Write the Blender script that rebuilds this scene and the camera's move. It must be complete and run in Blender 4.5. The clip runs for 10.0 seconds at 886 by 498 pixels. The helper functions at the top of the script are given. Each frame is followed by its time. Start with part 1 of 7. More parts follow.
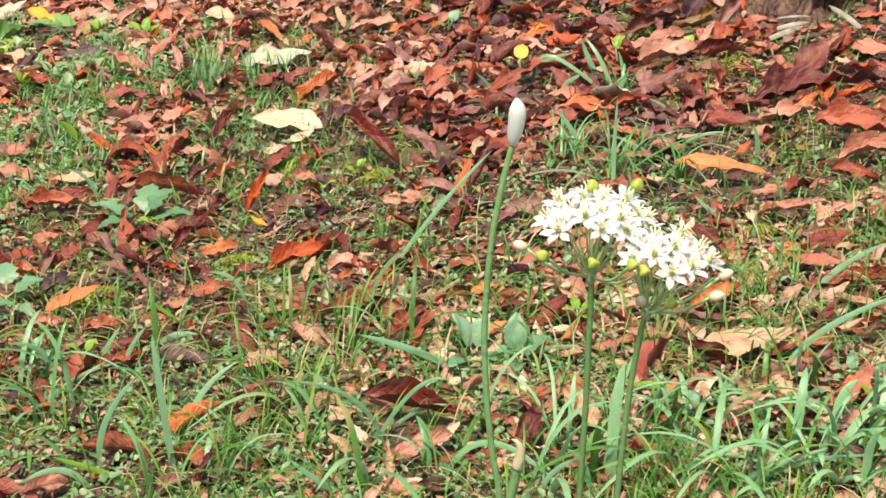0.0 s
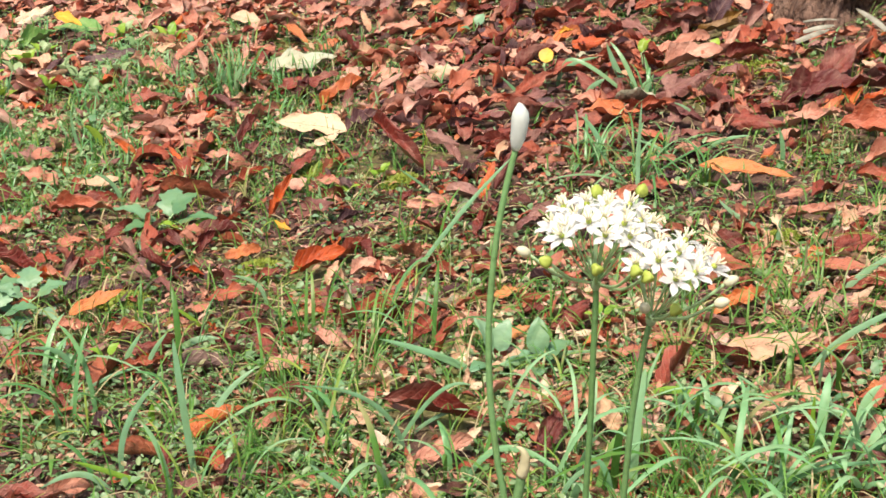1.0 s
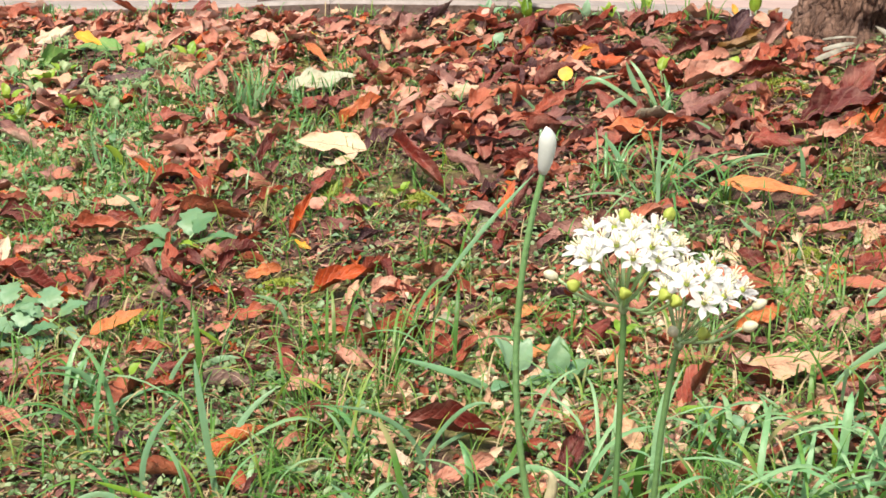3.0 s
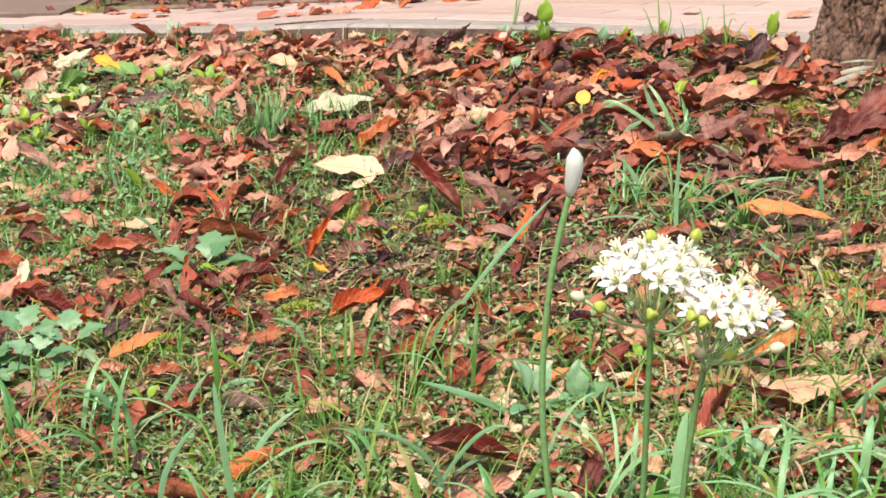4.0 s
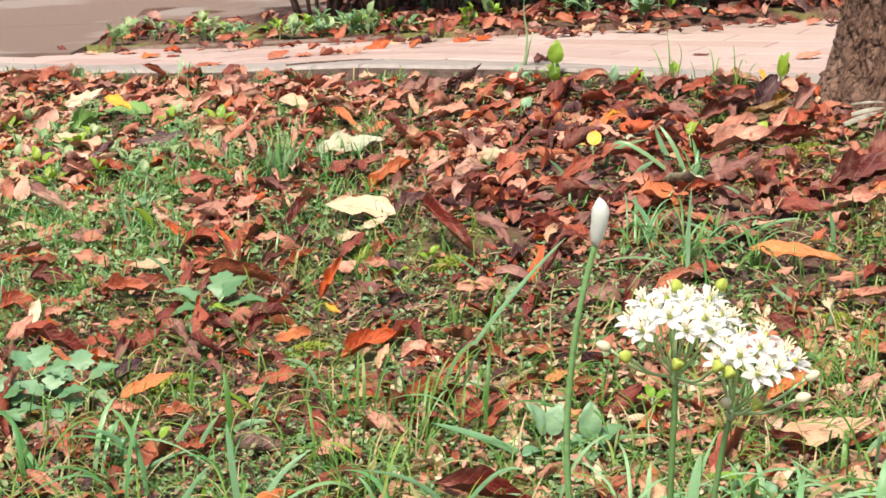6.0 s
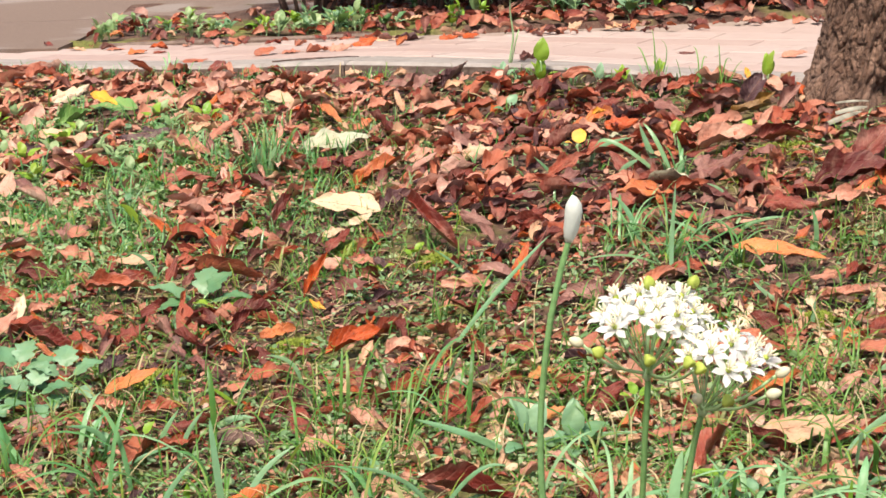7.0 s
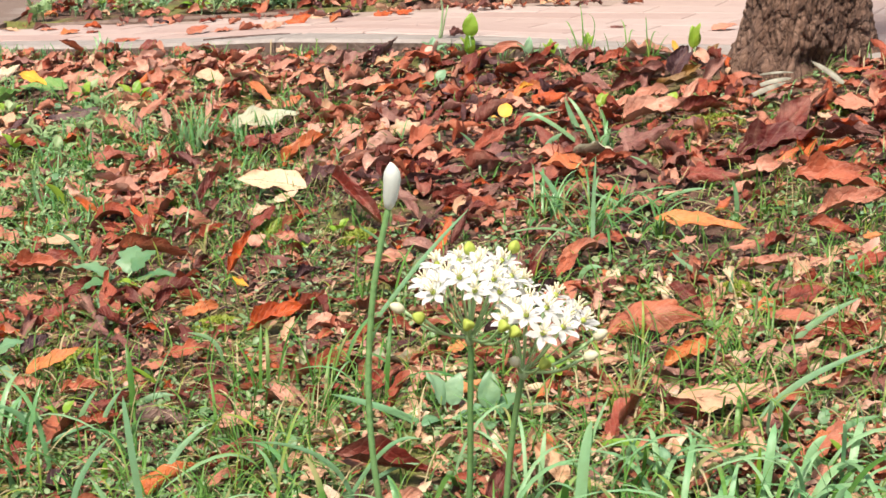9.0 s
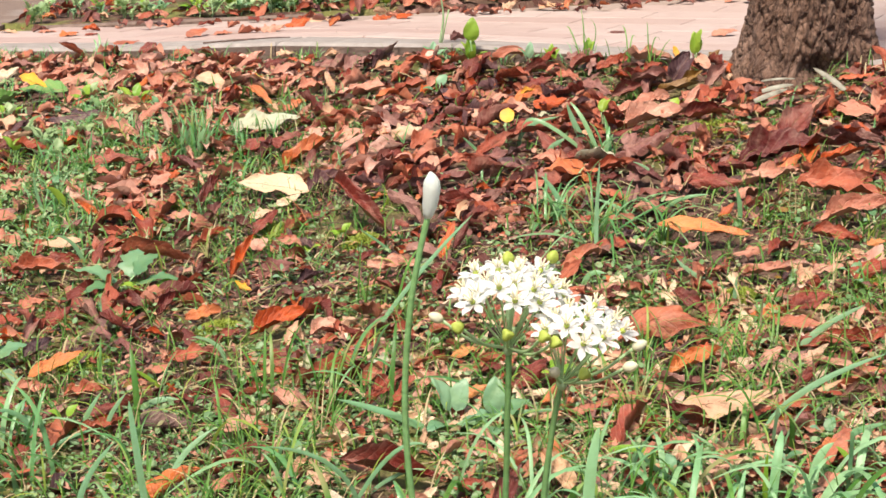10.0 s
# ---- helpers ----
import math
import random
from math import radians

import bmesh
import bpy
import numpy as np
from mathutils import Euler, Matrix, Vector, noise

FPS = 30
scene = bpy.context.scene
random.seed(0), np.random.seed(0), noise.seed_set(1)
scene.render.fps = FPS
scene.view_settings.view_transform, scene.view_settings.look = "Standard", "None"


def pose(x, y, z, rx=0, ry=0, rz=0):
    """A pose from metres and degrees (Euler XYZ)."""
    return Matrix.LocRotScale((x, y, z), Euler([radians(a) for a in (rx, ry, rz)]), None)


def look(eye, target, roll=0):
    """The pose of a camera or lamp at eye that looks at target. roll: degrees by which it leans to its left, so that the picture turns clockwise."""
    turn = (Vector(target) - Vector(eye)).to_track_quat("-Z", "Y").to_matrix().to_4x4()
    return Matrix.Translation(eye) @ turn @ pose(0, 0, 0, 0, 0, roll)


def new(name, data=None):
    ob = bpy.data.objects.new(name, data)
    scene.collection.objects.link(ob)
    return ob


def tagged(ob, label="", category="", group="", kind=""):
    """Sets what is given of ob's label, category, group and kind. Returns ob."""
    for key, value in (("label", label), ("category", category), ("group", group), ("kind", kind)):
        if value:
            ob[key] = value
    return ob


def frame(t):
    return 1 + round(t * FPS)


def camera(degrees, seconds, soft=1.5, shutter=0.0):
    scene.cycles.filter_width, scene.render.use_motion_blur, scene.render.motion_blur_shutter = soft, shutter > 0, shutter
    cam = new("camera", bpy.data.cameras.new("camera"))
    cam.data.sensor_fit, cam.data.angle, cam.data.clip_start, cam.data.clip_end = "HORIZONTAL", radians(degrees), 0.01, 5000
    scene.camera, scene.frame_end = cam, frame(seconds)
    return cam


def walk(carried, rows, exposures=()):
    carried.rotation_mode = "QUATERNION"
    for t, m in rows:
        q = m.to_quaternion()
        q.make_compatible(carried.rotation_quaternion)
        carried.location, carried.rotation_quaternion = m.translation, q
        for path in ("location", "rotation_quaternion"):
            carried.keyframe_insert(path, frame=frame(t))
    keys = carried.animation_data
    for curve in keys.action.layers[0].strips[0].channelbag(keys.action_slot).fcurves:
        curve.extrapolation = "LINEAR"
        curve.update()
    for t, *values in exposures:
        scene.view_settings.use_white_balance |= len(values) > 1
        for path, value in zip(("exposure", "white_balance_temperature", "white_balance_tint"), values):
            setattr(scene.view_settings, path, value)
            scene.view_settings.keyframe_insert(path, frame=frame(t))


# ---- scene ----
cam = camera(27.0, 10.0, soft=1.6)
PATH = [
    (0, (0.0031, 0.0820, 0.7926), (0.0759, 1.9100, -0.0137), 2.51),
    (0.5, (0.0102, 0.0850, 0.7927), (0.0628, 1.9140, -0.0137), 2.21),
    (1, (0.0114, 0.0860, 0.7918), (0.0505, 1.9170, -0.0125), 2.10),
    (1.5, (0.0061, 0.0890, 0.7930), (0.0368, 1.9230, -0.0025), 1.98),
    (2, (0.0091, 0.0900, 0.7935), (0.0300, 1.9270, 0.0026), 1.87),
    (3.5, (0.0071, 0.0860, 0.7932), (0.0246, 1.9260, 0.0109), 1.65),
    (4, (0.0051, 0.0860, 0.7929), (0.0078, 1.9340, 0.0285), 1.60),
    (4.5, (0.0063, 0.0850, 0.7981), (0.0035, 1.9400, 0.0501), 1.47),
    (5, (0.0017, 0.0860, 0.7954), (-0.0015, 1.9490, 0.0696), 1.53),
    (6.5, (-0.0006, 0.0860, 0.7971), (-0.0066, 1.9490, 0.0698), 1.63),
    (7, (0.0034, 0.0820, 0.7977), (0.0108, 1.9450, 0.0684), 1.93),
    (7.5, (0.0277, 0.0740, 0.7974), (0.0460, 1.9340, 0.0627), 1.75),
    (8, (0.0400, 0.0720, 0.7962), (0.0785, 1.9300, 0.0555), 1.76),
    (8.5, (0.0433, 0.0730, 0.7947), (0.0948, 1.9280, 0.0479), 1.78),
    (9, (0.0438, 0.0760, 0.7978), (0.0958, 1.9290, 0.0480), 1.69),
    (9.5, (0.0343, 0.0770, 0.8004), (0.0952, 1.9310, 0.0520), 1.98),
    (10, (0.0295, 0.0780, 0.7987), (0.0921, 1.9320, 0.0525), 2.08),
]
walk(cam, [(t, look(eye, target, roll)) for t, eye, target, roll in PATH], exposures=[(0.0, 0.32, 6950, 13), (10.0, 0.32, 6950, 13)])

# ---- light: bright overcast under thin tree shade ----
world = bpy.data.worlds.new("sky")
scene.world = world
world.use_nodes = True
wn = world.node_tree.nodes
sky = wn.new("ShaderNodeTexSky")
sky.sky_type = 'NISHITA'
sky.sun_disc = False
sky.sun_elevation, sky.sun_rotation = radians(66), radians(200)
sky.air_density, sky.dust_density = 1.0, 3.0
world.node_tree.links.new(sky.outputs[0], wn["Background"].inputs[0])
wn["Background"].inputs[1].default_value = 0.112
sun_data = bpy.data.lights.new("sun", 'SUN')
sun_data.energy, sun_data.angle, sun_data.color = 5.0, radians(11), (1.0, 0.95, 0.88)
sun = new("sun", sun_data)
sun.matrix_world = look((-0.9, 0.4, 4.0), (0.0, 2.0, 0.0))

# ---- materials ----


def material(name):
    m = bpy.data.materials.new(name)
    m.use_nodes = True
    return m, m.node_tree.nodes, m.node_tree.links, m.node_tree.nodes["Principled BSDF"]


def ramp(nodes, links, value, stops):
    r = nodes.new("ShaderNodeValToRGB")
    e = r.color_ramp.elements
    for i, (p, c) in enumerate(stops):
        el = e[i] if i < 2 else e.new(p)
        el.position, el.color = p, (*c, 1)
    links.new(value, r.inputs[0])
    return r.outputs[0]


def noise_tex(nodes, links, scale, detail=4.0, coord=None, rough=0.55):
    n = nodes.new("ShaderNodeTexNoise")
    n.inputs["Scale"].default_value, n.inputs["Detail"].default_value, n.inputs["Roughness"].default_value = scale, detail, rough
    if coord:
        links.new(coord, n.inputs["Vector"])
    return n.outputs[0]


def mix(nodes, links, fac, a, b, mode='MIX'):
    m = nodes.new("ShaderNodeMix")
    m.data_type, m.blend_type = 'RGBA', mode
    for sock, v in ((m.inputs[0], fac), (m.inputs[6], a), (m.inputs[7], b)):
        if isinstance(v, (int, float)):
            sock.default_value = v
        elif isinstance(v, tuple):
            sock.default_value = (*v, 1)
        else:
            links.new(v, sock)
    return m.outputs[2]


def math_node(nodes, links, op, a, b=0.0):
    m = nodes.new("ShaderNodeMath")
    m.operation = op
    for sock, v in ((m.inputs[0], a), (m.inputs[1], b)):
        if isinstance(v, (int, float)):
            sock.default_value = v
        else:
            links.new(v, sock)
    return m.outputs[0]


def bump(nodes, links, bsdf, height, strength, distance):
    b = nodes.new("ShaderNodeBump")
    b.inputs["Strength"].default_value, b.inputs["Distance"].default_value = strength, distance
    links.new(height, b.inputs["Height"])
    links.new(b.outputs[0], bsdf.inputs["Normal"])


def position(nodes):
    return nodes.new("ShaderNodeNewGeometry").outputs["Position"]


def chance(nodes, links):
    """One random number for each object and each joined piece."""
    a = nodes.new("ShaderNodeObjectInfo").outputs["Random"]
    b = nodes.new("ShaderNodeNewGeometry").outputs["Random Per Island"]
    return math_node(nodes, links, 'FRACT', math_node(nodes, links, 'ADD', a, b))


def leaf_material(name, stops, blotch, rough=0.46, veins=0.24, spots=True):
    """A dead or live broad leaf: hue from leaf to leaf, blotches, painted pale sheen, a paler midrib and side veins."""
    m, n, l, b = material(name)
    base = ramp(n, l, chance(n, l), stops)
    pos = position(n)
    patch = ramp(n, l, noise_tex(n, l, 38, 5, pos, 0.62), [(0.38, (0, 0, 0)), (0.66, (1, 1, 1))])
    col = mix(n, l, math_node(n, l, 'MULTIPLY', patch, 0.62), base, blotch)
    # pale patches: sheen from the sky, painted into the leaf colour
    faded = ramp(n, l, noise_tex(n, l, 21, 4, pos, 0.6), [(0.5, (0, 0, 0)), (0.72, (0.42, 0.42, 0.42))])
    col = mix(n, l, faded, col, mix(n, l, 0.6, col, (0.7, 0.48, 0.36)))
    uv = n.new("ShaderNodeUVMap").outputs[0]
    sep = n.new("ShaderNodeSeparateXYZ")
    l.new(uv, sep.inputs[0])
    across = math_node(n, l, 'ABSOLUTE', math_node(n, l, 'SUBTRACT', sep.outputs[1], 0.5))
    phase = math_node(n, l, 'SUBTRACT', math_node(n, l, 'MULTIPLY', sep.outputs[0], 9.0), math_node(n, l, 'MULTIPLY', across, 5.0))
    phase = math_node(n, l, 'ADD', phase, math_node(n, l, 'MULTIPLY', noise_tex(n, l, 45, 2, pos, 0.5), 0.7))
    tri = math_node(n, l, 'ABSOLUTE', math_node(n, l, 'SUBTRACT', math_node(n, l, 'FRACT', phase), 0.5))
    vein = ramp(n, l, tri, [(0.0, (1, 1, 1)), (0.16, (0, 0, 0))])
    rib = ramp(n, l, across, [(0.0, (1, 1, 1)), (0.05, (0, 0, 0))])
    lines = math_node(n, l, 'MAXIMUM', vein, rib)
    pale = mix(n, l, 0.55, col, (0.62, 0.42, 0.28))
    col = mix(n, l, math_node(n, l, 'MULTIPLY', lines, veins), col, pale)
    if spots:
        dots = ramp(n, l, noise_tex(n, l, 260, 2, pos), [(0.66, (0, 0, 0)), (0.74, (1, 1, 1))])
        col = mix(n, l, math_node(n, l, 'MULTIPLY', dots, 0.6), col, (0.035, 0.016, 0.012))
    l.new(col, b.inputs["Base Color"])
    b.inputs["Roughness"].default_value = rough
    height = math_node(n, l, 'ADD', math_node(n, l, 'MULTIPLY', lines, -0.12), noise_tex(n, l, 130, 6, pos, 0.65))
    b.inputs["Specular IOR Level"].default_value = 0.42
    bump(n, l, b, height, 0.85, 0.004)
    return m


LEAF = {
    "red": leaf_material("leaf_red_brown", [(0.0, (0.12, 0.016, 0.012)), (0.5, (0.23, 0.034, 0.02)), (1.0, (0.33, 0.068, 0.038))], (0.065, 0.011, 0.011)),
    "russet": leaf_material("leaf_russet", [(0.0, (0.29, 0.047, 0.02)), (0.5, (0.41, 0.088, 0.038)), (1.0, (0.5, 0.16, 0.078))], (0.17, 0.028, 0.016)),
    "mauve": leaf_material("leaf_mauve_brown", [(0.0, (0.15, 0.045, 0.04)), (0.5, (0.26, 0.1, 0.08)), (1.0, (0.42, 0.22, 0.175))], (0.1, 0.028, 0.028), rough=0.4),
    "pink": leaf_material("leaf_faded", [(0.0, (0.44, 0.145, 0.08)), (0.5, (0.55, 0.235, 0.15)), (1.0, (0.68, 0.39, 0.28))], (0.32, 0.078, 0.042)),
    "rose": leaf_material("leaf_pale_rose", [(0.0, (0.58, 0.28, 0.2)), (1.0, (0.74, 0.49, 0.39))], (0.42, 0.14, 0.085)),
    "orange": leaf_material("leaf_orange", [(0.0, (0.5, 0.068, 0.012)), (0.5, (0.6, 0.125, 0.02)), (1.0, (0.58, 0.2, 0.065))], (0.28, 0.05, 0.02)),
    "amber": leaf_material("leaf_amber", [(0.0, (0.6, 0.19, 0.05)), (1.0, (0.68, 0.33, 0.12))], (0.46, 0.09, 0.025)),
    "olive": leaf_material("leaf_olive_brown", [(0.0, (0.21, 0.11, 0.014)), (1.0, (0.32, 0.18, 0.03))], (0.13, 0.05, 0.015)),
    "yellow": leaf_material("leaf_yellow", [(0.0, (0.74, 0.36, 0.02)), (1.0, (0.8, 0.45, 0.05))], (0.64, 0.24, 0.02), spots=False),
    "tan": leaf_material("leaf_tan", [(0.0, (0.74, 0.54, 0.35)), (1.0, (0.8, 0.65, 0.48))], (0.64, 0.4, 0.24)),
    "sand": leaf_material("leaf_sand", [(0.0, (0.6, 0.36, 0.2)), (1.0, (0.68, 0.47, 0.31))], (0.42, 0.17, 0.09)),
    "pale": leaf_material("leaf_pale_green", [(0.0, (0.36, 0.4, 0.27)), (1.0, (0.44, 0.47, 0.34))], (0.42, 0.34, 0.2)),
    "dark": leaf_material("leaf_dark", [(0.0, (0.06, 0.028, 0.036)), (1.0, (0.12, 0.045, 0.045))], (0.045, 0.02, 0.025)),
    "green": leaf_material("leaf_green", [(0.0, (0.07, 0.23, 0.06)), (1.0, (0.16, 0.32, 0.09))], (0.2, 0.33, 0.07), spots=False),
}


def plant_material(name, stops, rough=0.42, scale=60.0, dry=0.0, glow=0.25):
    """Living leaves and blades: light passes through them a little."""
    m, n, l, b = material(name)
    col = ramp(n, l, chance(n, l), stops)
    var = noise_tex(n, l, scale, 3, position(n))
    col = mix(n, l, ramp(n, l, var, [(0.35, (0, 0, 0)), (0.75, (0.35, 0.35, 0.35))]), col, (0.2, 0.26, 0.05))
    if dry:
        col = mix(n, l, ramp(n, l, noise_tex(n, l, 14, 2, position(n)), [(0.6, (0, 0, 0)), (0.68, (dry, dry, dry))]), col, (0.5, 0.4, 0.2))
    l.new(col, b.inputs["Base Color"])
    b.inputs["Roughness"].default_value = rough
    bump(n, l, b, noise_tex(n, l, 260, 4, position(n)), 0.45, 0.0015)
    through_light = n.new("ShaderNodeBsdfTranslucent")
    l.new(col, through_light.inputs[0])
    blend = n.new("ShaderNodeMixShader")
    blend.inputs[0].default_value = glow
    l.new(b.outputs[0], blend.inputs[1])
    l.new(through_light.outputs[0], blend.inputs[2])
    l.new(blend.outputs[0], n["Material Output"].inputs[0])
    return m


GRASS = plant_material("grass_blade", [(0.0, (0.05, 0.18, 0.026)), (0.45, (0.11, 0.31, 0.055)), (0.8, (0.2, 0.41, 0.1)), (1.0, (0.35, 0.45, 0.075))], dry=0.6, glow=0.38)
GRASS_BLUE = plant_material("grass_blade_bluish", [(0.0, (0.07, 0.24, 0.07)), (0.35, (0.13, 0.36, 0.13)), (0.7, (0.22, 0.48, 0.21)), (1.0, (0.33, 0.57, 0.3))], rough=0.27, glow=0.38)
GRASS_MINT = plant_material("grass_blade_mint", [(0.0, (0.19, 0.45, 0.22)), (1.0, (0.32, 0.57, 0.33))], rough=0.4, glow=0.4)
GRASS_PALE = plant_material("grass_blade_pale", [(0.0, (0.22, 0.5, 0.23)), (1.0, (0.38, 0.64, 0.35))], rough=0.4, glow=0.4)
COVER = plant_material("ground_cover_leaf", [(0.0, (0.06, 0.15, 0.045)), (0.3, (0.14, 0.28, 0.11)), (0.6, (0.24, 0.4, 0.2)), (0.9, (0.35, 0.48, 0.25)), (1.0, (0.32, 0.22, 0.11))], glow=0.32)
HERB = plant_material("herb_leaf", [(0.0, (0.1, 0.25, 0.12)), (0.5, (0.17, 0.35, 0.19)), (1.0, (0.27, 0.45, 0.28))], rough=0.42)
PALE_WEED = plant_material("pale_weed_leaf", [(0.0, (0.22, 0.38, 0.16)), (1.0, (0.44, 0.57, 0.29))], glow=0.35)
LIME = plant_material("lime_leaf", [(0.0, (0.18, 0.38, 0.035)), (1.0, (0.32, 0.46, 0.05))])
SHRUB = plant_material("shrub_leaf", [(0.0, (0.03, 0.1, 0.03)), (0.7, (0.06, 0.17, 0.05)), (1.0, (0.13, 0.26, 0.07))])
STEM = plant_material("flower_stalk", [(0.0, (0.17, 0.37, 0.13)), (1.0, (0.22, 0.43, 0.17))], rough=0.4)
STEM_PALE = plant_material("pale_flower_stalk", [(0.0, (0.24, 0.5, 0.19)), (1.0, (0.3, 0.56, 0.25))], rough=0.4)
DRY_TIP = plant_material("dry_tip", [(0.0, (0.74, 0.66, 0.42)), (1.0, (0.82, 0.76, 0.55))], rough=0.6)
PEDICEL = plant_material("pedicel", [(0.0, (0.46, 0.68, 0.34)), (1.0, (0.56, 0.76, 0.44))], glow=0.35)
MOSS = plant_material("moss", [(0.0, (0.19, 0.26, 0.03)), (0.5, (0.35, 0.43, 0.06)), (1.0, (0.46, 0.52, 0.1))], glow=0.35)
STRAW = plant_material("dry_straw", [(0.0, (0.48, 0.36, 0.2)), (1.0, (0.62, 0.5, 0.3))], rough=0.7)


def petal_material(name, colour, glow):
    m, n, l, b = material(name)
    col = mix(n, l, noise_tex(n, l, 900, 2, position(n)), colour, tuple(0.88 * c for c in colour))
    l.new(col, b.inputs["Base Color"])
    b.inputs["Roughness"].default_value = 0.55
    t = n.new("ShaderNodeBsdfTranslucent")
    l.new(col, t.inputs[0])
    s = n.new("ShaderNodeMixShader")
    s.inputs[0].default_value = glow
    l.new(b.outputs[0], s.inputs[1])
    l.new(t.outputs[0], s.inputs[2])
    l.new(s.outputs[0], n["Material Output"].inputs[0])
    return m


PETAL = petal_material("white_petal", (0.94, 0.95, 0.93), 0.5)
CREAM = petal_material("cream_bud", (0.76, 0.74, 0.52), 0.25)
BUD = petal_material("white_bud", (0.86, 0.91, 0.84), 0.35)
OVARY = petal_material("yellow_green_ovary", (0.46, 0.56, 0.1), 0.2)
STAMEN = petal_material("pale_stamen", (0.8, 0.74, 0.5), 0.1)

# soil with crumbs, moss and dead bits
SOIL, n, l, b = material("soil_and_moss")
pos = position(n)
earth = ramp(n, l, noise_tex(n, l, 55, 8, pos, 0.7), [(0.25, (0.035, 0.016, 0.011)), (0.5, (0.12, 0.06, 0.042)), (0.75, (0.28, 0.165, 0.115))])
moss = ramp(n, l, noise_tex(n, l, 120, 6, pos, 0.7), [(0.3, (0.09, 0.12, 0.02)), (0.7, (0.27, 0.31, 0.06))])
where = ramp(n, l, noise_tex(n, l, 5.0, 4, pos, 0.6), [(0.5, (0, 0, 0)), (0.62, (1, 1, 1))])
straw = ramp(n, l, noise_tex(n, l, 210, 3, pos), [(0.6, (0, 0, 0)), (0.68, (1, 1, 1))])
col = mix(n, l, math_node(n, l, 'MULTIPLY', where, 0.75), earth, moss)
col = mix(n, l, math_node(n, l, 'MULTIPLY', straw, 0.5), col, (0.4, 0.27, 0.17))
l.new(col, b.inputs["Base Color"])
b.inputs["Roughness"].default_value = 0.9
bump(n, l, b, noise_tex(n, l, 160, 8, pos, 0.7), 1.0, 0.006)

CONCRETE, n, l, b = material("kerb_concrete")
pos = position(n)
col = ramp(n, l, noise_tex(n, l, 30, 8, pos, 0.7), [(0.3, (0.24, 0.21, 0.185)), (0.7, (0.39, 0.35, 0.32))])
col = mix(n, l, ramp(n, l, noise_tex(n, l, 6, 3, pos), [(0.5, (0, 0, 0)), (0.75, (0.6, 0.6, 0.6))]), col, (0.24, 0.21, 0.18))
l.new(col, b.inputs["Base Color"])
b.inputs["Roughness"].default_value = 0.88
bump(n, l, b, noise_tex(n, l, 400, 5, pos), 0.5, 0.002)

PAVER, n, l, b = material("pink_paver")
pos = position(n)
col = ramp(n, l, chance(n, l), [(0.0, (0.4, 0.285, 0.25)), (0.5, (0.45, 0.34, 0.3)), (1.0, (0.48, 0.38, 0.34))])
col = mix(n, l, ramp(n, l, noise_tex(n, l, 25, 6, pos, 0.65), [(0.45, (0, 0, 0)), (0.75, (0.5, 0.5, 0.5))]), col, (0.36, 0.25, 0.21))
l.new(col, b.inputs["Base Color"])
b.inputs["Roughness"].default_value = 0.85
bump(n, l, b, noise_tex(n, l, 350, 5, pos), 0.5, 0.002)

ASPHALT, n, l, b = material("worn_asphalt")
pos = position(n)
col = ramp(n, l, noise_tex(n, l, 300, 4, pos, 0.7), [(0.3, (0.13, 0.088, 0.066)), (0.7, (0.26, 0.185, 0.145))])
col = mix(n, l, ramp(n, l, noise_tex(n, l, 3, 3, pos), [(0.55, (0, 0, 0)), (0.62, (0.5, 0.5, 0.5))]), col, (0.33, 0.29, 0.26))
l.new(col, b.inputs["Base Color"])
b.inputs["Roughness"].default_value = 0.8
bump(n, l, b, noise_tex(n, l, 500, 3, pos), 0.6, 0.003)

BARK, n, l, b = material("furrowed_bark")
pos = position(n)
stretch = n.new("ShaderNodeMapping")
stretch.inputs["Scale"].default_value = (1, 1, 0.42)
l.new(pos, stretch.inputs[0])
wobble = n.new("ShaderNodeTexNoise")
wobble.inputs["Scale"].default_value, wobble.inputs["Detail"].default_value = 60, 4
l.new(stretch.outputs[0], wobble.inputs["Vector"])
bent = n.new("ShaderNodeVectorMath")
bent.operation = 'MULTIPLY_ADD'
bent.inputs[1].default_value = (0.026, 0.026, 0.026)
l.new(wobble.outputs["Color"], bent.inputs[0])
l.new(stretch.outputs[0], bent.inputs[2])
crack = n.new("ShaderNodeTexVoronoi")
crack.feature = 'DISTANCE_TO_EDGE'
crack.inputs["Scale"].default_value = 85
l.new(bent.outputs[0], crack.inputs["Vector"])
open_crack = ramp(n, l, crack.outputs["Distance"], [(0.02, (1, 1, 1)), (0.13, (0, 0, 0))])
col = ramp(n, l, noise_tex(n, l, 45, 8, stretch.outputs[0], 0.7), [(0.25, (0.08, 0.04, 0.026)), (0.5, (0.2, 0.11, 0.072)), (0.75, (0.42, 0.26, 0.18))])
col = mix(n, l, ramp(n, l, noise_tex(n, l, 11, 4, pos), [(0.52, (0, 0, 0)), (0.7, (0.55, 0.55, 0.55))]), col, (0.36, 0.23, 0.17))
col = mix(n, l, ramp(n, l, noise_tex(n, l, 9, 4, pos), [(0.62, (0, 0, 0)), (0.74, (0.4, 0.4, 0.4))]), col, (0.17, 0.18, 0.08))
col = mix(n, l, math_node(n, l, 'MULTIPLY', open_crack, 0.5), col, (0.05, 0.027, 0.02))
l.new(col, b.inputs["Base Color"])
b.inputs["Roughness"].default_value = 0.92
relief = math_node(n, l, 'SUBTRACT', math_node(n, l, 'MULTIPLY', noise_tex(n, l, 110, 8, stretch.outputs[0], 0.75), 1.6), math_node(n, l, 'MULTIPLY', open_crack, 0.5))
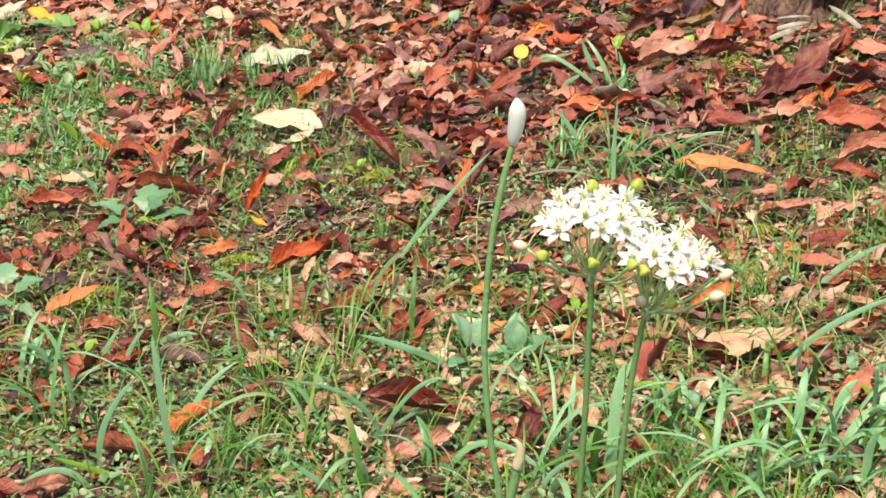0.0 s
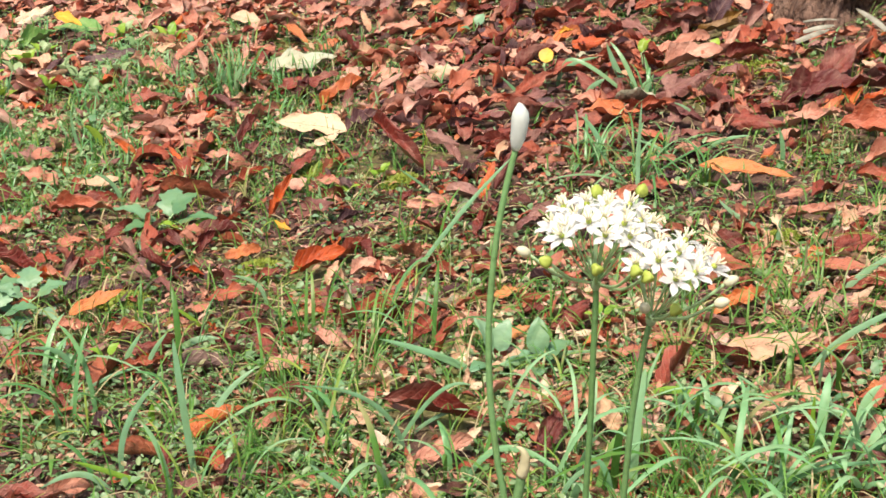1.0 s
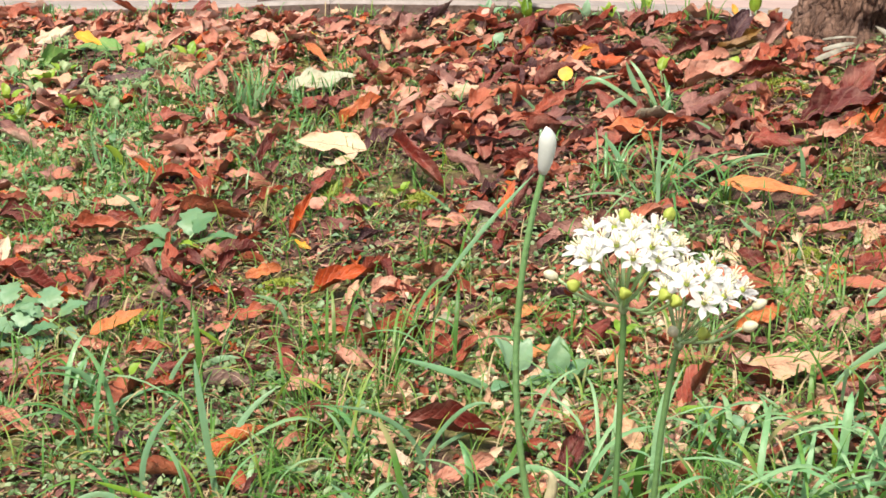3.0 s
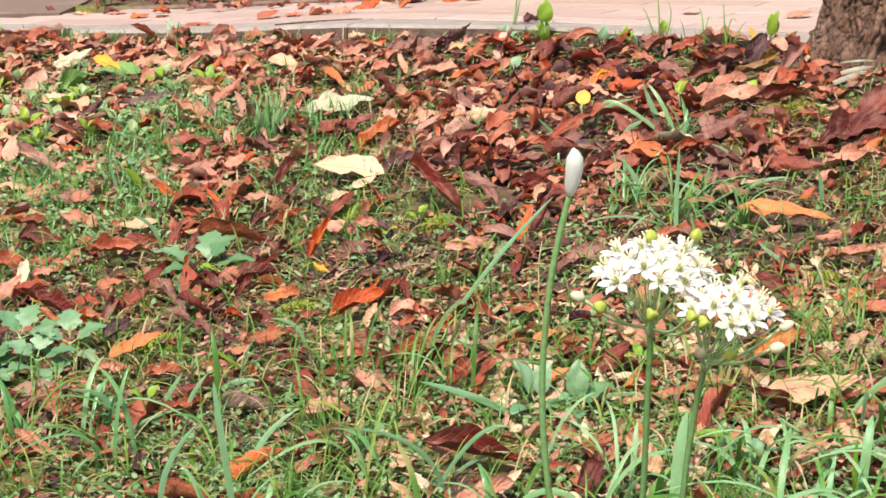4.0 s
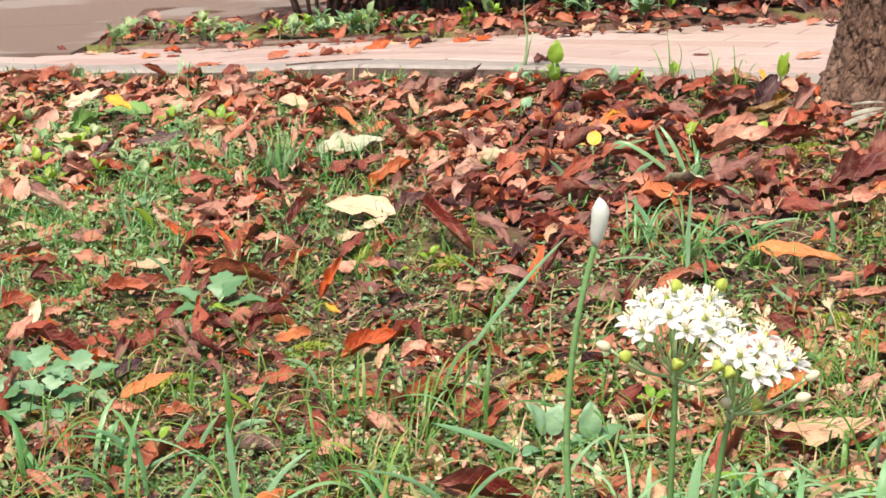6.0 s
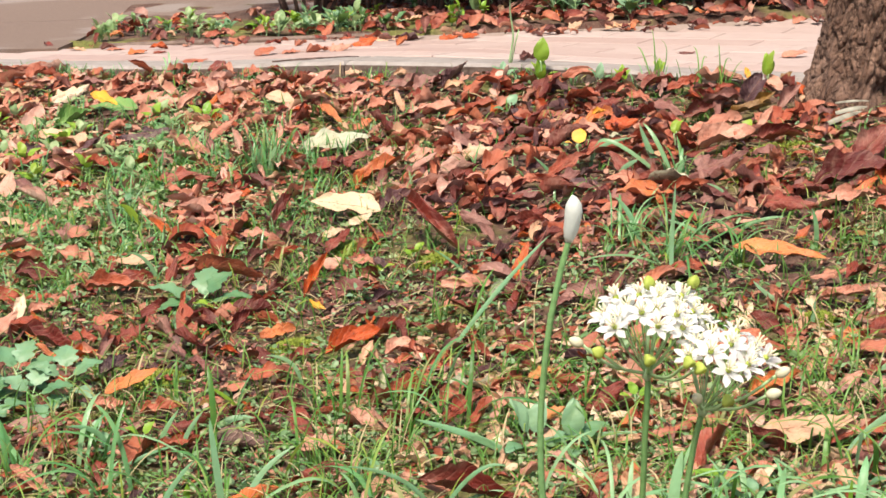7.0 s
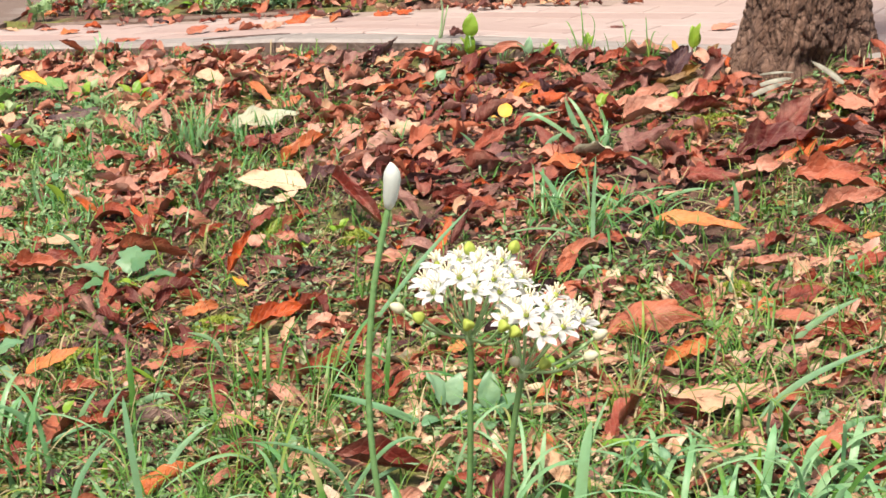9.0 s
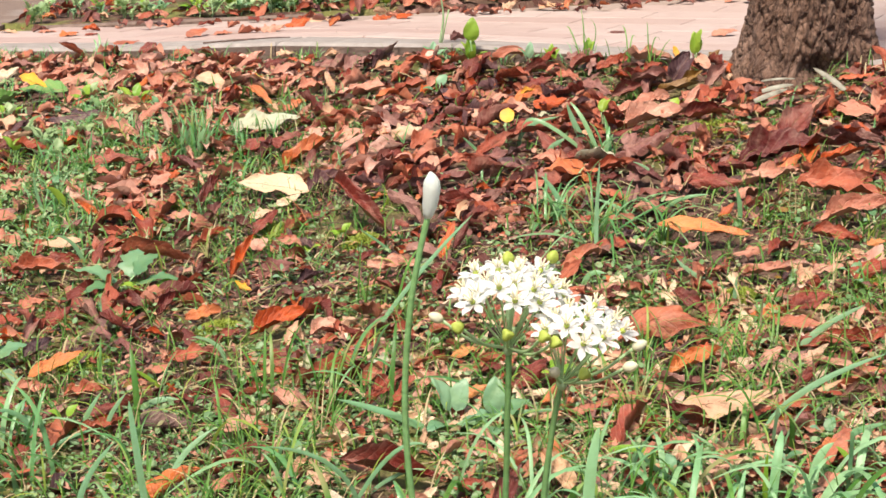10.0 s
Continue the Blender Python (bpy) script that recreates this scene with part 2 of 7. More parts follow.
bump(n, l, b, relief, 1.0, 0.005)

# concrete darkened in its colour for soil and for shade on the kerb's face
STAINED_SHADED, n, l, b = material("stained_shaded_concrete")
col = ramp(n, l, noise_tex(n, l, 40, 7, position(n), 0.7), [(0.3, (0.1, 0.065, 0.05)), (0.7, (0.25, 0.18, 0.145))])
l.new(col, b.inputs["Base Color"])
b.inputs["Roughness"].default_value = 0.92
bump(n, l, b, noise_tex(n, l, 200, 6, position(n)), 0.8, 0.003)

SAND, n, l, b = material("joint_sand")
col = ramp(n, l, noise_tex(n, l, 300, 4, position(n), 0.7), [(0.3, (0.26, 0.19, 0.16)), (0.7, (0.42, 0.33, 0.28))])
l.new(col, b.inputs["Base Color"])
b.inputs["Roughness"].default_value = 0.95

TWIG, n, l, b = material("dark_twig")
col = ramp(n, l, noise_tex(n, l, 90, 5, position(n)), [(0.3, (0.05, 0.028, 0.022)), (0.7, (0.15, 0.09, 0.07))])
l.new(col, b.inputs["Base Color"])
b.inputs["Roughness"].default_value = 0.8

STONE, n, l, b = material("pebble")
col = ramp(n, l, noise_tex(n, l, 120, 5, position(n)), [(0.3, (0.3, 0.26, 0.23)), (0.7, (0.48, 0.44, 0.4))])
l.new(col, b.inputs["Base Color"])
b.inputs["Roughness"].default_value = 0.8

DRY, n, l, b = material("bleached_dry_strip")
col = ramp(n, l, noise_tex(n, l, 70, 4, position(n)), [(0.3, (0.16, 0.14, 0.1)), (0.7, (0.36, 0.35, 0.27))])
l.new(col, b.inputs["Base Color"])
b.inputs["Roughness"].default_value = 0.6

# ---- helpers ----
SLOPE = 0.1530                      # the bank rises towards the tree
KERB = Vector((-0.4186, 2.9938))    # a point on the kerb's front edge
ALONG, OUT = Vector((0.903, -0.4295)), Vector((0.4295, 0.903))
FALL = 0.2                          # the path falls away behind the kerb


def across(x, y):
    return (x - KERB.x) * OUT.x + (y - KERB.y) * OUT.y


def path_z(x, y):
    """The top of the paving."""
    v = across(x, y)
    return SLOPE * 2.5 * math.tanh(x / 2.5) + 0.022 - FALL * 1.4 * math.tanh(v / 1.4) * 1.05 + 0.02 * math.exp(-((x + 0.02) / 0.33) ** 2) * math.exp(-(max(0.0, v) / 0.45) ** 2)


def ground_z(x, y):
    v = across(x, y)
    lawn = SLOPE * 2.5 * math.tanh(x / 2.5) + 0.013 * math.exp(-(v / 0.09) ** 2) * math.exp(-((x - 0.15) / 0.45) ** 2)
    if v < 0.03:
        near = abs(x) < 3 and -1 < y < 5
        return lawn + (0.007 * noise.noise((x * 7, y * 7, 0)) + 0.003 * noise.noise((x * 25, y * 25, 3)) if near else 0.0)
    bed = y > 3.56 and x > -0.72
    return path_z(x, y) - (0.045 if not bed else -0.004 - 0.01 * noise.noise((x * 9, y * 9, 0)))


def up_at(x, y):
    e = 0.03
    return Vector((ground_z(x - e, y) - ground_z(x + e, y), ground_z(x, y - e) - ground_z(x, y + e), 2 * e)).normalized()


def part(name, me, mat, parent=None, label=""):
    """One mesh object, from a bmesh or a ready mesh, under its thing."""
    if isinstance(me, bmesh.types.BMesh):
        bm, me = me, bpy.data.meshes.new(name)
        bm.to_mesh(me)
        bm.free()
        me.shade_smooth()
    if mat and not me.materials:
        me.materials.append(mat)
    ob = new(name, me)
    if parent:
        ob.parent = parent
    if label:
        ob["label"] = label
    return ob


def from_lists(name, verts, faces, mat, uvs=None, smooth=True):
    me = bpy.data.meshes.new(name)
    me.from_pydata(verts, [], faces)
    if uvs is not None:
        layer = me.uv_layers.new(name="UVMap")
        flat = np.empty(len(me.loops), dtype=np.int32)
        me.loops.foreach_get("vertex_index", flat)
        layer.data.foreach_set("uv", np.asarray(uvs, dtype=np.float32)[flat].ravel())
    for m in mat if isinstance(mat, (list, tuple)) else [mat]:
        me.materials.append(m)
    if smooth:
        me.shade_smooth()
    return me


def tube_lists(points, radii, sides=6, close=True):
    """Verts and faces of a tapered tube along points."""
    verts, faces = [], []
    side = Vector((1, 0, 0))
    for i, p in enumerate(points):
        a, c = points[max(i - 1, 0)], points[min(i + 1, len(points) - 1)]
        d = (Vector(c) - Vector(a)).normalized()
        u = d.cross(side)
        if u.length < 0.2:
            u = d.cross(Vector((0, 1, 0)))
        u.normalize()
        w = d.cross(u)
        for k in range(sides):
            ang = 2 * math.pi * k / sides
            verts.append(Vector(p) + radii[i] * (math.cos(ang) * u + math.sin(ang) * w))
    for i in range(len(points) - 1):
        for k in range(sides):
            q = (k + 1) % sides
            faces.append((i * sides + k, i * sides + q, (i + 1) * sides + q, (i + 1) * sides + k))
    if close:
        faces.append(tuple(range(sides))[::-1])
        faces.append(tuple((len(points) - 1) * sides + k for k in range(sides)))
    return verts, faces


def tube(name, points, radii, mat, parent=None, label="", sides=6):
    v, f = tube_lists(points, radii, sides)
    return part(name, from_lists(name, v, f, mat), None, parent, label)


def smooth_line(points, steps=6):
    """A Catmull-Rom line through points."""
    p = [Vector(q) for q in points]
    p = [2 * p[0] - p[1]] + p + [2 * p[-1] - p[-2]]
    out = []
    for i in range(1, len(p) - 2):
        for s in range(steps):
            t = s / steps
            a, b2, c, d = p[i - 1], p[i], p[i + 1], p[i + 2]
            out.append(0.5 * (2 * b2 + (c - a) * t + (2 * a - 5 * b2 + 4 * c - d) * t * t + (3 * b2 - a - 3 * c + d) * t ** 3))
    out.append(p[-2])
    return out


def empty(name, place, label, category, group="", kind=""):
    e = new(name)
    e.empty_display_size = 0.02
    e.location = place
    return tagged(e, label, category, group, kind)


# ---- ground, kerb, paving, road ----
def spread(lo, hi, step, far):
    inner = list(np.arange(lo, hi + step / 2, step))
    tail, d, q = [], step, hi
    while q < far:
        d *= 1.5
        q += d
        tail.append(q)
    head, d, q = [], step, lo
    while q > -far:
        d *= 1.5
        q -= d
        head.append(q)
    return head[::-1] + inner + tail


xs, ys = spread(-1.3, 1.2, 0.02, 900.0), spread(0.4, 4.6, 0.02, 900.0)
verts = [(x, y, ground_z(x, y)) for y in ys for x in xs]
w = len(xs)
faces = [(j * w + i, j * w + i + 1, (j + 1) * w + i + 1, (j + 1) * w + i) for j in range(len(ys) - 1) for i in range(w - 1)]
ground = new("ground", from_lists("ground", verts, faces, SOIL))
tagged(ground, "bare brown soil with moss under the thin lawn", "ground", kind="structure")


def slab(name, mat, poly, top, thick, parent=None, label="", bevel=0.0):
    """A solid piece whose top follows top(x, y)."""
    bm = bmesh.new()
    upper = [bm.verts.new((x, y, top(x, y))) for x, y in poly]
    lower = [bm.verts.new((x, y, top(x, y) - thick)) for x, y in poly]
    k = len(poly)
    face = bm.faces.new(upper)
    bm.faces.new(lower[::-1])
    for i in range(k):
        bm.faces.new((upper[i], lower[i], lower[(i + 1) % k], upper[(i + 1) % k]))
    if bevel:
        bmesh.ops.bevel(bm, geom=list(face.edges), offset=bevel, segments=1, affect='EDGES')
    bmesh.ops.recalc_face_normals(bm, faces=bm.faces)
    me = bpy.data.meshes.new(name)
    bm.to_mesh(me)
    bm.free()
    me.materials.append(mat)
    ob = new(name, me)
    if parent:
        ob.parent = parent
    if label:
        ob["label"] = label
    return ob


def on_path(u, v):
    p = KERB + ALONG * u + OUT * v
    return p.x, p.y


kerb = empty("kerb", (0, 0, 0), "weathered grey concrete kerb along the lawn", "kerb", kind="structure")
for i in range(-12, 12):
    u0, u1 = i * 0.3 + 0.001, (i + 1) * 0.3 - 0.001
    stone = slab("kerb_stone", CONCRETE, [on_path(u0, 0), on_path(u1, 0), on_path(u1, 0.1), on_path(u0, 0.1)], path_z, 0.16, kerb, bevel=0.005)
    # thin facing: soil and the face's shade are put into its colour
    slab("earth_stain", STAINED_SHADED, [on_path(u0, -0.003), on_path(u1, -0.003), on_path(u1, 0.0), on_path(u0, 0.0)], lambda x, y: path_z(x, y) - 0.0055, 0.12, stone)

pavement = empty("pavement", (0, 0, 0), "pale pink brick paving strewn with fallen leaves", "paving", kind="structure")
LW, LH = 0.2, 0.1
for j in range(0, 16):
    v0 = 0.103 + j * LH
    for i in range(-14, 14):
        u0 = i * LW + (0.5 * LW if j % 2 else 0.0)
        corners = [on_path(u0 + 0.001, v0 + 0.0009), on_path(u0 + LW - 0.001, v0 + 0.0009), on_path(u0 + LW - 0.001, v0 + LH - 0.0009), on_path(u0 + 0.001, v0 + LH - 0.0009)]
        if max(c[1] for c in corners) > 3.53 or min(c[0] for c in corners) < -0.95 - 0.4 * j * LH:
            continue
        lift = random.uniform(-0.0006, 0.0006)
        slab("paver", PAVER, corners, lambda x, y: path_z(x, y) + lift, 0.05, pavement, bevel=0.002)


def sheet(name, x0, x1, y0, y1, lift, thick, step):
    """A paved sheet that follows the fall of the land, with its edges turned down."""
    gx, gy = np.linspace(x0, x1, max(2, int((x1 - x0) / step))), np.linspace(y0, y1, max(2, int((y1 - y0) / step)))
    k = len(gx)
    v = [(x, y, path_z(x, y) + lift) for y in gy for x in gx]
    f = [(j * k + i, j * k + i + 1, (j + 1) * k + i + 1, (j + 1) * k + i) for j in range(len(gy) - 1) for i in range(k - 1)]
    rim = list(range(k)) + [j * k + k - 1 for j in range(1, len(gy))] + [(len(gy) - 1) * k + i for i in range(k - 2, -1, -1)] + [j * k for j in range(len(gy) - 2, 0, -1)]
    start = len(v)
    v += [(v[i][0], v[i][1], v[i][2] - thick) for i in rim]
    q = len(rim)
    f += [(rim[(i + 1) % q], rim[i], start + i, start + (i + 1) % q) for i in range(q)]
    return new(name, from_lists(name, v, f, ASPHALT, smooth=False))


road = sheet("road", -9.0, -0.15, 4.05, 9.0, 0.006, 0.05, 0.15)
tagged(road, "worn grey-brown asphalt lane behind the planting", "road", kind="structure")
lane = sheet("road", -9.0, -0.715, 3.42, 4.046, 0.006, 0.05, 0.15)
tagged(lane, "worn grey-brown asphalt beside the brick paving", "road", kind="structure")
joint_sand = sheet("joint_sand", -1.25, 1.9, 2.2, 3.54, -0.0065, 0.03, 0.06)
joint_sand.data.materials[0] = SAND
bm = bmesh.new()
bm.from_mesh(joint_sand.data)
bmesh.ops.delete(bm, geom=[v for v in bm.verts if across(v.co.x, v.co.y) < 0.05], context='VERTS')
bm.to_mesh(joint_sand.data)
bm.free()
joint_sand.parent = pavement
edging = slab("bed_edging", STAINED_SHADED, [(-0.66, 3.54), (-0.1, 3.54), (-0.1, 3.562), (-0.66, 3.562)], lambda x, y: path_z(x, y) + 0.0015, 0.08, bevel=0.004)
tagged(edging, "low grey concrete edging of the planting bed", "edging", kind="structure")

# ---- tree ----
def bark_depth(ang, z):
    """Upright plates parted by deep furrows: radial relief in metres."""
    p = Vector((math.cos(ang) * 6.0, math.sin(ang) * 6.0, z * 24.0))
    p += 0.7 * Vector((noise.noise(p * 0.8), noise.noise(p * 0.8 + Vector((5, 0, 0))), noise.noise(p * 0.8 + Vector((0, 9, 0)))))
    d, pts = noise.voronoi(p)
    plate = min(1.0, (d[1] - d[0]) / 0.2)
    q, _ = noise.voronoi(Vector((p.x * 2.1, p.y * 2.1, p.z * 1.3)) + Vector((3, 1, 7)))
    flake = min(1.0, (q[1] - q[0]) / 0.22)
    return 0.0065 * plate + 0.0032 * flake + 0.004 * noise.noise(pts[0] * 7.7) + 0.0018 * noise.noise(p * 3) + 0.0016 * noise.noise(p * 6.5) - 0.004


def hollow(ang, h):
    """A dark hollow between the roots."""
    return 0.03 * math.exp(-((ang - 4.75) / 0.3) ** 2 - ((h - 0.024) / 0.016) ** 2)


def trunk_radius(ang, h):
    flare = 0.026 * math.exp(-h / 0.06) + 0.012 * math.exp(-h / 0.2)
    roots = 1 + 0.35 * math.cos(3 * ang + 0.6) + 0.2 * math.cos(5 * ang + 2.0)
    return 0.0675 - 0.005 * h + flare * roots


TREE = Vector((0.598, 2.535, 0.0))
TREE.z = ground_z(TREE.x, TREE.y)
tree = empty("tree", TREE, "old tree with brown deeply furrowed bark rising from leaf litter", "tree")
hs = [-0.06 + 0.002 * i for i in range(180)] + [0.3 + 0.02 * i for i in range(1, 95)]
ringn = 320
verts, faces = [], []
for h in hs:
    for k in range(ringn):
        a = 2 * math.pi * k / ringn
        r = trunk_radius(a, max(h, -0.02)) + bark_depth(a, h) - 0.003 - hollow(a, h)
        verts.append((math.cos(a) * r + 0.01 * h, math.sin(a) * r, h))
for i in range(len(hs) - 1):
    for k in range(ringn):
        q = (k + 1) % ringn
        faces.append((i * ringn + k, i * ringn + q, (i + 1) * ringn + q, (i + 1) * ringn + k))
faces.append(tuple((len(hs) - 1) * ringn + k for k in range(ringn)))
part("trunk", from_lists("trunk", verts, faces, BARK), None, tree)
top = hs[-1]
for ang, rise, reach, r in ((0.4, 0.9, 0.7, 0.05), (2.3, 1.1, 0.6, 0.045), (4.4, 0.8, 0.8, 0.04), (3.4, 1.4, 0.15, 0.04)):
    line = smooth_line([(0.066, 0, top - 0.08), (0.066 + 0.3 * reach * math.cos(ang), 0.3 * reach * math.sin(ang), top + 0.35 * rise),
                        (0.066 + reach * math.cos(ang), reach * math.sin(ang), top + rise)], 8)
    tube("limb", line, [r * (1 - 0.8 * i / (len(line) - 1)) for i in range(len(line))], BARK, tree, sides=10)


# ---- leaf shapes ----
def leaf_arrays(shape, seed, nu=19, nv=11):
    """Unit-long blade along +x: flat, cupped, arched, folded, scroll or ribbed."""
    rnd = random.Random(seed)
    bend = {"flat": 0.1, "cupped": 0.3, "arched": 1.7, "folded": 0.4, "scroll": 0.5, "ribbed": 0.45}[shape] * rnd.uniform(0.8, 1.2)
    fold = {"flat": 0.12, "cupped": 0.55, "arched": 0.25, "folded": 1.05, "scroll": 0.3, "ribbed": 0.45}[shape] * rnd.uniform(0.8, 1.2)
    pleat = {"flat": 0.006, "cupped": 0.011, "arched": 0.012, "folded": 0.009, "scroll": 0.01, "ribbed": 0.024}[shape] * (0.0 if nu < 16 else 1.0)
    twist = rnd.uniform(-0.5, 0.5) if shape != "flat" else rnd.uniform(-0.15, 0.15)
    if shape in ("cupped", "folded") and rnd.random() < 0.5:
        bend = -bend
    skew = rnd.uniform(-0.06, 0.06)
    lop = rnd.uniform(-1, 1)
    curl = {"flat": 0.3, "cupped": 1.45, "arched": 1.15, "folded": 0.8, "scroll": 2.3, "ribbed": 1.0}[shape] * rnd.choice((-1, 1, 1)) * rnd.uniform(0.8, 1.2)
    wide = rnd.uniform(0.85, 1.1)
    verts, uvs = [], []
    off = Vector((seed * 3.7, seed * 1.3, 0))
    for i in range(nu):
        s = i / (nu - 1)
        half = 0.5 * wide * (math.sin(math.pi * min(1, s ** 0.82)) ** 0.75) * (1 - 0.25 * s) if 0 < s < 1 else 0.004
        for j in range(nv):
            t = 2 * j / (nv - 1) - 1
            roll_up = curl * (1 + 0.6 * noise.noise((s * 2.5, seed, 3))) * (0.75 + 0.5 * (t > 0) * lop)
            th = roll_up * t
            y = half * math.sin(th) / roll_up * (1 + 0.07 * noise.noise((s * 6, t, seed)) + 0.05 * abs(t) * noise.noise((s * 22, 3 * t, seed + 5)))
            z = half * (1 - math.cos(th)) / roll_up + fold * abs(t) * half * 0.4
            z += pleat * math.cos(2 * math.pi * (8 * s - 2.2 * abs(t) + 0.5 * noise.noise((s * 3, t, seed)))) * min(1, 2.2 * abs(t)) * min(1, half * 5)
            rough = 0.18 if shape == 'flat' else 1.0
            z += rough * 0.12 * noise.noise((s * 3.4 + off.x, y * 6 + off.y, 1)) + (0.2 + 0.8 * rough) * 0.06 * noise.noise((s * 8 + off.x, y * 13 + off.y, 2)) + rough * 0.13 * abs(t) ** 2.5 * noise.noise((s * 3.6 + off.x, t, 4))
            edge = abs(t) ** 4 * half * (0.35 if shape == 'flat' else 0.6) * noise.noise((s * 5 + off.y, 2 * t, 8))
            z += edge
            tw = twist * (s - 0.4)
            y, z = y * math.cos(tw) - z * math.sin(tw), y * math.sin(tw) + z * math.cos(tw)
            th = bend * (s - 0.5)
            if abs(bend) > 0.05:
                rr = 1 / bend
                x, z = rr * math.sin(th) + z * math.sin(th), rr * (math.cos(th) - 1) + z * math.cos(th)
            else:
                x = s - 0.5
            verts.append((x, y + skew * math.sin(math.pi * s), z))
            uvs.append((s, 0.5 + 0.5 * t))
    faces = [(i * nv + j, (i + 1) * nv + j, (i + 1) * nv + j + 1, i * nv + j + 1) for i in range(nu - 1) for j in range(nv - 1)]
    return np.array(verts), faces, uvs


SHAPES = ("flat", "cupped", "arched", "folded", "scroll", "ribbed")
FORMS = {(s, k): leaf_arrays(s, 10 * n + k) for n, s in enumerate(SHAPES) for k in range(4)}
COARSE = {(s, k): leaf_arrays(s, 10 * n + k, 9, 5) for n, s in enumerate(SHAPES) for k in range(4)}
MEDIUM = {(s, k): leaf_arrays(s, 10 * n + k, 13, 7) for n, s in enumerate(SHAPES) for k in range(4)}
STALK_MAT = leaf_material("leaf_stalk", [(0.0, (0.34, 0.17, 0.1)), (1.0, (0.46, 0.26, 0.15))], (0.2, 0.08, 0.05), veins=0.0, spots=False)
blade_meshes, stalk_meshes = {}, {}


def leaf_mesh(shape, k, colour):
    key = (shape, k, colour)
    if key not in blade_meshes:
        v, f, uv = FORMS[shape, k]
        blade_meshes[key] = from_lists("fallen_leaf", v.tolist(), f, LEAF[colour], uv)
    if (shape, k) not in stalk_meshes:
        v, f, uv = FORMS[shape, k]
        mid = v.reshape(19, 11, 3)[:, 5]
        tail = Vector(mid[0]) - 0.16 * (Vector(mid[2]) - Vector(mid[0])).normalized() + Vector((0, 0.03 * (k - 1.5), 0.02))
        line = [tail, (tail + Vector(mid[0])) / 2 + Vector((0, 0, 0.01))] + [Vector(p) + Vector((0, 0, 0.002)) for p in mid[0:17:2]]
        tv, tf = tube_lists(line, [0.009 - 0.007 * i / (len(line) - 1) for i in range(len(line))], 5)
        stalk_meshes[shape, k] = from_lists("stalk", tv, tf, STALK_MAT)
    return blade_meshes[key], stalk_meshes[shape, k]


def leaf_pose(x, y, yaw, length, ratio, shape, k, pitch, roll, lift=0.0, table=None):
    """The pose that lets the leaf rest on the ground at x, y."""
    z_axis = up_at(x, y)
    tilt = Vector((0, 0, 1)).rotation_difference(z_axis).to_matrix().to_4x4()
    m = tilt @ pose(0, 0, 0, 0, 0, yaw) @ pose(0, 0, 0, 0, -pitch, 0) @ pose(0, 0, 0, roll, 0, 0) @ Matrix.Diagonal((length, length * ratio, length * (0.5 + 0.5 * ratio), 1))
    v = (table or FORMS)[shape, k][0]
    low = (v @ np.array(m.to_3x3()).T) @ np.array(z_axis)
    base = np.percentile(low, 6)
    return Matrix.Translation(Vector((x, y, ground_z(x, y) + 0.003 + lift)) - z_axis * base) @ m


LABELS = {"mauve": "dull mauve-brown dead leaf curled on the ground", "red": "deep red-brown dead leaf curled on the ground", "russet": "russet brown dead leaf lying on the lawn",
          "pink": "faded pinkish-brown dead leaf lying on the lawn", "rose": "pale rose-brown dead leaf lying on the lawn", "orange": "bright orange fallen leaf among brown ones",
          "yellow": "yellow fallen leaf lying on the lawn", "tan": "pale tan fallen leaf with a clear midrib",
          "sand": "sandy brown dead leaf with darker patches", "pale": "pale greenish fallen leaf lying flat", "dark": "dark purplish dead leaf lying on the lawn",
          "amber": "amber-orange fallen leaf with a paler edge", "olive": "olive-brown fallen leaf leaning on the litter",
          "green": "green leaf fallen on brown leaf litter"}
placed = []


def fallen_leaf(x, y, yaw, length, ratio, colour, shape, pitch=0.0, roll=0.0, k=None, lift=0.0):
    k = len(placed) % 4 if k is None else k
    blade, stalk = leaf_mesh(shape, k, colour)
    ob = tagged(new("fallen_leaf", blade), LABELS[colour], "leaf", "fallen leaves on the lawn")
    ob.matrix_world = leaf_pose(x, y, yaw, length, ratio, shape, k, pitch, roll, lift + (0.016 if shape == "flat" else 0.01))
    st = new("stalk", stalk)
    st.parent = ob
    placed.append((x, y, length))
    return ob


# ---- leaves that can be told apart ----
fallen_leaf(-0.556, 2.779, 43, 0.071, 0.71, "green", "cupped", 8, 14)
fallen_leaf(-0.500, 2.805, 174, 0.078, 0.62, "green", "flat", 5, -13)
fallen_leaf(-0.508, 2.776, -40, 0.062, 0.36, "yellow", "flat", -13, 9, lift=0.02)
fallen_leaf(-0.589, 2.919, 39, 0.070, 0.52, "tan", "cupped", 6, 13)
fallen_leaf(-0.576, 2.711, 8, 0.054, 0.48, "sand", "flat", -1, 12)
fallen_leaf(-0.425, 2.660, 3, 0.080, 0.55, "dark", "cupped", -2, 12)
fallen_leaf(-0.355, 2.966, -3, 0.047, 0.68, "red", "arched", -6, 24)
fallen_leaf(-0.378, 2.920, 28, 0.033, 0.63, "russet", "cupped", 5, 14)
fallen_leaf(-0.327, 2.718, 27, 0.031, 0.74, "orange", "cupped", 6, 19)
fallen_leaf(-0.237, 2.751, -34, 0.056, 0.61, "sand", "flat", -11, 12)
fallen_leaf(-0.291, 2.794, -19, 0.039, 0.75, "pink", "cupped", -7, 12)
fallen_leaf(-0.457, 2.864, 15, 0.056, 0.57, "pink", "cupped", 1, 12)
fallen_leaf(-0.489, 2.934, 23, 0.030, 0.75, "pink", "folded", 2, 10)
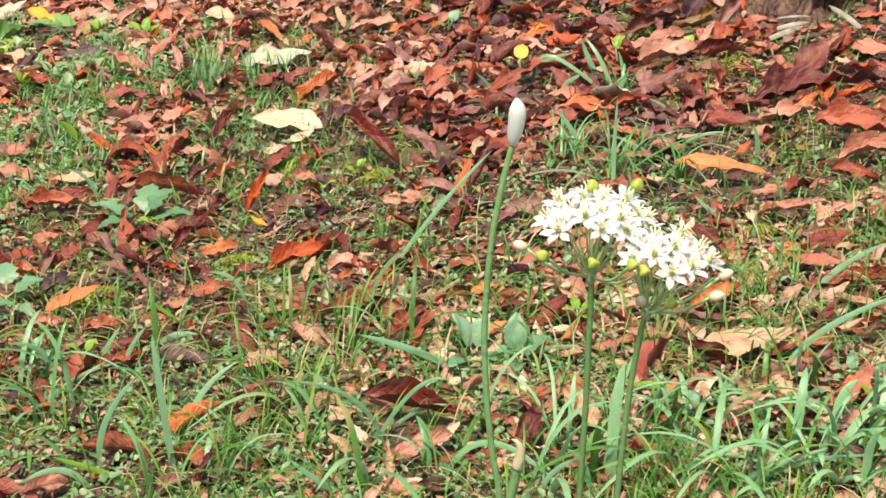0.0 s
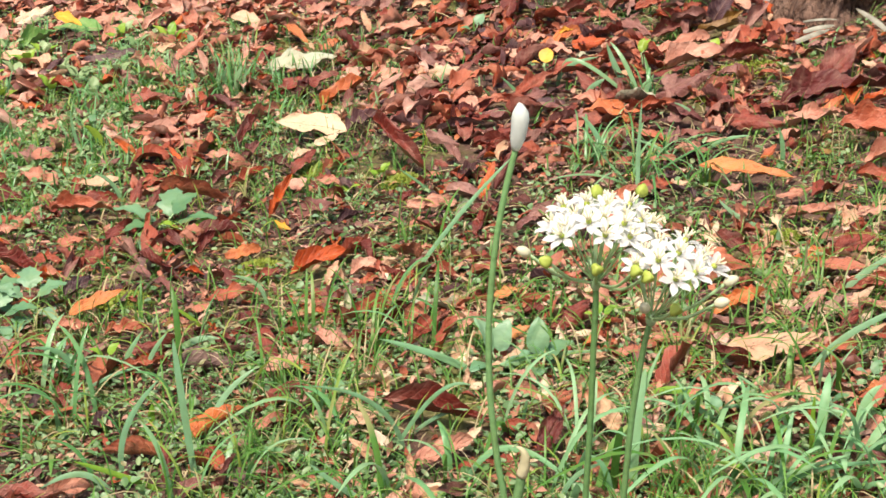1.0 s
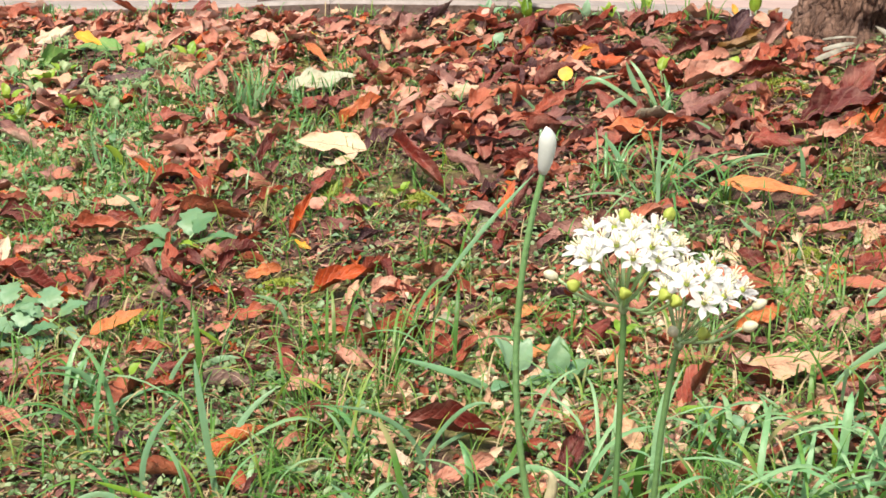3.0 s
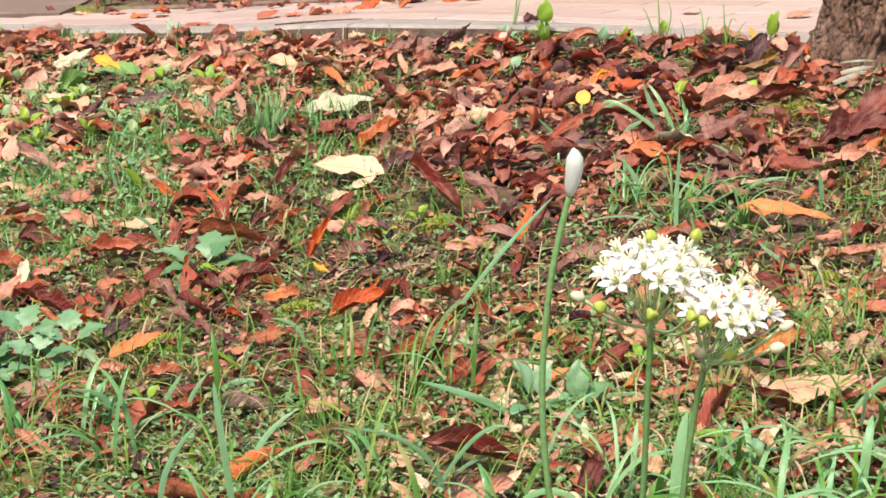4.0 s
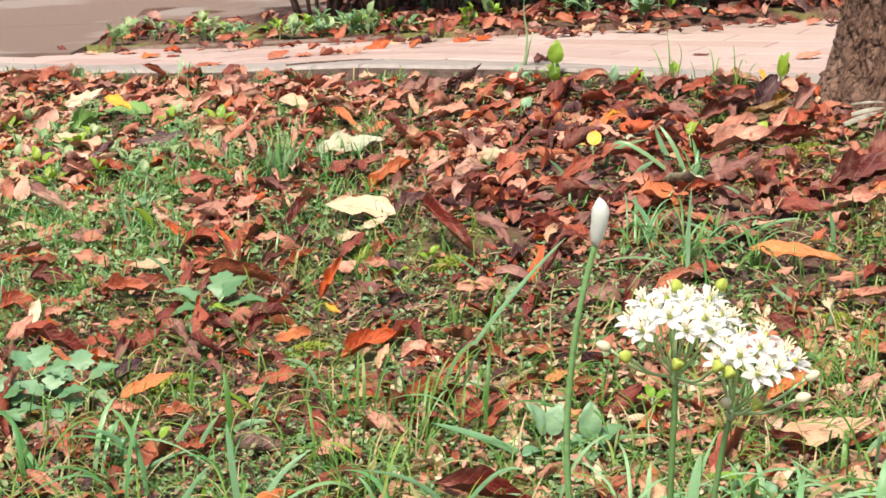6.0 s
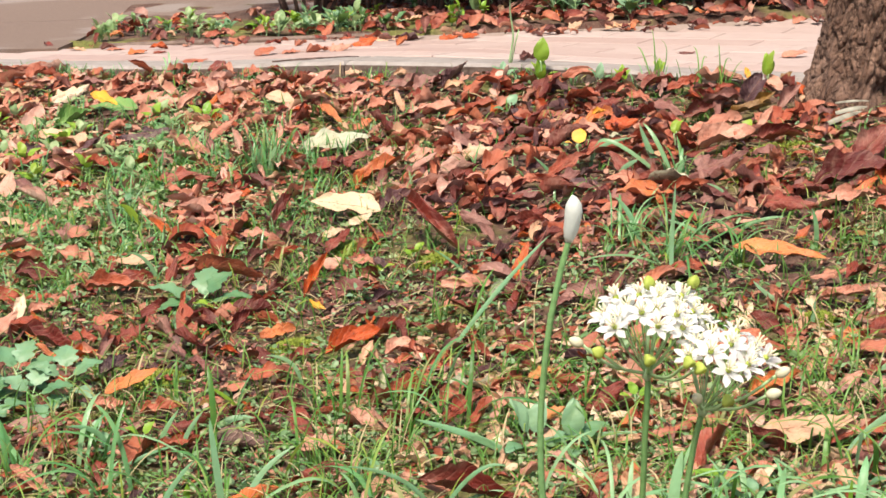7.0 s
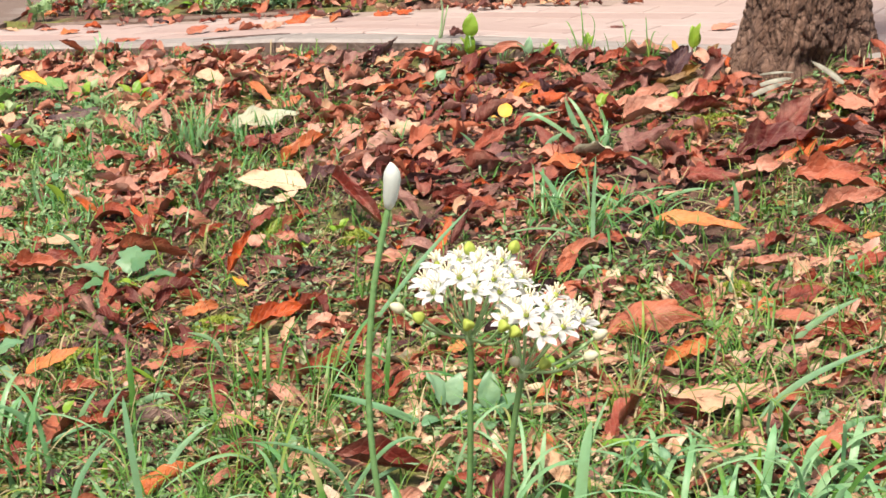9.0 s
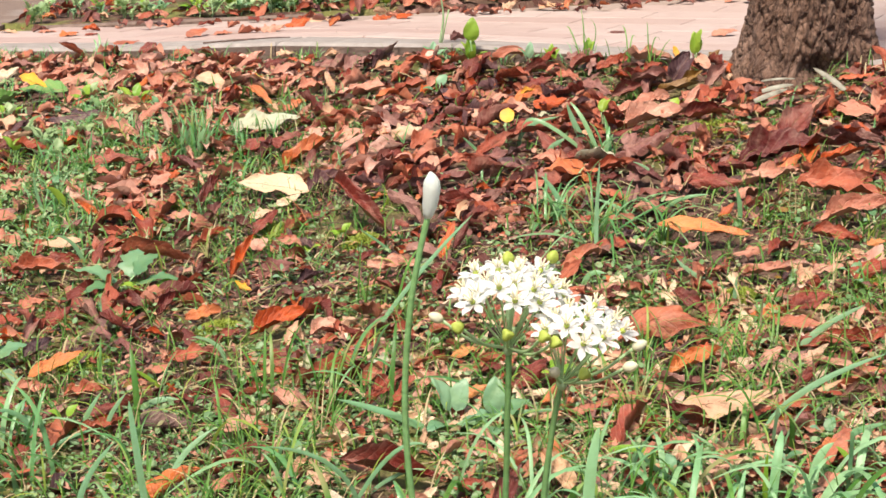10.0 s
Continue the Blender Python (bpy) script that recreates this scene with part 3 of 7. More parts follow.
fallen_leaf(-0.427, 2.765, 22, 0.062, 0.57, "pink", "ribbed", 2, 14)
fallen_leaf(-0.323, 2.571, 105, 0.055, 0.27, "mauve", "folded", 20, -2)
fallen_leaf(-0.344, 2.552, -29, 0.074, 0.31, "pink", "folded", -8, 9)
fallen_leaf(-0.322, 2.498, -4, 0.038, 0.60, "pink", "cupped", -3, 12)
fallen_leaf(-0.340, 2.440, -2, 0.083, 0.31, "red", "folded", -3, 12)
fallen_leaf(-0.469, 2.548, -24, 0.060, 0.44, "russet", "cupped", -8, 9)
fallen_leaf(-0.262, 2.456, -153, 0.030, 0.49, "pink", "folded", -4, -13)
fallen_leaf(-0.261, 2.915, 148, 0.033, 0.60, "russet", "cupped", 12, -13)
fallen_leaf(-0.296, 2.923, -7, 0.044, 0.68, "russet", "folded", -4, 13)
fallen_leaf(-0.567, 2.988, 4, 0.039, 0.75, "mauve", "cupped", -2, 12)
fallen_leaf(-0.425, 2.884, -40, 0.047, 0.46, "pink", "ribbed", -11, 9)
fallen_leaf(-0.376, 2.832, 25, 0.039, 0.69, "russet", "cupped", 3, 12)
fallen_leaf(-0.255, 2.681, -44, 0.040, 0.69, "mauve", "cupped", -11, 8)
fallen_leaf(-0.473, 2.645, -53, 0.054, 0.26, "russet", "folded", -15, 6)
fallen_leaf(-0.132, 2.850, 0, 0.030, 0.69, "sand", "cupped", -2, 16)
fallen_leaf(-0.057, 2.813, 0, 0.029, 0.75, "sand", "cupped", -2, 18)
fallen_leaf(0.015, 2.789, 2, 0.039, 0.75, "dark", "cupped", 4, 14)
fallen_leaf(-0.172, 2.755, 4, 0.025, 0.75, "orange", "cupped", -1, 20)
fallen_leaf(-0.153, 2.732, -45, 0.026, 0.72, "sand", "cupped", -13, 10)
fallen_leaf(-0.153, 2.631, -60, 0.068, 0.24, "orange", "flat", -13, 6)
fallen_leaf(-0.102, 2.607, 42, 0.046, 0.37, "orange", "folded", 8, 11)
fallen_leaf(-0.056, 2.672, 105, 0.045, 0.32, "sand", "folded", 24, -4)
fallen_leaf(0.053, 2.688, 37, 0.052, 0.50, "russet", "cupped", 15, 21)
fallen_leaf(0.002, 2.627, 4, 0.064, 0.54, "pink", "folded", 0, 12)
fallen_leaf(-0.082, 2.682, 2, 0.045, 0.61, "pink", "ribbed", -1, 12)
fallen_leaf(-0.139, 2.510, 12, 0.097, 0.50, "pale", "flat", 1, 12)
fallen_leaf(0.055, 2.421, 9, 0.044, 0.75, "sand", "cupped", 3, 22)
fallen_leaf(-0.074, 2.380, 35, 0.082, 0.38, "orange", "folded", 11, 19)
fallen_leaf(0.088, 2.365, 23, 0.064, 0.44, "russet", "ribbed", 8, 19)
fallen_leaf(-0.125, 2.426, 17, 0.088, 0.34, "red", "folded", 3, 14)
fallen_leaf(-0.131, 2.407, 73, 0.056, 0.25, "mauve", "folded", 18, 8)
fallen_leaf(0.046, 2.363, 14, 0.033, 0.61, "red", "cupped", 3, 14)
fallen_leaf(0.003, 2.353, 11, 0.030, 0.75, "mauve", "cupped", 2, 14)
fallen_leaf(0.025, 2.495, 56, 0.034, 0.44, "dark", "folded", 13, 10)
fallen_leaf(-0.143, 2.807, 16, 0.038, 0.69, "red", "cupped", 2, 14)
fallen_leaf(-0.066, 2.769, 11, 0.041, 0.61, "mauve", "ribbed", 1, 14)
fallen_leaf(-0.015, 2.743, 19, 0.051, 0.55, "mauve", "ribbed", 4, 16)
fallen_leaf(0.024, 2.721, 7, 0.032, 0.75, "sand", "cupped", 1, 16)
fallen_leaf(-0.028, 2.701, 6, 0.036, 0.70, "red", "folded", 0, 14)
fallen_leaf(0.063, 2.605, 20, 0.056, 0.44, "russet", "folded", 4, 13)
fallen_leaf(0.043, 2.520, 43, 0.035, 0.66, "red", "cupped", 9, 11)
fallen_leaf(-0.060, 2.594, 21, 0.037, 0.55, "mauve", "folded", 3, 11)
fallen_leaf(0.098, 2.612, 33, 0.036, 0.68, "pink", "ribbed", 7, 12)
fallen_leaf(-0.085, 2.506, 8, 0.033, 0.66, "red", "cupped", 1, 14)
fallen_leaf(-0.021, 2.433, 21, 0.052, 0.54, "pink", "folded", 3, 12)
fallen_leaf(0.092, 2.428, 48, 0.051, 0.39, "red", "folded", 12, 11)
fallen_leaf(0.130, 2.391, -24, 0.069, 0.32, "russet", "scroll", -6, 13)
fallen_leaf(0.168, 2.304, 42, 0.071, 0.37, "russet", "ribbed", 12, 13)
fallen_leaf(0.223, 2.339, -2, 0.079, 0.37, "russet", "arched", 0, 16)
fallen_leaf(0.214, 2.486, 29, 0.067, 0.44, "orange", "ribbed", 9, 15)
fallen_leaf(0.247, 2.453, 3, 0.047, 0.71, "orange", "cupped", 2, 24)
fallen_leaf(0.217, 2.468, 13, 0.021, 0.75, "yellow", "cupped", 5, 19, lift=0.02)
fallen_leaf(0.205, 2.422, -31, 0.056, 0.45, "pink", "ribbed", -8, 14)
fallen_leaf(0.343, 2.579, 16, 0.051, 0.50, "russet", "ribbed", 8, 21)
fallen_leaf(0.395, 2.592, -14, 0.079, 0.21, "pink", "folded", -2, 12)
fallen_leaf(0.355, 2.481, 10, 0.049, 0.71, "red", "cupped", 9, 31)
fallen_leaf(0.315, 2.501, -49, 0.060, 0.35, "mauve", "folded", -10, 10)
fallen_leaf(0.370, 2.424, 15, 0.076, 0.38, "pink", "ribbed", 6, 15)
fallen_leaf(0.373, 2.348, 8, 0.094, 0.36, "pink", "ribbed", 4, 16)
fallen_leaf(0.419, 2.461, 7, 0.058, 0.34, "olive", "folded", 3, 14)
fallen_leaf(0.350, 2.252, 27, 0.092, 0.30, "mauve", "cupped", 6, 10)
fallen_leaf(0.180, 2.646, -24, 0.051, 0.42, "dark", "cupped", -6, 13)
fallen_leaf(0.205, 2.673, 5, 0.056, 0.40, "pink", "arched", 2, 16)
fallen_leaf(0.126, 2.710, -41, 0.028, 0.59, "orange", "cupped", -12, 13)
fallen_leaf(0.173, 2.280, 13, 0.058, 0.39, "mauve", "folded", 3, 12)
fallen_leaf(0.117, 2.280, 8, 0.042, 0.63, "pink", "ribbed", 2, 14)
fallen_leaf(0.241, 2.566, 8, 0.043, 0.57, "red", "cupped", 3, 16)
fallen_leaf(0.145, 2.578, -40, 0.036, 0.68, "orange", "cupped", -11, 12)
fallen_leaf(0.282, 2.564, -42, 0.047, 0.36, "russet", "folded", -9, 11)
fallen_leaf(0.396, 2.547, 17, 0.030, 0.70, "russet", "cupped", 6, 15)
fallen_leaf(0.299, 2.635, 21, 0.043, 0.61, "mauve", "cupped", 8, 16)
fallen_leaf(0.117, 2.668, 6, 0.028, 0.75, "red", "folded", 1, 14)
fallen_leaf(0.180, 2.524, 21, 0.037, 0.64, "pink", "folded", 5, 13)
fallen_leaf(0.237, 2.330, -63, 0.036, 0.32, "sand", "folded", -12, 7)
fallen_leaf(0.432, 2.504, 40, 0.053, 0.70, "dark", "arched", 31, 26)
fallen_leaf(0.440, 2.480, 24, 0.041, 0.63, "olive", "cupped", 19, 29)
fallen_leaf(0.485, 2.581, 25, 0.028, 0.62, "olive", "cupped", 22, 30)
fallen_leaf(0.435, 2.596, 90, 0.028, 0.42, "yellow", "folded", 50, -6)
fallen_leaf(0.493, 2.501, 111, 0.034, 0.39, "orange", "folded", 30, -16)
fallen_leaf(0.473, 2.474, 39, 0.053, 0.62, "mauve", "cupped", 26, 23)
fallen_leaf(0.431, 2.403, 45, 0.045, 0.30, "pink", "folded", 30, 21)
fallen_leaf(0.441, 2.342, -5, 0.061, 0.52, "red", "scroll", 1, 18)
fallen_leaf(0.489, 2.333, 14, 0.035, 0.69, "russet", "cupped", 7, 17)
fallen_leaf(0.539, 2.253, 35, 0.062, 0.71, "red", "ribbed", 27, 24)
fallen_leaf(0.519, 2.173, 2, 0.137, 0.31, "red", "ribbed", 6, 23)
fallen_leaf(0.616, 2.282, -25, 0.051, 0.57, "pink", "flat", -3, 14)
fallen_leaf(0.594, 2.188, -39, 0.085, 0.24, "mauve", "folded", -5, 11)
fallen_leaf(0.567, 2.132, 10, 0.056, 0.31, "orange", "folded", 7, 17)
fallen_leaf(0.506, 2.138, 19, 0.040, 0.54, "orange", "cupped", 11, 19)
fallen_leaf(0.635, 2.355, -32, 0.027, 0.72, "russet", "cupped", -6, 17)
fallen_leaf(0.667, 2.392, 1, 0.033, 0.69, "red", "cupped", 4, 17)
fallen_leaf(0.388, 2.240, 26, 0.052, 0.50, "pink", "cupped", 8, 12)
fallen_leaf(0.579, 2.392, -11, 0.031, 0.65, "pink", "cupped", 0, 14)
fallen_leaf(0.533, 2.352, 4, 0.033, 0.53, "mauve", "folded", 3, 12)
fallen_leaf(0.507, 2.418, 1, 0.040, 0.45, "mauve", "folded", 2, 12)
fallen_leaf(0.509, 2.260, 13, 0.027, 0.75, "pink", "cupped", 6, 13)
fallen_leaf(0.578, 2.262, -48, 0.025, 0.64, "sand", "cupped", -8, 11)
fallen_leaf(0.615, 2.225, -31, 0.045, 0.42, "mauve", "cupped", -4, 11)
fallen_leaf(0.414, 2.519, 23, 0.025, 0.75, "russet", "ribbed", 12, 21)
fallen_leaf(0.413, 2.291, 179, 0.035, 0.58, "mauve", "folded", -1, -12)
fallen_leaf(0.436, 2.174, 44, 0.021, 0.75, "mauve", "cupped", 14, 11)
fallen_leaf(-0.464, 2.430, 2, 0.043, 0.75, "red", "cupped", -3, 14)
fallen_leaf(-0.462, 2.361, 14, 0.033, 0.75, "pink", "folded", 0, 12)
fallen_leaf(-0.448, 2.255, -8, 0.030, 0.75, "pink", "flat", -7, 15)
fallen_leaf(-0.355, 2.045, -3, 0.091, 0.20, "russet", "ribbed", -8, 25)
fallen_leaf(-0.357, 2.082, 7, 0.062, 0.44, "red", "ribbed", -3, 24)
fallen_leaf(-0.358, 2.138, -173, 0.050, 0.37, "sand", "flat", 3, -22)
fallen_leaf(-0.384, 2.124, 42, 0.033, 0.51, "red", "folded", 9, 16)
fallen_leaf(-0.305, 2.086, 67, 0.035, 0.58, "red", "cupped", 30, 20)
fallen_leaf(-0.280, 2.057, 63, 0.032, 0.41, "red", "folded", 27, 21)
fallen_leaf(-0.359, 2.216, 24, 0.029, 0.75, "mauve", "cupped", 3, 16)
fallen_leaf(-0.340, 2.239, 128, 0.055, 0.24, "orange", "folded", 20, -9)
fallen_leaf(-0.272, 2.199, 128, 0.044, 0.33, "orange", "cupped", 22, -11)
fallen_leaf(-0.261, 2.323, 38, 0.032, 0.60, "pink", "flat", 11, 19)
fallen_leaf(-0.246, 2.354, 45, 0.023, 0.66, "orange", "cupped", 12, 16)
fallen_leaf(-0.189, 2.237, 63, 0.078, 0.25, "red", "folded", 25, 17)
fallen_leaf(-0.214, 2.187, -17, 0.050, 0.30, "pink", "folded", -6, 11)
fallen_leaf(-0.233, 2.065, -13, 0.090, 0.20, "russet", "scroll", -5, 11)
fallen_leaf(-0.177, 2.099, 43, 0.059, 0.25, "russet", "folded", 9, 13)
fallen_leaf(-0.208, 2.108, 44, 0.041, 0.51, "mauve", "cupped", 9, 13)
fallen_leaf(-0.296, 2.174, 13, 0.029, 0.73, "russet", "cupped", 0, 18)
fallen_leaf(-0.349, 2.395, -23, 0.029, 0.71, "pink", "cupped", -8, 11)
fallen_leaf(-0.179, 2.177, 62, 0.042, 0.40, "mauve", "folded", 19, 14)
fallen_leaf(-0.407, 2.301, 41, 0.036, 0.71, "mauve", "cupped", 6, 12)
fallen_leaf(-0.425, 2.417, -49, 0.038, 0.36, "mauve", "cupped", -12, 6)
fallen_leaf(-0.110, 2.234, 164, 0.093, 0.44, "tan", "flat", 8, -18)
fallen_leaf(-0.090, 2.200, 29, 0.034, 0.50, "tan", "flat", 5, 13)
fallen_leaf(-0.121, 2.294, 5, 0.035, 0.44, "orange", "cupped", -1, 24)
fallen_leaf(-0.120, 2.175, 21, 0.035, 0.45, "sand", "folded", 4, 17)
fallen_leaf(-0.113, 2.135, 51, 0.048, 0.41, "red", "folded", 15, 16)
fallen_leaf(-0.048, 2.251, 41, 0.058, 0.48, "dark", "folded", 13, 18)
fallen_leaf(0.005, 2.112, -58, 0.123, 0.20, "red", "folded", -20, 10)
fallen_leaf(0.022, 2.239, 9, 0.030, 0.62, "dark", "cupped", 1, 14)
fallen_leaf(0.020, 2.274, -27, 0.037, 0.40, "sand", "cupped", -7, 12)
fallen_leaf(-0.130, 2.018, 62, 0.068, 0.20, "orange", "folded", 28, 19)
fallen_leaf(-0.115, 2.054, 39, 0.025, 0.75, "pink", "flat", 14, 22)
fallen_leaf(-0.125, 1.951, -41, 0.026, 0.43, "yellow", "cupped", -15, 13)
fallen_leaf(0.038, 1.958, 0, 0.055, 0.51, "pink", "ribbed", -1, 24)
fallen_leaf(0.020, 1.913, 45, 0.019, 0.71, "pink", "cupped", 12, 14)
fallen_leaf(-0.052, 1.956, 28, 0.034, 0.59, "dark", "cupped", 6, 15)
fallen_leaf(-0.058, 2.054, -56, 0.036, 0.31, "dark", "folded", -14, 8)
fallen_leaf(0.009, 1.989, 44, 0.026, 0.59, "red", "cupped", 14, 17)
fallen_leaf(0.051, 2.153, -39, 0.051, 0.43, "mauve", "cupped", -11, 12)
fallen_leaf(0.061, 2.111, 116, 0.040, 0.36, "mauve", "folded", 15, -6)
fallen_leaf(-0.076, 2.072, -22, 0.035, 0.47, "pink", "folded", -6, 11)
fallen_leaf(0.010, 2.215, 14, 0.024, 0.64, "pink", "cupped", 3, 14)
fallen_leaf(0.049, 2.085, -42, 0.022, 0.62, "red", "cupped", -10, 10)
fallen_leaf(-0.143, 2.144, -31, 0.038, 0.57, "mauve", "cupped", -9, 11)
fallen_leaf(-0.040, 2.049, -34, 0.025, 0.54, "red", "cupped", -10, 12)
fallen_leaf(0.101, 1.987, 60, 0.051, 0.32, "orange", "folded", 32, 18)
fallen_leaf(0.117, 2.003, 57, 0.063, 0.27, "red", "scroll", 29, 18)
fallen_leaf(0.147, 2.170, -21, 0.021, 0.75, "orange", "cupped", -7, 19)
fallen_leaf(0.158, 2.135, 35, 0.043, 0.47, "red", "folded", 11, 15)
fallen_leaf(0.135, 2.224, 2, 0.073, 0.41, "mauve", "ribbed", 0, 12)
fallen_leaf(0.231, 2.188, 21, 0.052, 0.45, "mauve", "cupped", 5, 11)
fallen_leaf(0.214, 2.101, 39, 0.032, 0.49, "pink", "folded", 11, 12)
fallen_leaf(0.253, 2.023, 15, 0.022, 0.75, "russet", "cupped", 6, 19)
fallen_leaf(0.296, 2.020, 4, 0.031, 0.51, "pink", "ribbed", 2, 14)
fallen_leaf(0.303, 1.946, -3, 0.025, 0.60, "sand", "cupped", 1, 16)
fallen_leaf(0.228, 1.873, 42, 0.038, 0.47, "russet", "ribbed", 20, 20)
fallen_leaf(0.149, 2.040, -149, 0.020, 0.75, "pink", "cupped", -7, -12)
fallen_leaf(0.201, 1.985, 11, 0.035, 0.47, "mauve", "folded", 3, 12)
fallen_leaf(0.330, 2.149, 19, 0.032, 0.67, "mauve", "cupped", 6, 13)
fallen_leaf(0.296, 2.146, 27, 0.034, 0.46, "red", "folded", 7, 12)
fallen_leaf(0.122, 2.162, 8, 0.029, 0.75, "red", "cupped", 2, 14)
fallen_leaf(0.337, 2.147, -49, 0.059, 0.40, "mauve", "cupped", -8, 9)
fallen_leaf(0.408, 2.088, -21, 0.070, 0.45, "red", "cupped", -6, 25)
fallen_leaf(0.477, 2.087, 7, 0.080, 0.29, "pink", "ribbed", 5, 17)
fallen_leaf(0.540, 1.998, -25, 0.110, 0.35, "russet", "ribbed", -7, 25)
fallen_leaf(0.554, 2.054, -9, 0.061, 0.51, "russet", "ribbed", 2, 26)
fallen_leaf(0.540, 1.940, 4, 0.084, 0.32, "pink", "ribbed", 7, 21)
fallen_leaf(0.376, 1.946, -26, 0.106, 0.26, "amber", "flat", -5, 15)
fallen_leaf(0.411, 2.005, 35, 0.027, 0.54, "orange", "cupped", 15, 16)
fallen_leaf(0.508, 1.889, -27, 0.053, 0.47, "russet", "cupped", -8, 25)
fallen_leaf(0.520, 1.793, 5, 0.051, 0.56, "russet", "cupped", 7, 23)
fallen_leaf(0.426, 1.831, -5, 0.052, 0.35, "pink", "folded", 1, 14)
fallen_leaf(0.417, 1.878, 3, 0.041, 0.40, "pink", "cupped", 3, 14)
fallen_leaf(0.483, 1.814, -2, 0.034, 0.56, "pink", "folded", 3, 16)
fallen_leaf(0.545, 1.866, 5, 0.023, 0.52, "amber", "cupped", 4, 13)
fallen_leaf(0.469, 1.876, 12, 0.027, 0.51, "pink", "cupped", 6, 13)
fallen_leaf(0.360, 1.918, 10, 0.020, 0.75, "pink", "cupped", 5, 15)
fallen_leaf(0.301, 1.705, -5, 0.114, 0.34, "russet", "arched", 0, 26)
fallen_leaf(0.256, 1.707, 26, 0.030, 0.54, "russet", "cupped", 12, 19)
fallen_leaf(0.338, 1.758, -57, 0.059, 0.32, "red", "ribbed", -17, 14)
fallen_leaf(0.359, 1.752, 5, 0.034, 0.42, "russet", "folded", 4, 16)
fallen_leaf(0.322, 1.635, 20, 0.058, 0.45, "amber", "cupped", 11, 21)
fallen_leaf(0.337, 1.650, -32, 0.023, 0.75, "orange", "cupped", -11, 22)
fallen_leaf(0.450, 1.731, 12, 0.046, 0.64, "red", "ribbed", 14, 29)
fallen_leaf(0.425, 1.678, -18, 0.047, 0.46, "pink", "flat", -3, 20)
fallen_leaf(0.449, 1.638, -2, 0.078, 0.28, "russet", "ribbed", 4, 22)
fallen_leaf(0.412, 1.572, 35, 0.043, 0.47, "red", "scroll", 21, 19)
fallen_leaf(0.444, 1.592, -31, 0.048, 0.27, "pink", "folded", -5, 13)
fallen_leaf(0.391, 1.628, 19, 0.027, 0.75, "pink", "cupped", 13, 23)
fallen_leaf(0.375, 1.612, 13, 0.039, 0.26, "mauve", "folded", 5, 11)
fallen_leaf(0.335, 1.534, 6, 0.086, 0.42, "sand", "flat", 3, 14)
fallen_leaf(0.308, 1.595, -28, 0.056, 0.27, "mauve", "folded", -4, 11)
fallen_leaf(0.372, 1.504, 14, 0.016, 0.75, "pink", "cupped", 7, 17)
fallen_leaf(0.248, 1.640, 6, 0.028, 0.58, "pink", "cupped", 3, 18)
fallen_leaf(0.253, 1.583, -18, 0.036, 0.40, "pink", "cupped", -4, 14)
fallen_leaf(0.498, 1.698, -25, 0.033, 0.55, "pink", "cupped", -4, 18)
fallen_leaf(0.473, 1.642, -33, 0.029, 0.50, "russet", "cupped", -6, 15)
fallen_leaf(0.499, 1.662, -40, 0.020, 0.67, "mauve", "cupped", -7, 12)
fallen_leaf(0.284, 1.564, -34, 0.030, 0.47, "mauve", "folded", -6, 10)
fallen_leaf(0.453, 1.542, 1, 0.032, 0.46, "mauve", "cupped", 3, 12)
fallen_leaf(-0.301, 1.775, 35, 0.062, 0.34, "amber", "flat", 8, 21)
fallen_leaf(-0.329, 1.829, 39, 0.037, 0.70, "dark", "cupped", 15, 31)
fallen_leaf(-0.325, 1.924, 34, 0.035, 0.74, "red", "cupped", 11, 28)
fallen_leaf(-0.370, 1.882, 23, 0.033, 0.69, "orange", "cupped", 3, 20)
fallen_leaf(-0.380, 1.934, -17, 0.039, 0.46, "russet", "folded", -8, 12)
fallen_leaf(-0.317, 1.735, 6, 0.042, 0.48, "pink", "cupped", -3, 16)
fallen_leaf(-0.262, 1.722, 11, 0.046, 0.40, "russet", "folded", -1, 16)
fallen_leaf(-0.268, 1.857, -34, 0.031, 0.41, "mauve", "flat", -12, 11)
fallen_leaf(-0.202, 1.919, 48, 0.040, 0.56, "red", "scroll", 19, 24)
fallen_leaf(-0.162, 1.883, 19, 0.040, 0.59, "orange", "ribbed", 4, 24)
fallen_leaf(-0.078, 1.840, 25, 0.070, 0.37, "orange", "ribbed", 6, 19)
fallen_leaf(-0.210, 1.849, -22, 0.024, 0.50, "orange", "cupped", -10, 15)
fallen_leaf(-0.157, 1.777, 9, 0.064, 0.29, "russet", "folded", -1, 16)
fallen_leaf(-0.136, 1.728, 35, 0.045, 0.31, "red", "folded", 7, 14)
fallen_leaf(-0.191, 1.744, 26, 0.020, 0.64, "pink", "flat", 4, 14)
fallen_leaf(-0.205, 1.720, 28, 0.023, 0.50, "pink", "cupped", 3, 12)
fallen_leaf(-0.100, 1.601, 21, 0.035, 0.66, "pink", "flat", 4, 20)
fallen_leaf(-0.235, 1.640, 23, 0.050, 0.35, "russet", "cupped", 3, 20)
fallen_leaf(-0.238, 1.681, 20, 0.032, 0.49, "red", "cupped", 2, 16)
fallen_leaf(-0.283, 1.686, 27, 0.033, 0.44, "mauve", "folded", 3, 14)
fallen_leaf(-0.365, 1.980, 18, 0.033, 0.65, "pink", "folded", 1, 12)
fallen_leaf(-0.230, 1.808, -38, 0.054, 0.24, "mauve", "folded", -9, 8)
fallen_leaf(0.025, 1.682, 39, 0.037, 0.55, "pink", "ribbed", 14, 20)
fallen_leaf(0.036, 1.646, 37, 0.057, 0.35, "russet", "ribbed", 11, 17)
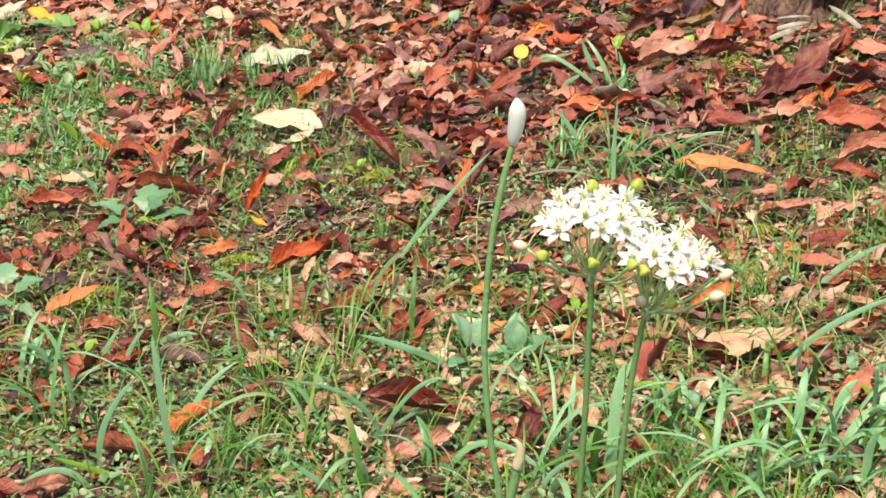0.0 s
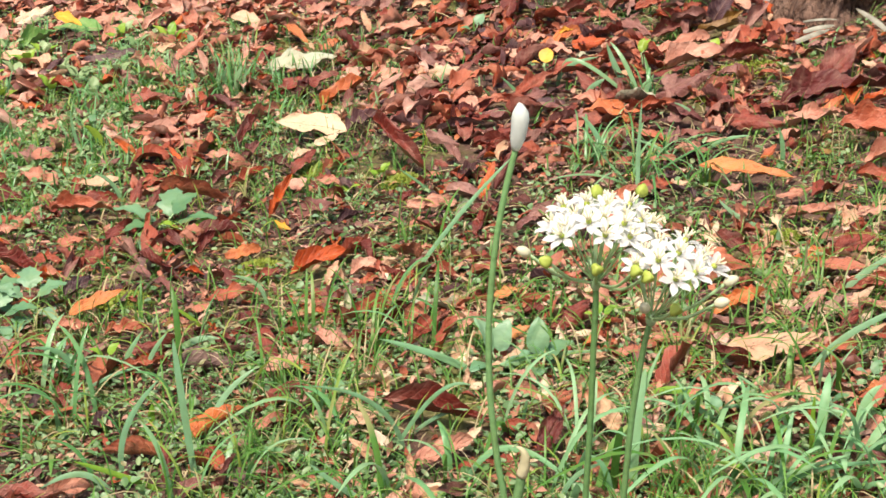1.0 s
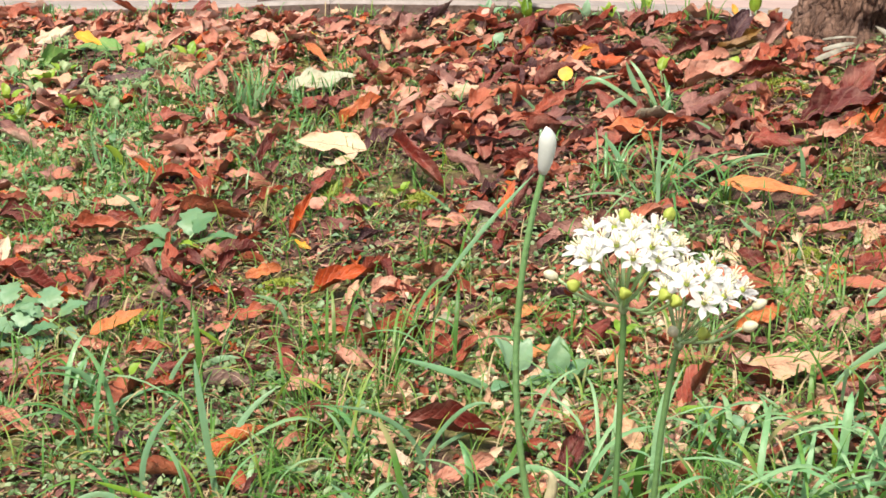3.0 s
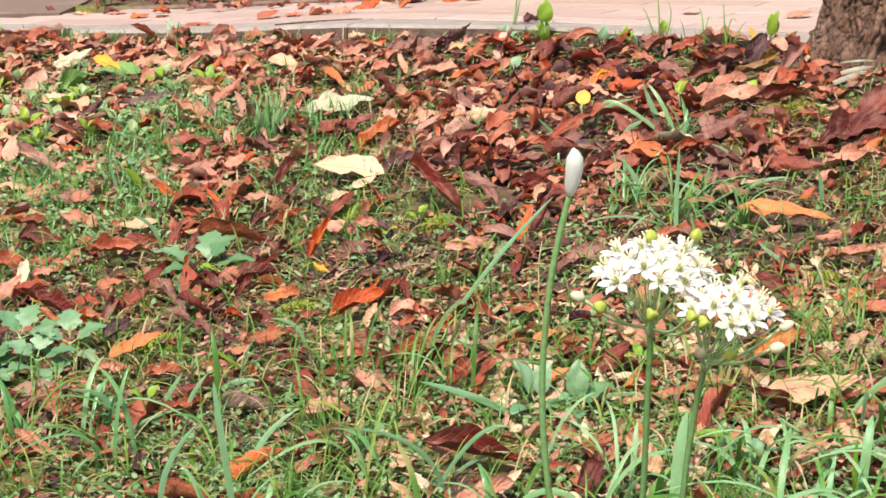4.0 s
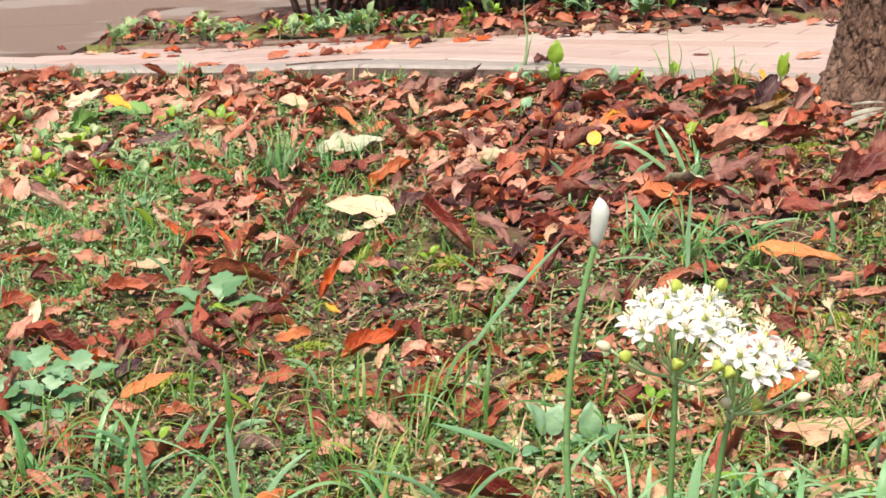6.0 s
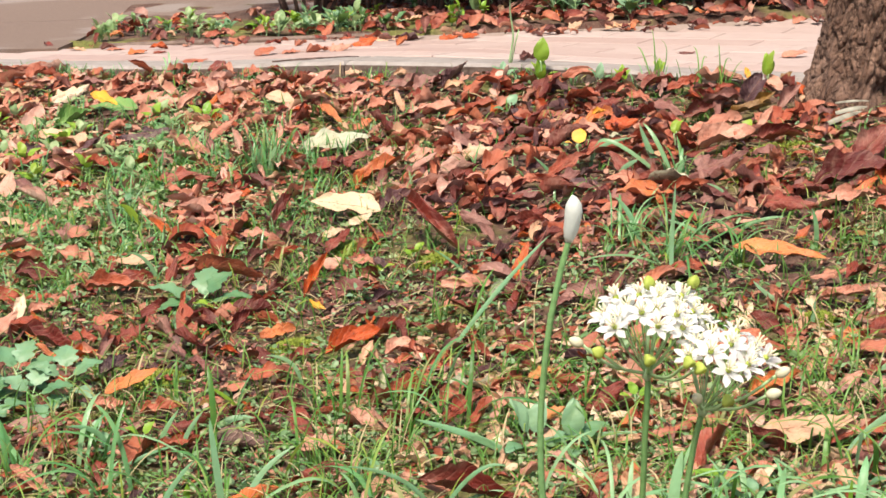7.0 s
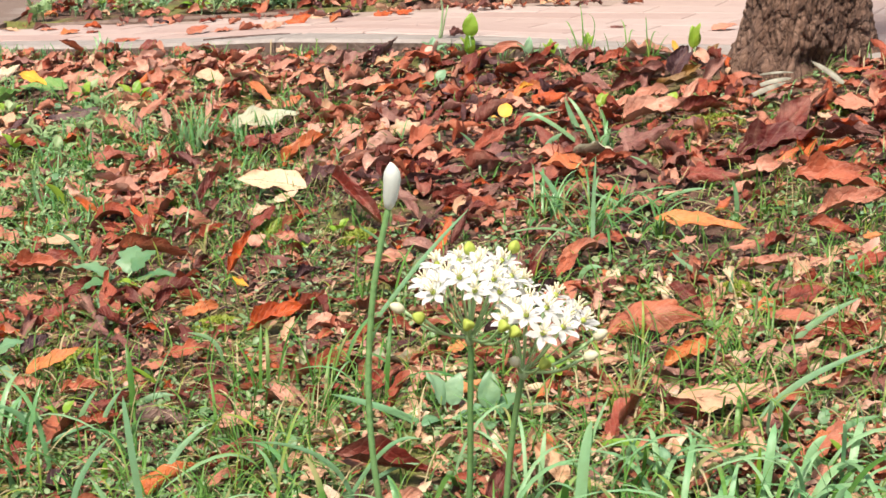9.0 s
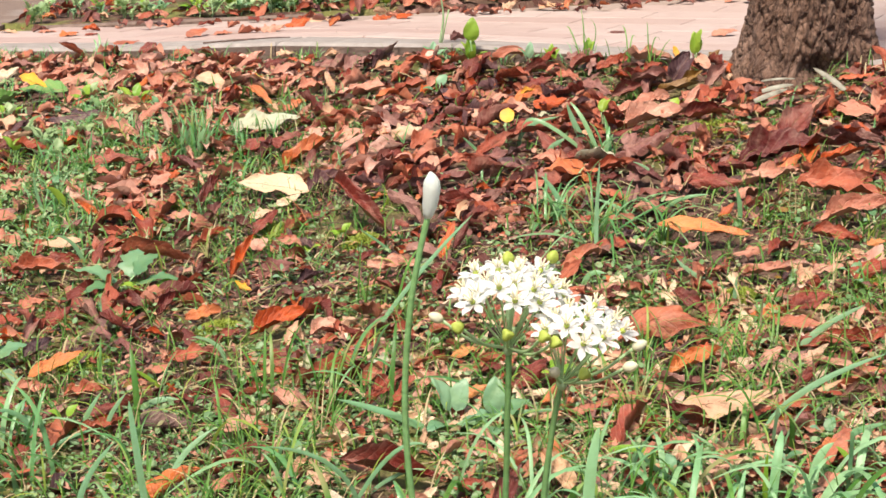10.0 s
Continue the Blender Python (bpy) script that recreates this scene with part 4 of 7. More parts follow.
fallen_leaf(0.167, 1.636, 30, 0.047, 0.65, "red", "cupped", 19, 29)
fallen_leaf(0.136, 1.660, 8, 0.027, 0.61, "red", "cupped", 2, 18)
fallen_leaf(0.116, 1.623, 12, 0.026, 0.65, "amber", "cupped", 4, 20)
fallen_leaf(0.041, 1.488, -19, 0.099, 0.33, "red", "cupped", -7, 17)
fallen_leaf(0.024, 1.529, 19, 0.028, 0.68, "russet", "cupped", 8, 27)
fallen_leaf(0.047, 1.417, 22, 0.055, 0.47, "pink", "ribbed", 8, 23)
fallen_leaf(0.148, 1.489, 15, 0.030, 0.70, "russet", "cupped", 8, 25)
fallen_leaf(0.137, 1.421, 55, 0.048, 0.45, "red", "ribbed", 31, 20)
fallen_leaf(0.180, 1.446, 119, 0.050, 0.45, "sand", "ribbed", 23, -13)
fallen_leaf(-0.185, 1.433, 94, 0.036, 0.33, "red", "folded", 46, 7)
fallen_leaf(-0.267, 1.423, 15, 0.043, 0.51, "pink", "ribbed", -1, 20)
fallen_leaf(-0.256, 1.441, 16, 0.020, 0.66, "red", "cupped", 0, 14)
fallen_leaf(0.311, 1.428, 7, 0.026, 0.46, "pink", "cupped", 5, 17)
fallen_leaf(0.396, 1.379, 6, 0.029, 0.56, "pink", "flat", 7, 21)
fallen_leaf(0.216, 1.410, 8, 0.025, 0.72, "sand", "flat", 4, 18)
fallen_leaf(0.319, 1.377, 37, 0.024, 0.54, "mauve", "scroll", 16, 15)
fallen_leaf(0.266, 1.473, 9, 0.021, 0.67, "pink", "cupped", 4, 15)
fallen_leaf(0.389, 1.302, -29, 0.020, 0.60, "pink", "cupped", -5, 15)
fallen_leaf(-0.130, 1.478, -24, 0.023, 0.59, "mauve", "cupped", -8, 12)
fallen_leaf(-0.231, 1.650, 7, 0.035, 0.42, "orange", "cupped", -2, 18)
fallen_leaf(0.191, 1.340, -38, 0.020, 0.47, "pink", "cupped", -9, 13)
fallen_leaf(-0.021, 1.479, 23, 0.028, 0.56, "sand", "flat", 5, 15)
fallen_leaf(-0.031, 1.819, 26, 0.034, 0.56, "pink", "ribbed", 7, 17)
fallen_leaf(0.096, 1.769, 10, 0.043, 0.44, "russet", "folded", 2, 14)
fallen_leaf(0.111, 1.710, 23, 0.033, 0.43, "amber", "folded", 5, 13)
fallen_leaf(-0.026, 1.779, -162, 0.025, 0.60, "russet", "cupped", -3, -14)
fallen_leaf(-0.582, 2.453, 81, 0.043, 0.55, "pink", "flat", 37, 16)
fallen_leaf(-0.560, 2.463, -45, 0.050, 0.38, "mauve", "flat", -16, 9)
fallen_leaf(-0.473, 2.439, 1, 0.036, 0.75, "red", "cupped", -4, 17)
fallen_leaf(-0.462, 2.390, 24, 0.028, 0.70, "pink", "cupped", 3, 16)
fallen_leaf(-0.510, 2.301, 35, 0.048, 0.68, "pink", "cupped", 6, 17)
fallen_leaf(-0.539, 2.274, 33, 0.021, 0.75, "pink", "folded", 4, 15)
fallen_leaf(-0.463, 2.271, 7, 0.053, 0.60, "mauve", "cupped", -2, 16)
fallen_leaf(-0.471, 2.119, -7, 0.056, 0.70, "red", "cupped", -10, 22)
fallen_leaf(-0.500, 2.068, 18, 0.048, 0.57, "russet", "ribbed", 0, 20)
fallen_leaf(-0.467, 2.013, 82, 0.037, 0.51, "tan", "folded", 33, 14)
fallen_leaf(-0.478, 1.980, 50, 0.041, 0.74, "pink", "cupped", 15, 22)
fallen_leaf(-0.448, 2.024, 21, 0.030, 0.75, "pink", "cupped", 2, 20)
fallen_leaf(-0.410, 1.910, -28, 0.088, 0.23, "red", "folded", -16, 16)
fallen_leaf(-0.369, 1.881, -18, 0.038, 0.54, "pink", "cupped", -11, 17)
fallen_leaf(-0.380, 1.811, 16, 0.027, 0.66, "orange", "cupped", 0, 20)
fallen_leaf(-0.428, 1.797, 16, 0.033, 0.75, "pink", "ribbed", -1, 20)
fallen_leaf(-0.425, 1.869, 11, 0.031, 0.54, "russet", "cupped", -2, 14)
fallen_leaf(-0.476, 1.923, 58, 0.034, 0.62, "red", "folded", 12, 14)

# on the paving
fallen_leaf(-0.135, 3.257, 21, 0.050, 0.75, "orange", "cupped", 9, 25, lift=0.032)
fallen_leaf(-0.068, 3.241, 54, 0.035, 0.62, "orange", "cupped", 25, 18, lift=0.032)
fallen_leaf(0.014, 3.366, 10, 0.036, 0.75, "orange", "cupped", 3, 16, lift=0.032)
fallen_leaf(0.056, 3.379, 34, 0.037, 0.75, "orange", "flat", 8, 12, lift=0.027)
fallen_leaf(-0.255, 3.143, 15, 0.035, 0.75, "pink", "flat", 2, 10, lift=0.027)
fallen_leaf(-0.210, 3.150, 18, 0.042, 0.75, "pink", "cupped", 2, 10, lift=0.032)
fallen_leaf(-0.171, 3.154, 26, 0.045, 0.75, "pink", "cupped", 6, 15, lift=0.032)
fallen_leaf(-0.298, 3.138, 48, 0.049, 0.64, "russet", "flat", 12, 13, lift=0.027)
fallen_leaf(-0.389, 3.462, 40, 0.055, 0.66, "pink", "cupped", 8, 12, lift=0.032)
fallen_leaf(-0.546, 3.307, 43, 0.040, 0.75, "orange", "flat", 6, 8, lift=0.027)
fallen_leaf(-0.410, 3.075, 6, 0.045, 0.74, "russet", "flat", 0, 6, lift=0.027)
fallen_leaf(-0.505, 3.303, 30, 0.027, 0.75, "russet", "flat", 2, 6, lift=0.027)
fallen_leaf(0.133, 2.784, 38, 0.032, 0.75, "mauve", "scroll", 18, 19, lift=0.032)
fallen_leaf(0.224, 3.409, 49, 0.036, 0.59, "pink", "cupped", 16, 12, lift=0.032)
fallen_leaf(0.255, 3.504, 36, 0.037, 0.70, "sand", "cupped", 16, 18, lift=0.032)
fallen_leaf(0.558, 2.901, 23, 0.048, 0.60, "pink", "flat", 8, 12, lift=0.027)
fallen_leaf(-0.648, 2.958, 33, 0.042, 0.75, "russet", "arched", 7, 19, lift=0.032)
fallen_leaf(0.336, 3.470, 21, 0.061, 0.53, "sand", "flat", 3, 7, lift=0.027)
fallen_leaf(0.400, 2.983, 11, 0.029, 0.75, "mauve", "flat", 2, 6, lift=0.027)
fallen_leaf(-0.604, 3.407, 15, 0.035, 0.75, "pink", "flat", 0, 5, lift=0.027)
fallen_leaf(-0.677, 3.422, -36, 0.048, 0.47, "sand", "flat", -4, 3, lift=0.027)
fallen_leaf(-0.254, 3.345, 52, 0.033, 0.75, "pink", "cupped", 10, 10, lift=0.032)
fallen_leaf(-0.101, 3.387, 30, 0.049, 0.75, "sand", "flat", 4, 7, lift=0.027)

# ---- loose leaves between them ----
MOSSY = [(0.439, 2.318, 0.055, 0.034), (0.39, 2.245, 0.03, 0.03), (-0.106, 2.142, 0.026, 0.03), (-0.278, 1.815, 0.034, 0.026), (0.517, 1.793, 0.03, 0.018), (0.605, 2.306, 0.022, 0.027), (0.252, 1.565, 0.03, 0.02),
         (-0.244, 2.265, 0.026, 0.027), (-0.378, 2.214, 0.034, 0.03), (-0.144, 1.87, 0.028, 0.015), (0.393, 1.803, 0.027, 0.016), (0.002, 2.075, 0.028, 0.024)]
rnd = random.Random(7)
clear_spots = list(placed) + [(mx, my, 1.7 * mr) for mx, my, mr, _ in MOSSY] + [(0.52, 2.39, 0.08), (0.56, 2.385, 0.08), (0.62, 2.37, 0.08)]


SPOTS = np.array(clear_spots)


def taken(x, y, by=0.5):
    return bool((((x - SPOTS[:, 0]) ** 2 + (0.6 * (y - SPOTS[:, 1])) ** 2) < (by * SPOTS[:, 2]) ** 2).any())


def litter(x, y):
    """How thickly the leaves lie at a place, 0 to 1."""
    v = across(x, y)
    if v > -0.015 - 0.01 * math.exp(-((x - 0.05) / 0.35) ** 2):
        return 0.0
    far = min(1.0, max(0.0, (y + 0.22 * x - 2.1 + 0.12 * noise.noise((x * 5, y * 4, 8))) / 0.3))
    heap = 0.5 + 0.9 * noise.noise((x * 3.2 + 4, y * 2.2, 2))
    clear = 1.0 - 0.6 * math.exp(-((x + 0.48) / 0.24) ** 2 - ((y - 2.5) / 0.3) ** 2)
    patch = 0.75 * max(0.0, noise.noise((x * 6 + 9, y * 4, 5)))
    near = 1.0 - 0.65 * min(1.0, max(0.0, (1.72 - y) / 0.12)) * min(1.0, max(0.0, (0.4 - x - 0.6 * max(0.0, y - 1.45)) / 0.2))
    return max(0.06, min(1.0, near * clear * (far * (0.5 + heap) + 0.19 + patch)))


MIXTURE = ["red"] * 34 + ["russet"] * 32 + ["pink"] * 22 + ["mauve"] * 24 + ["orange"] * 6 + ["dark"] * 9 + ["sand"] * 3 + ["pale"] * 1
# extra rose and sand put the haze near the kerb into leaf colours
FADED_HAZY = ["red"] * 8 + ["russet"] * 24 + ["pink"] * 50 + ["rose"] * 52 + ["mauve"] * 6 + ["orange"] * 5 + ["sand"] * 18 + ["dark"] * 2
DEEP = ["red"] * 40 + ["russet"] * 30 + ["pink"] * 22 + ["mauve"] * 16 + ["orange"] * 6 + ["dark"] * 7 + ["sand"] * 2


def hue_at(x, y, r):
    """Bleached leaves, made paler still to paint in haze, lie towards the kerb, deep red ones by the tree."""
    if x > 0.3 + r.gauss(0, 0.1) and y > 1.7:
        return r.choice(DEEP)
    return r.choice(FADED_HAZY if y > 2.25 and x < 0.1 + r.gauss(0, 0.08) and r.random() < 0.65 - 0.9 * x else MIXTURE)


def joined(name, pieces, mats, label, category):
    """Many small pieces in one mesh. pieces: (verts, faces, uvs or None, material index)."""
    verts, faces, uvs, idx, base = [], [], [], [], 0
    for v, f, u, m in pieces:
        verts.append(np.asarray(v, dtype=float))
        faces += [tuple(base + i for i in q) for q in f]
        idx += [m] * len(f)
        uvs.append(np.asarray(u if u is not None else np.zeros((len(v), 2)), dtype=float))
        base += len(v)
    me = from_lists(name, np.concatenate(verts).tolist(), faces, mats, np.concatenate(uvs))
    me.polygons.foreach_set("material_index", np.array(idx, dtype=np.int32))
    return tagged(new(name, me), label, category, kind="stuff")


def moved(m, v):
    a = np.array(m)
    return np.asarray(v) @ a[:3, :3].T + a[:3, 3]


def slant(r):
    """Most leaves lie nearly flat, some stand on edge."""
    return (r.uniform(-25, 45), r.uniform(-60, 60)) if r.random() < 0.16 else (r.gauss(4, 9), r.gauss(0, 17))


names = list(LEAF)
pieces = []
while len(pieces) < 13500:
    x, y = rnd.uniform(-0.98, 0.9), rnd.uniform(1.25, 3.3)
    dens = litter(x, y)
    if rnd.random() > dens or math.hypot(x - TREE.x, y - TREE.y) < 0.1:
        continue
    if taken(x, y, 0.56) and rnd.random() < 0.93:
        continue
    big = rnd.random() < (0.12 if y > 2.35 and x < 0.1 else 0.24)
    shape, k = rnd.choice(("cupped", "arched", "folded", "scroll", "ribbed", "flat")), rnd.randrange(4)
    length = rnd.uniform(0.036, 0.066) if big else rnd.uniform(0.008, 0.032)
    table = MEDIUM if big else COARSE
    v, f, uv = table[shape, k]
    m = leaf_pose(x, y, rnd.uniform(0, 360), length, rnd.uniform(0.22, 0.55), shape, k, *slant(rnd), rnd.uniform(0, 0.014) * dens ** 2, table)
    pieces.append((moved(m, v), f, uv, names.index(hue_at(x, y, rnd))))
joined("leaf_litter", pieces, [LEAF[c] for c in names], "dense litter of broken red-brown dead leaves", "leaf litter")

# crumbs of dead leaf trodden into the soil
CRUMBS = {(t, k): leaf_arrays(t, 10 * n + k, 5, 3) for n, t in enumerate(SHAPES) for k in range(4)}
pieces = []
while len(pieces) < 15000:
    x, y = rnd.uniform(-0.95, 0.88), 1.22 + 1.6 * rnd.random() ** 1.2
    if across(x, y) > -0.03 or rnd.random() > 0.45 + 0.9 * noise.noise((x * 7, y * 5, 14)) + 0.35 * math.exp(-((x + 0.28) / 0.22) ** 2 - ((y - 1.95) / 0.3) ** 2):
        continue
    shape, k = rnd.choice(("cupped", "folded", "scroll", "flat")), rnd.randrange(4)
    v, f, uv = CRUMBS[shape, k]
    m = leaf_pose(x, y, rnd.uniform(0, 360), rnd.uniform(0.005, 0.018), rnd.uniform(0.25, 0.6), shape, k, rnd.gauss(3, 12), rnd.gauss(0, 20), rnd.uniform(0.0, 0.008), CRUMBS)
    pieces.append((moved(m, v), f, uv, names.index(rnd.choice(("rose", "pink", "pink", "sand", "russet", "mauve", "russet") if y < 1.66 else ("red", "russet", "russet", "mauve", "mauve", "pink", "pink", "sand", "rose", "dark", "olive")))))
joined("leaf_crumbs", pieces, [LEAF[c] for c in names], "small brown crumbs of dead leaves on the soil", "leaf litter")

# bleached bits under the grass tufts
pieces = []
while len(pieces) < 1400:
    x, y = rnd.uniform(-0.1, 0.62), rnd.uniform(1.25, 1.85)
    if taken(x, y, 0.3) or rnd.random() > 0.35 + x:
        continue
    shape, k = rnd.choice(("cupped", "folded", "ribbed", "flat")), rnd.randrange(4)
    v, f, uv = COARSE[shape, k]
    m = leaf_pose(x, y, rnd.uniform(0, 360), rnd.uniform(0.012, 0.04), rnd.uniform(0.25, 0.5), shape, k, rnd.uniform(-15, 30), rnd.uniform(-30, 40), 0.004, COARSE)
    pieces.append((moved(m, v), f, uv, names.index(rnd.choice(("sand", "sand", "rose", "pink", "tan", "russet")))))
joined("leaf_litter", pieces, [LEAF[c] for c in names], "bleached broken leaves lying under the grass", "leaf litter")

# leaves blown onto the paving and into the bed behind it
pieces = []
while len(pieces) < 2500:
    x, y = rnd.uniform(-0.75, 1.4), 3.3 + 1.2 * rnd.random() ** 1.5
    if across(x, y) < 0.3:
        continue
    bed = y - 3.5
    if rnd.random() > (0.9 if bed > 0 else max(0.0, 0.35 + 2.4 * bed)) or (x < -0.3 and y > 4.0) or (x < -0.25 and rnd.random() < 0.72):
        continue
    shape, k = rnd.choice(("cupped", "arched", "folded", "ribbed")), rnd.randrange(4)
    v, f, uv = COARSE[shape, k]
    length = rnd.uniform(0.024, 0.05)
    m = leaf_pose(x, y, rnd.uniform(0, 360), length, rnd.uniform(0.4, 0.65), shape, k, rnd.uniform(-5, 14), rnd.uniform(-18, 18), 0.004 if bed > 0 else 0.043, COARSE)
    pieces.append((moved(m, v), f, uv, names.index(rnd.choice(MIXTURE))))
joined("leaf_litter", pieces, [LEAF[c] for c in names], "red-brown dead leaves drifted against the planting bed", "leaf litter")


pieces = []
while len(pieces) < 260:
    x, y = rnd.uniform(-2.2, -0.6), rnd.uniform(5.1, 6.2)
    shape, k = rnd.choice(("cupped", "arched", "folded", "ribbed")), rnd.randrange(4)
    v, f, uv = COARSE[shape, k]
    m = leaf_pose(x, y, rnd.uniform(0, 360), rnd.uniform(0.05, 0.1), 0.5, shape, k, rnd.uniform(-5, 25), rnd.uniform(-30, 30), 0.05, COARSE)
    pieces.append((moved(m, v), f, uv, names.index(rnd.choice(MIXTURE))))
joined("leaf_litter", pieces, [LEAF[c] for c in names], "red-brown dead leaves at the far side of the lane", "leaf litter")

# ---- ground cover and fine grass ----
def round_leaf(rr, nseg=7):
    """A small cupped leaf, round to pointed oval."""
    slim, point = rnd.uniform(0.45, 0.95), rnd.uniform(0.0, 0.5)
    v = [(rr * 0.9, 0, -0.12 * rr)]
    for i in range(nseg):
        a = 2 * math.pi * i / nseg
        r = rr * (1 + point * max(0.0, math.cos(a)) ** 5 + rnd.uniform(-0.1, 0.1))
        v.append((r * math.cos(a) + rr * 0.9, r * slim * math.sin(a), rr * (0.3 * abs(math.sin(a)) + rnd.uniform(-0.1, 0.2))))
    return np.array(v), [(0, 1 + i, 1 + (i + 1) % nseg) for i in range(nseg)]


def cover(x, y):
    v = across(x, y)
    if v > -0.02:
        return 0.0
    return max(0.14, min(1.0, 0.45 * max(0.0, min(1.0, (1.7 - y) / 0.15)) + 0.72 - 0.34 * math.exp(-((x + 0.28) / 0.2) ** 2 - ((y - 1.95) / 0.3) ** 2) + 0.6 * noise.noise((x * 4, y * 3, 9)) + 0.55 * noise.noise((x * 17, y * 12, 4)) - 0.6 * max(0.0, litter(x, y) - 0.35) + 0.5 * math.exp(-((x + 0.5) / 0.28) ** 2 - ((y - 2.45) / 0.3) ** 2)))


pieces = []
while len(pieces) < 50000:
    x, y = rnd.uniform(-0.95, 0.88), 1.22 + 1.9 * rnd.random() ** 1.4
    if rnd.random() > cover(x, y) or taken(x, y, 0.4):
        continue
    v, f = round_leaf(rnd.choice((0.0015, 0.002, 0.0025, 0.003, 0.0036, 0.0045)))
    h = rnd.uniform(0.002, 0.016)
    m = Matrix.Translation((x, y, ground_z(x, y) + h)) @ pose(0, 0, 0, rnd.uniform(-35, 35), rnd.uniform(-35, 25), rnd.uniform(0, 360))
    pieces.append((moved(m, v), f, None, 0))
joined("ground_cover", pieces, [COVER], "low green ground cover of tiny round leaves", "ground cover")


def blade_lists(base, mid, tip, width, segs=8, fold=0.25, flat_side=None):
    """A folded grass blade along a bent line; the width tapers to the tip."""
    base, mid, tip = Vector(base), Vector(mid), Vector(tip)
    ctrl = 2 * mid - 0.5 * (base + tip)
    verts, faces = [], []
    flat = Vector((tip.x - base.x, tip.y - base.y, 0))
    side = Vector((0, 0, 1)).cross(flat)
    side = side.normalized() if side.length > 1e-5 else Vector((1, 0, 0))
    if flat_side:
        side = Vector(flat_side).normalized()
    for i in range(segs + 1):
        t = i / segs
        p = (1 - t) ** 2 * base + 2 * t * (1 - t) * ctrl + t * t * tip
        d = 2 * (1 - t) * (ctrl - base) + 2 * t * (tip - ctrl)
        d = d.normalized() if d.length > 1e-6 else Vector((0, 0, 1))
        s = (side - side.dot(d) * d).normalized()
        nrm = s.cross(d)
        w = 0.62 * width * (0.55 + 0.85 * t) * (1 - t) ** 0.6 if t < 1 else 0.0002
        verts += [p - s * w + nrm * w * fold, p, p + s * w + nrm * w * fold]
    for i in range(segs):
        a = 3 * i
        faces += [(a, a + 1, a + 4, a + 3), (a + 1, a + 2, a + 5, a + 4)]
    return verts, faces


def random_blade(x, y, length, width, lean, ang, r):
    b = Vector((x, y, ground_z(x, y) - 0.003))
    d = Vector((math.cos(ang), math.sin(ang), 0))
    mid = b + d * length * lean * 0.32 + Vector((0, 0, length * 0.52 * (1 - 0.25 * lean)))
    tip = b + d * length * lean * 0.95 + Vector((0, 0, length * (1.0 - 0.75 * lean)))
    return blade_lists(b, mid, tip, width, 6)


pieces = []
while len(pieces) < 16000:
    x, y = rnd.uniform(-0.95, 0.88), 1.2 + 1.95 * rnd.random() ** 1.35
    if across(x, y) > -0.01:
        continue
    if rnd.random() > 0.25 + 0.75 * max(0.0, 0.5 + 1.2 * noise.noise((x * 5, y * 4, 21))) - 0.5 * litter(x, y) - (0.3 if y < 1.7 and x < 0.05 else 0.0):
        continue
    for q in range(rnd.randrange(1, 4)):
        v, f = random_blade(x + rnd.gauss(0, 0.006), y + rnd.gauss(0, 0.006), rnd.uniform(0.015, 0.055) * (1.5 if y < 1.75 else 1.0), rnd.uniform(0.001, 0.0028), rnd.uniform(0.2, 1.05), rnd.uniform(0, 6.28), rnd)
        pieces.append((v, f, None, 0 if rnd.random() < 0.9 else 1))
joined("grass", pieces, [GRASS, STRAW], "short thin green grass between the fallen leaves", "grass")


# a fresher patch of weeds and grass towards the bed
pieces = []
while len(pieces) < 5200:
    x, y = rnd.gauss(-0.48, 0.2), rnd.gauss(2.52, 0.24)
    if across(x, y) > -0.02 or noise.noise((x * 9, y * 7, 31)) < 0.0:
        continue
    v, f = round_leaf(rnd.choice((0.002, 0.0025, 0.003, 0.004, 0.005)))
    m = Matrix.Translation((x, y, ground_z(x, y) + rnd.uniform(0.006, 0.02))) @ pose(0, 0, 0, rnd.uniform(-35, 35), rnd.uniform(-35, 25), rnd.uniform(0, 360))
    pieces.append((moved(m, v), f, None, rnd.choice((0, 0, 1))))
joined("ground_cover", pieces, [PALE_WEED, COVER], "pale green low weeds with small round leaves", "ground cover")
pieces = []
while len(pieces) < 3000:
    x, y = rnd.gauss(-0.45, 0.22), rnd.gauss(2.45, 0.22)
    if across(x, y) > -0.02 or noise.noise((x * 9, y * 7, 11)) < 0.0:
        continue
    v, f = random_blade(x, y, rnd.uniform(0.03, 0.06), rnd.uniform(0.0018, 0.0034), rnd.uniform(0.2, 0.9), rnd.uniform(0, 6.28), rnd)
    pieces.append((v, f, None, rnd.choice((0, 1))))
joined("grass", pieces, [GRASS, GRASS_BLUE], "fresh green grass between leaves near the kerb", "grass")


# a fringe of fine grass along the kerb
pieces = []
while len(pieces) < 900:
    u = rnd.uniform(-1.0, 0.75)
    x, y = on_path(u, -abs(rnd.gauss(0.012, 0.02)))
    if noise.noise((x * 9, y * 9, 17)) < 0.15 * (u > 0):
        continue
    v, f = random_blade(x, y, rnd.uniform(0.015, 0.04), rnd.uniform(0.0014, 0.003), rnd.uniform(0.1, 0.8), rnd.uniform(0, 6.28), rnd)
    pieces.append((v, f, None, rnd.choice((0, 1, 1))))
joined("grass", pieces, [GRASS, GRASS_PALE], "fringe of fine grass along the kerb", "grass")


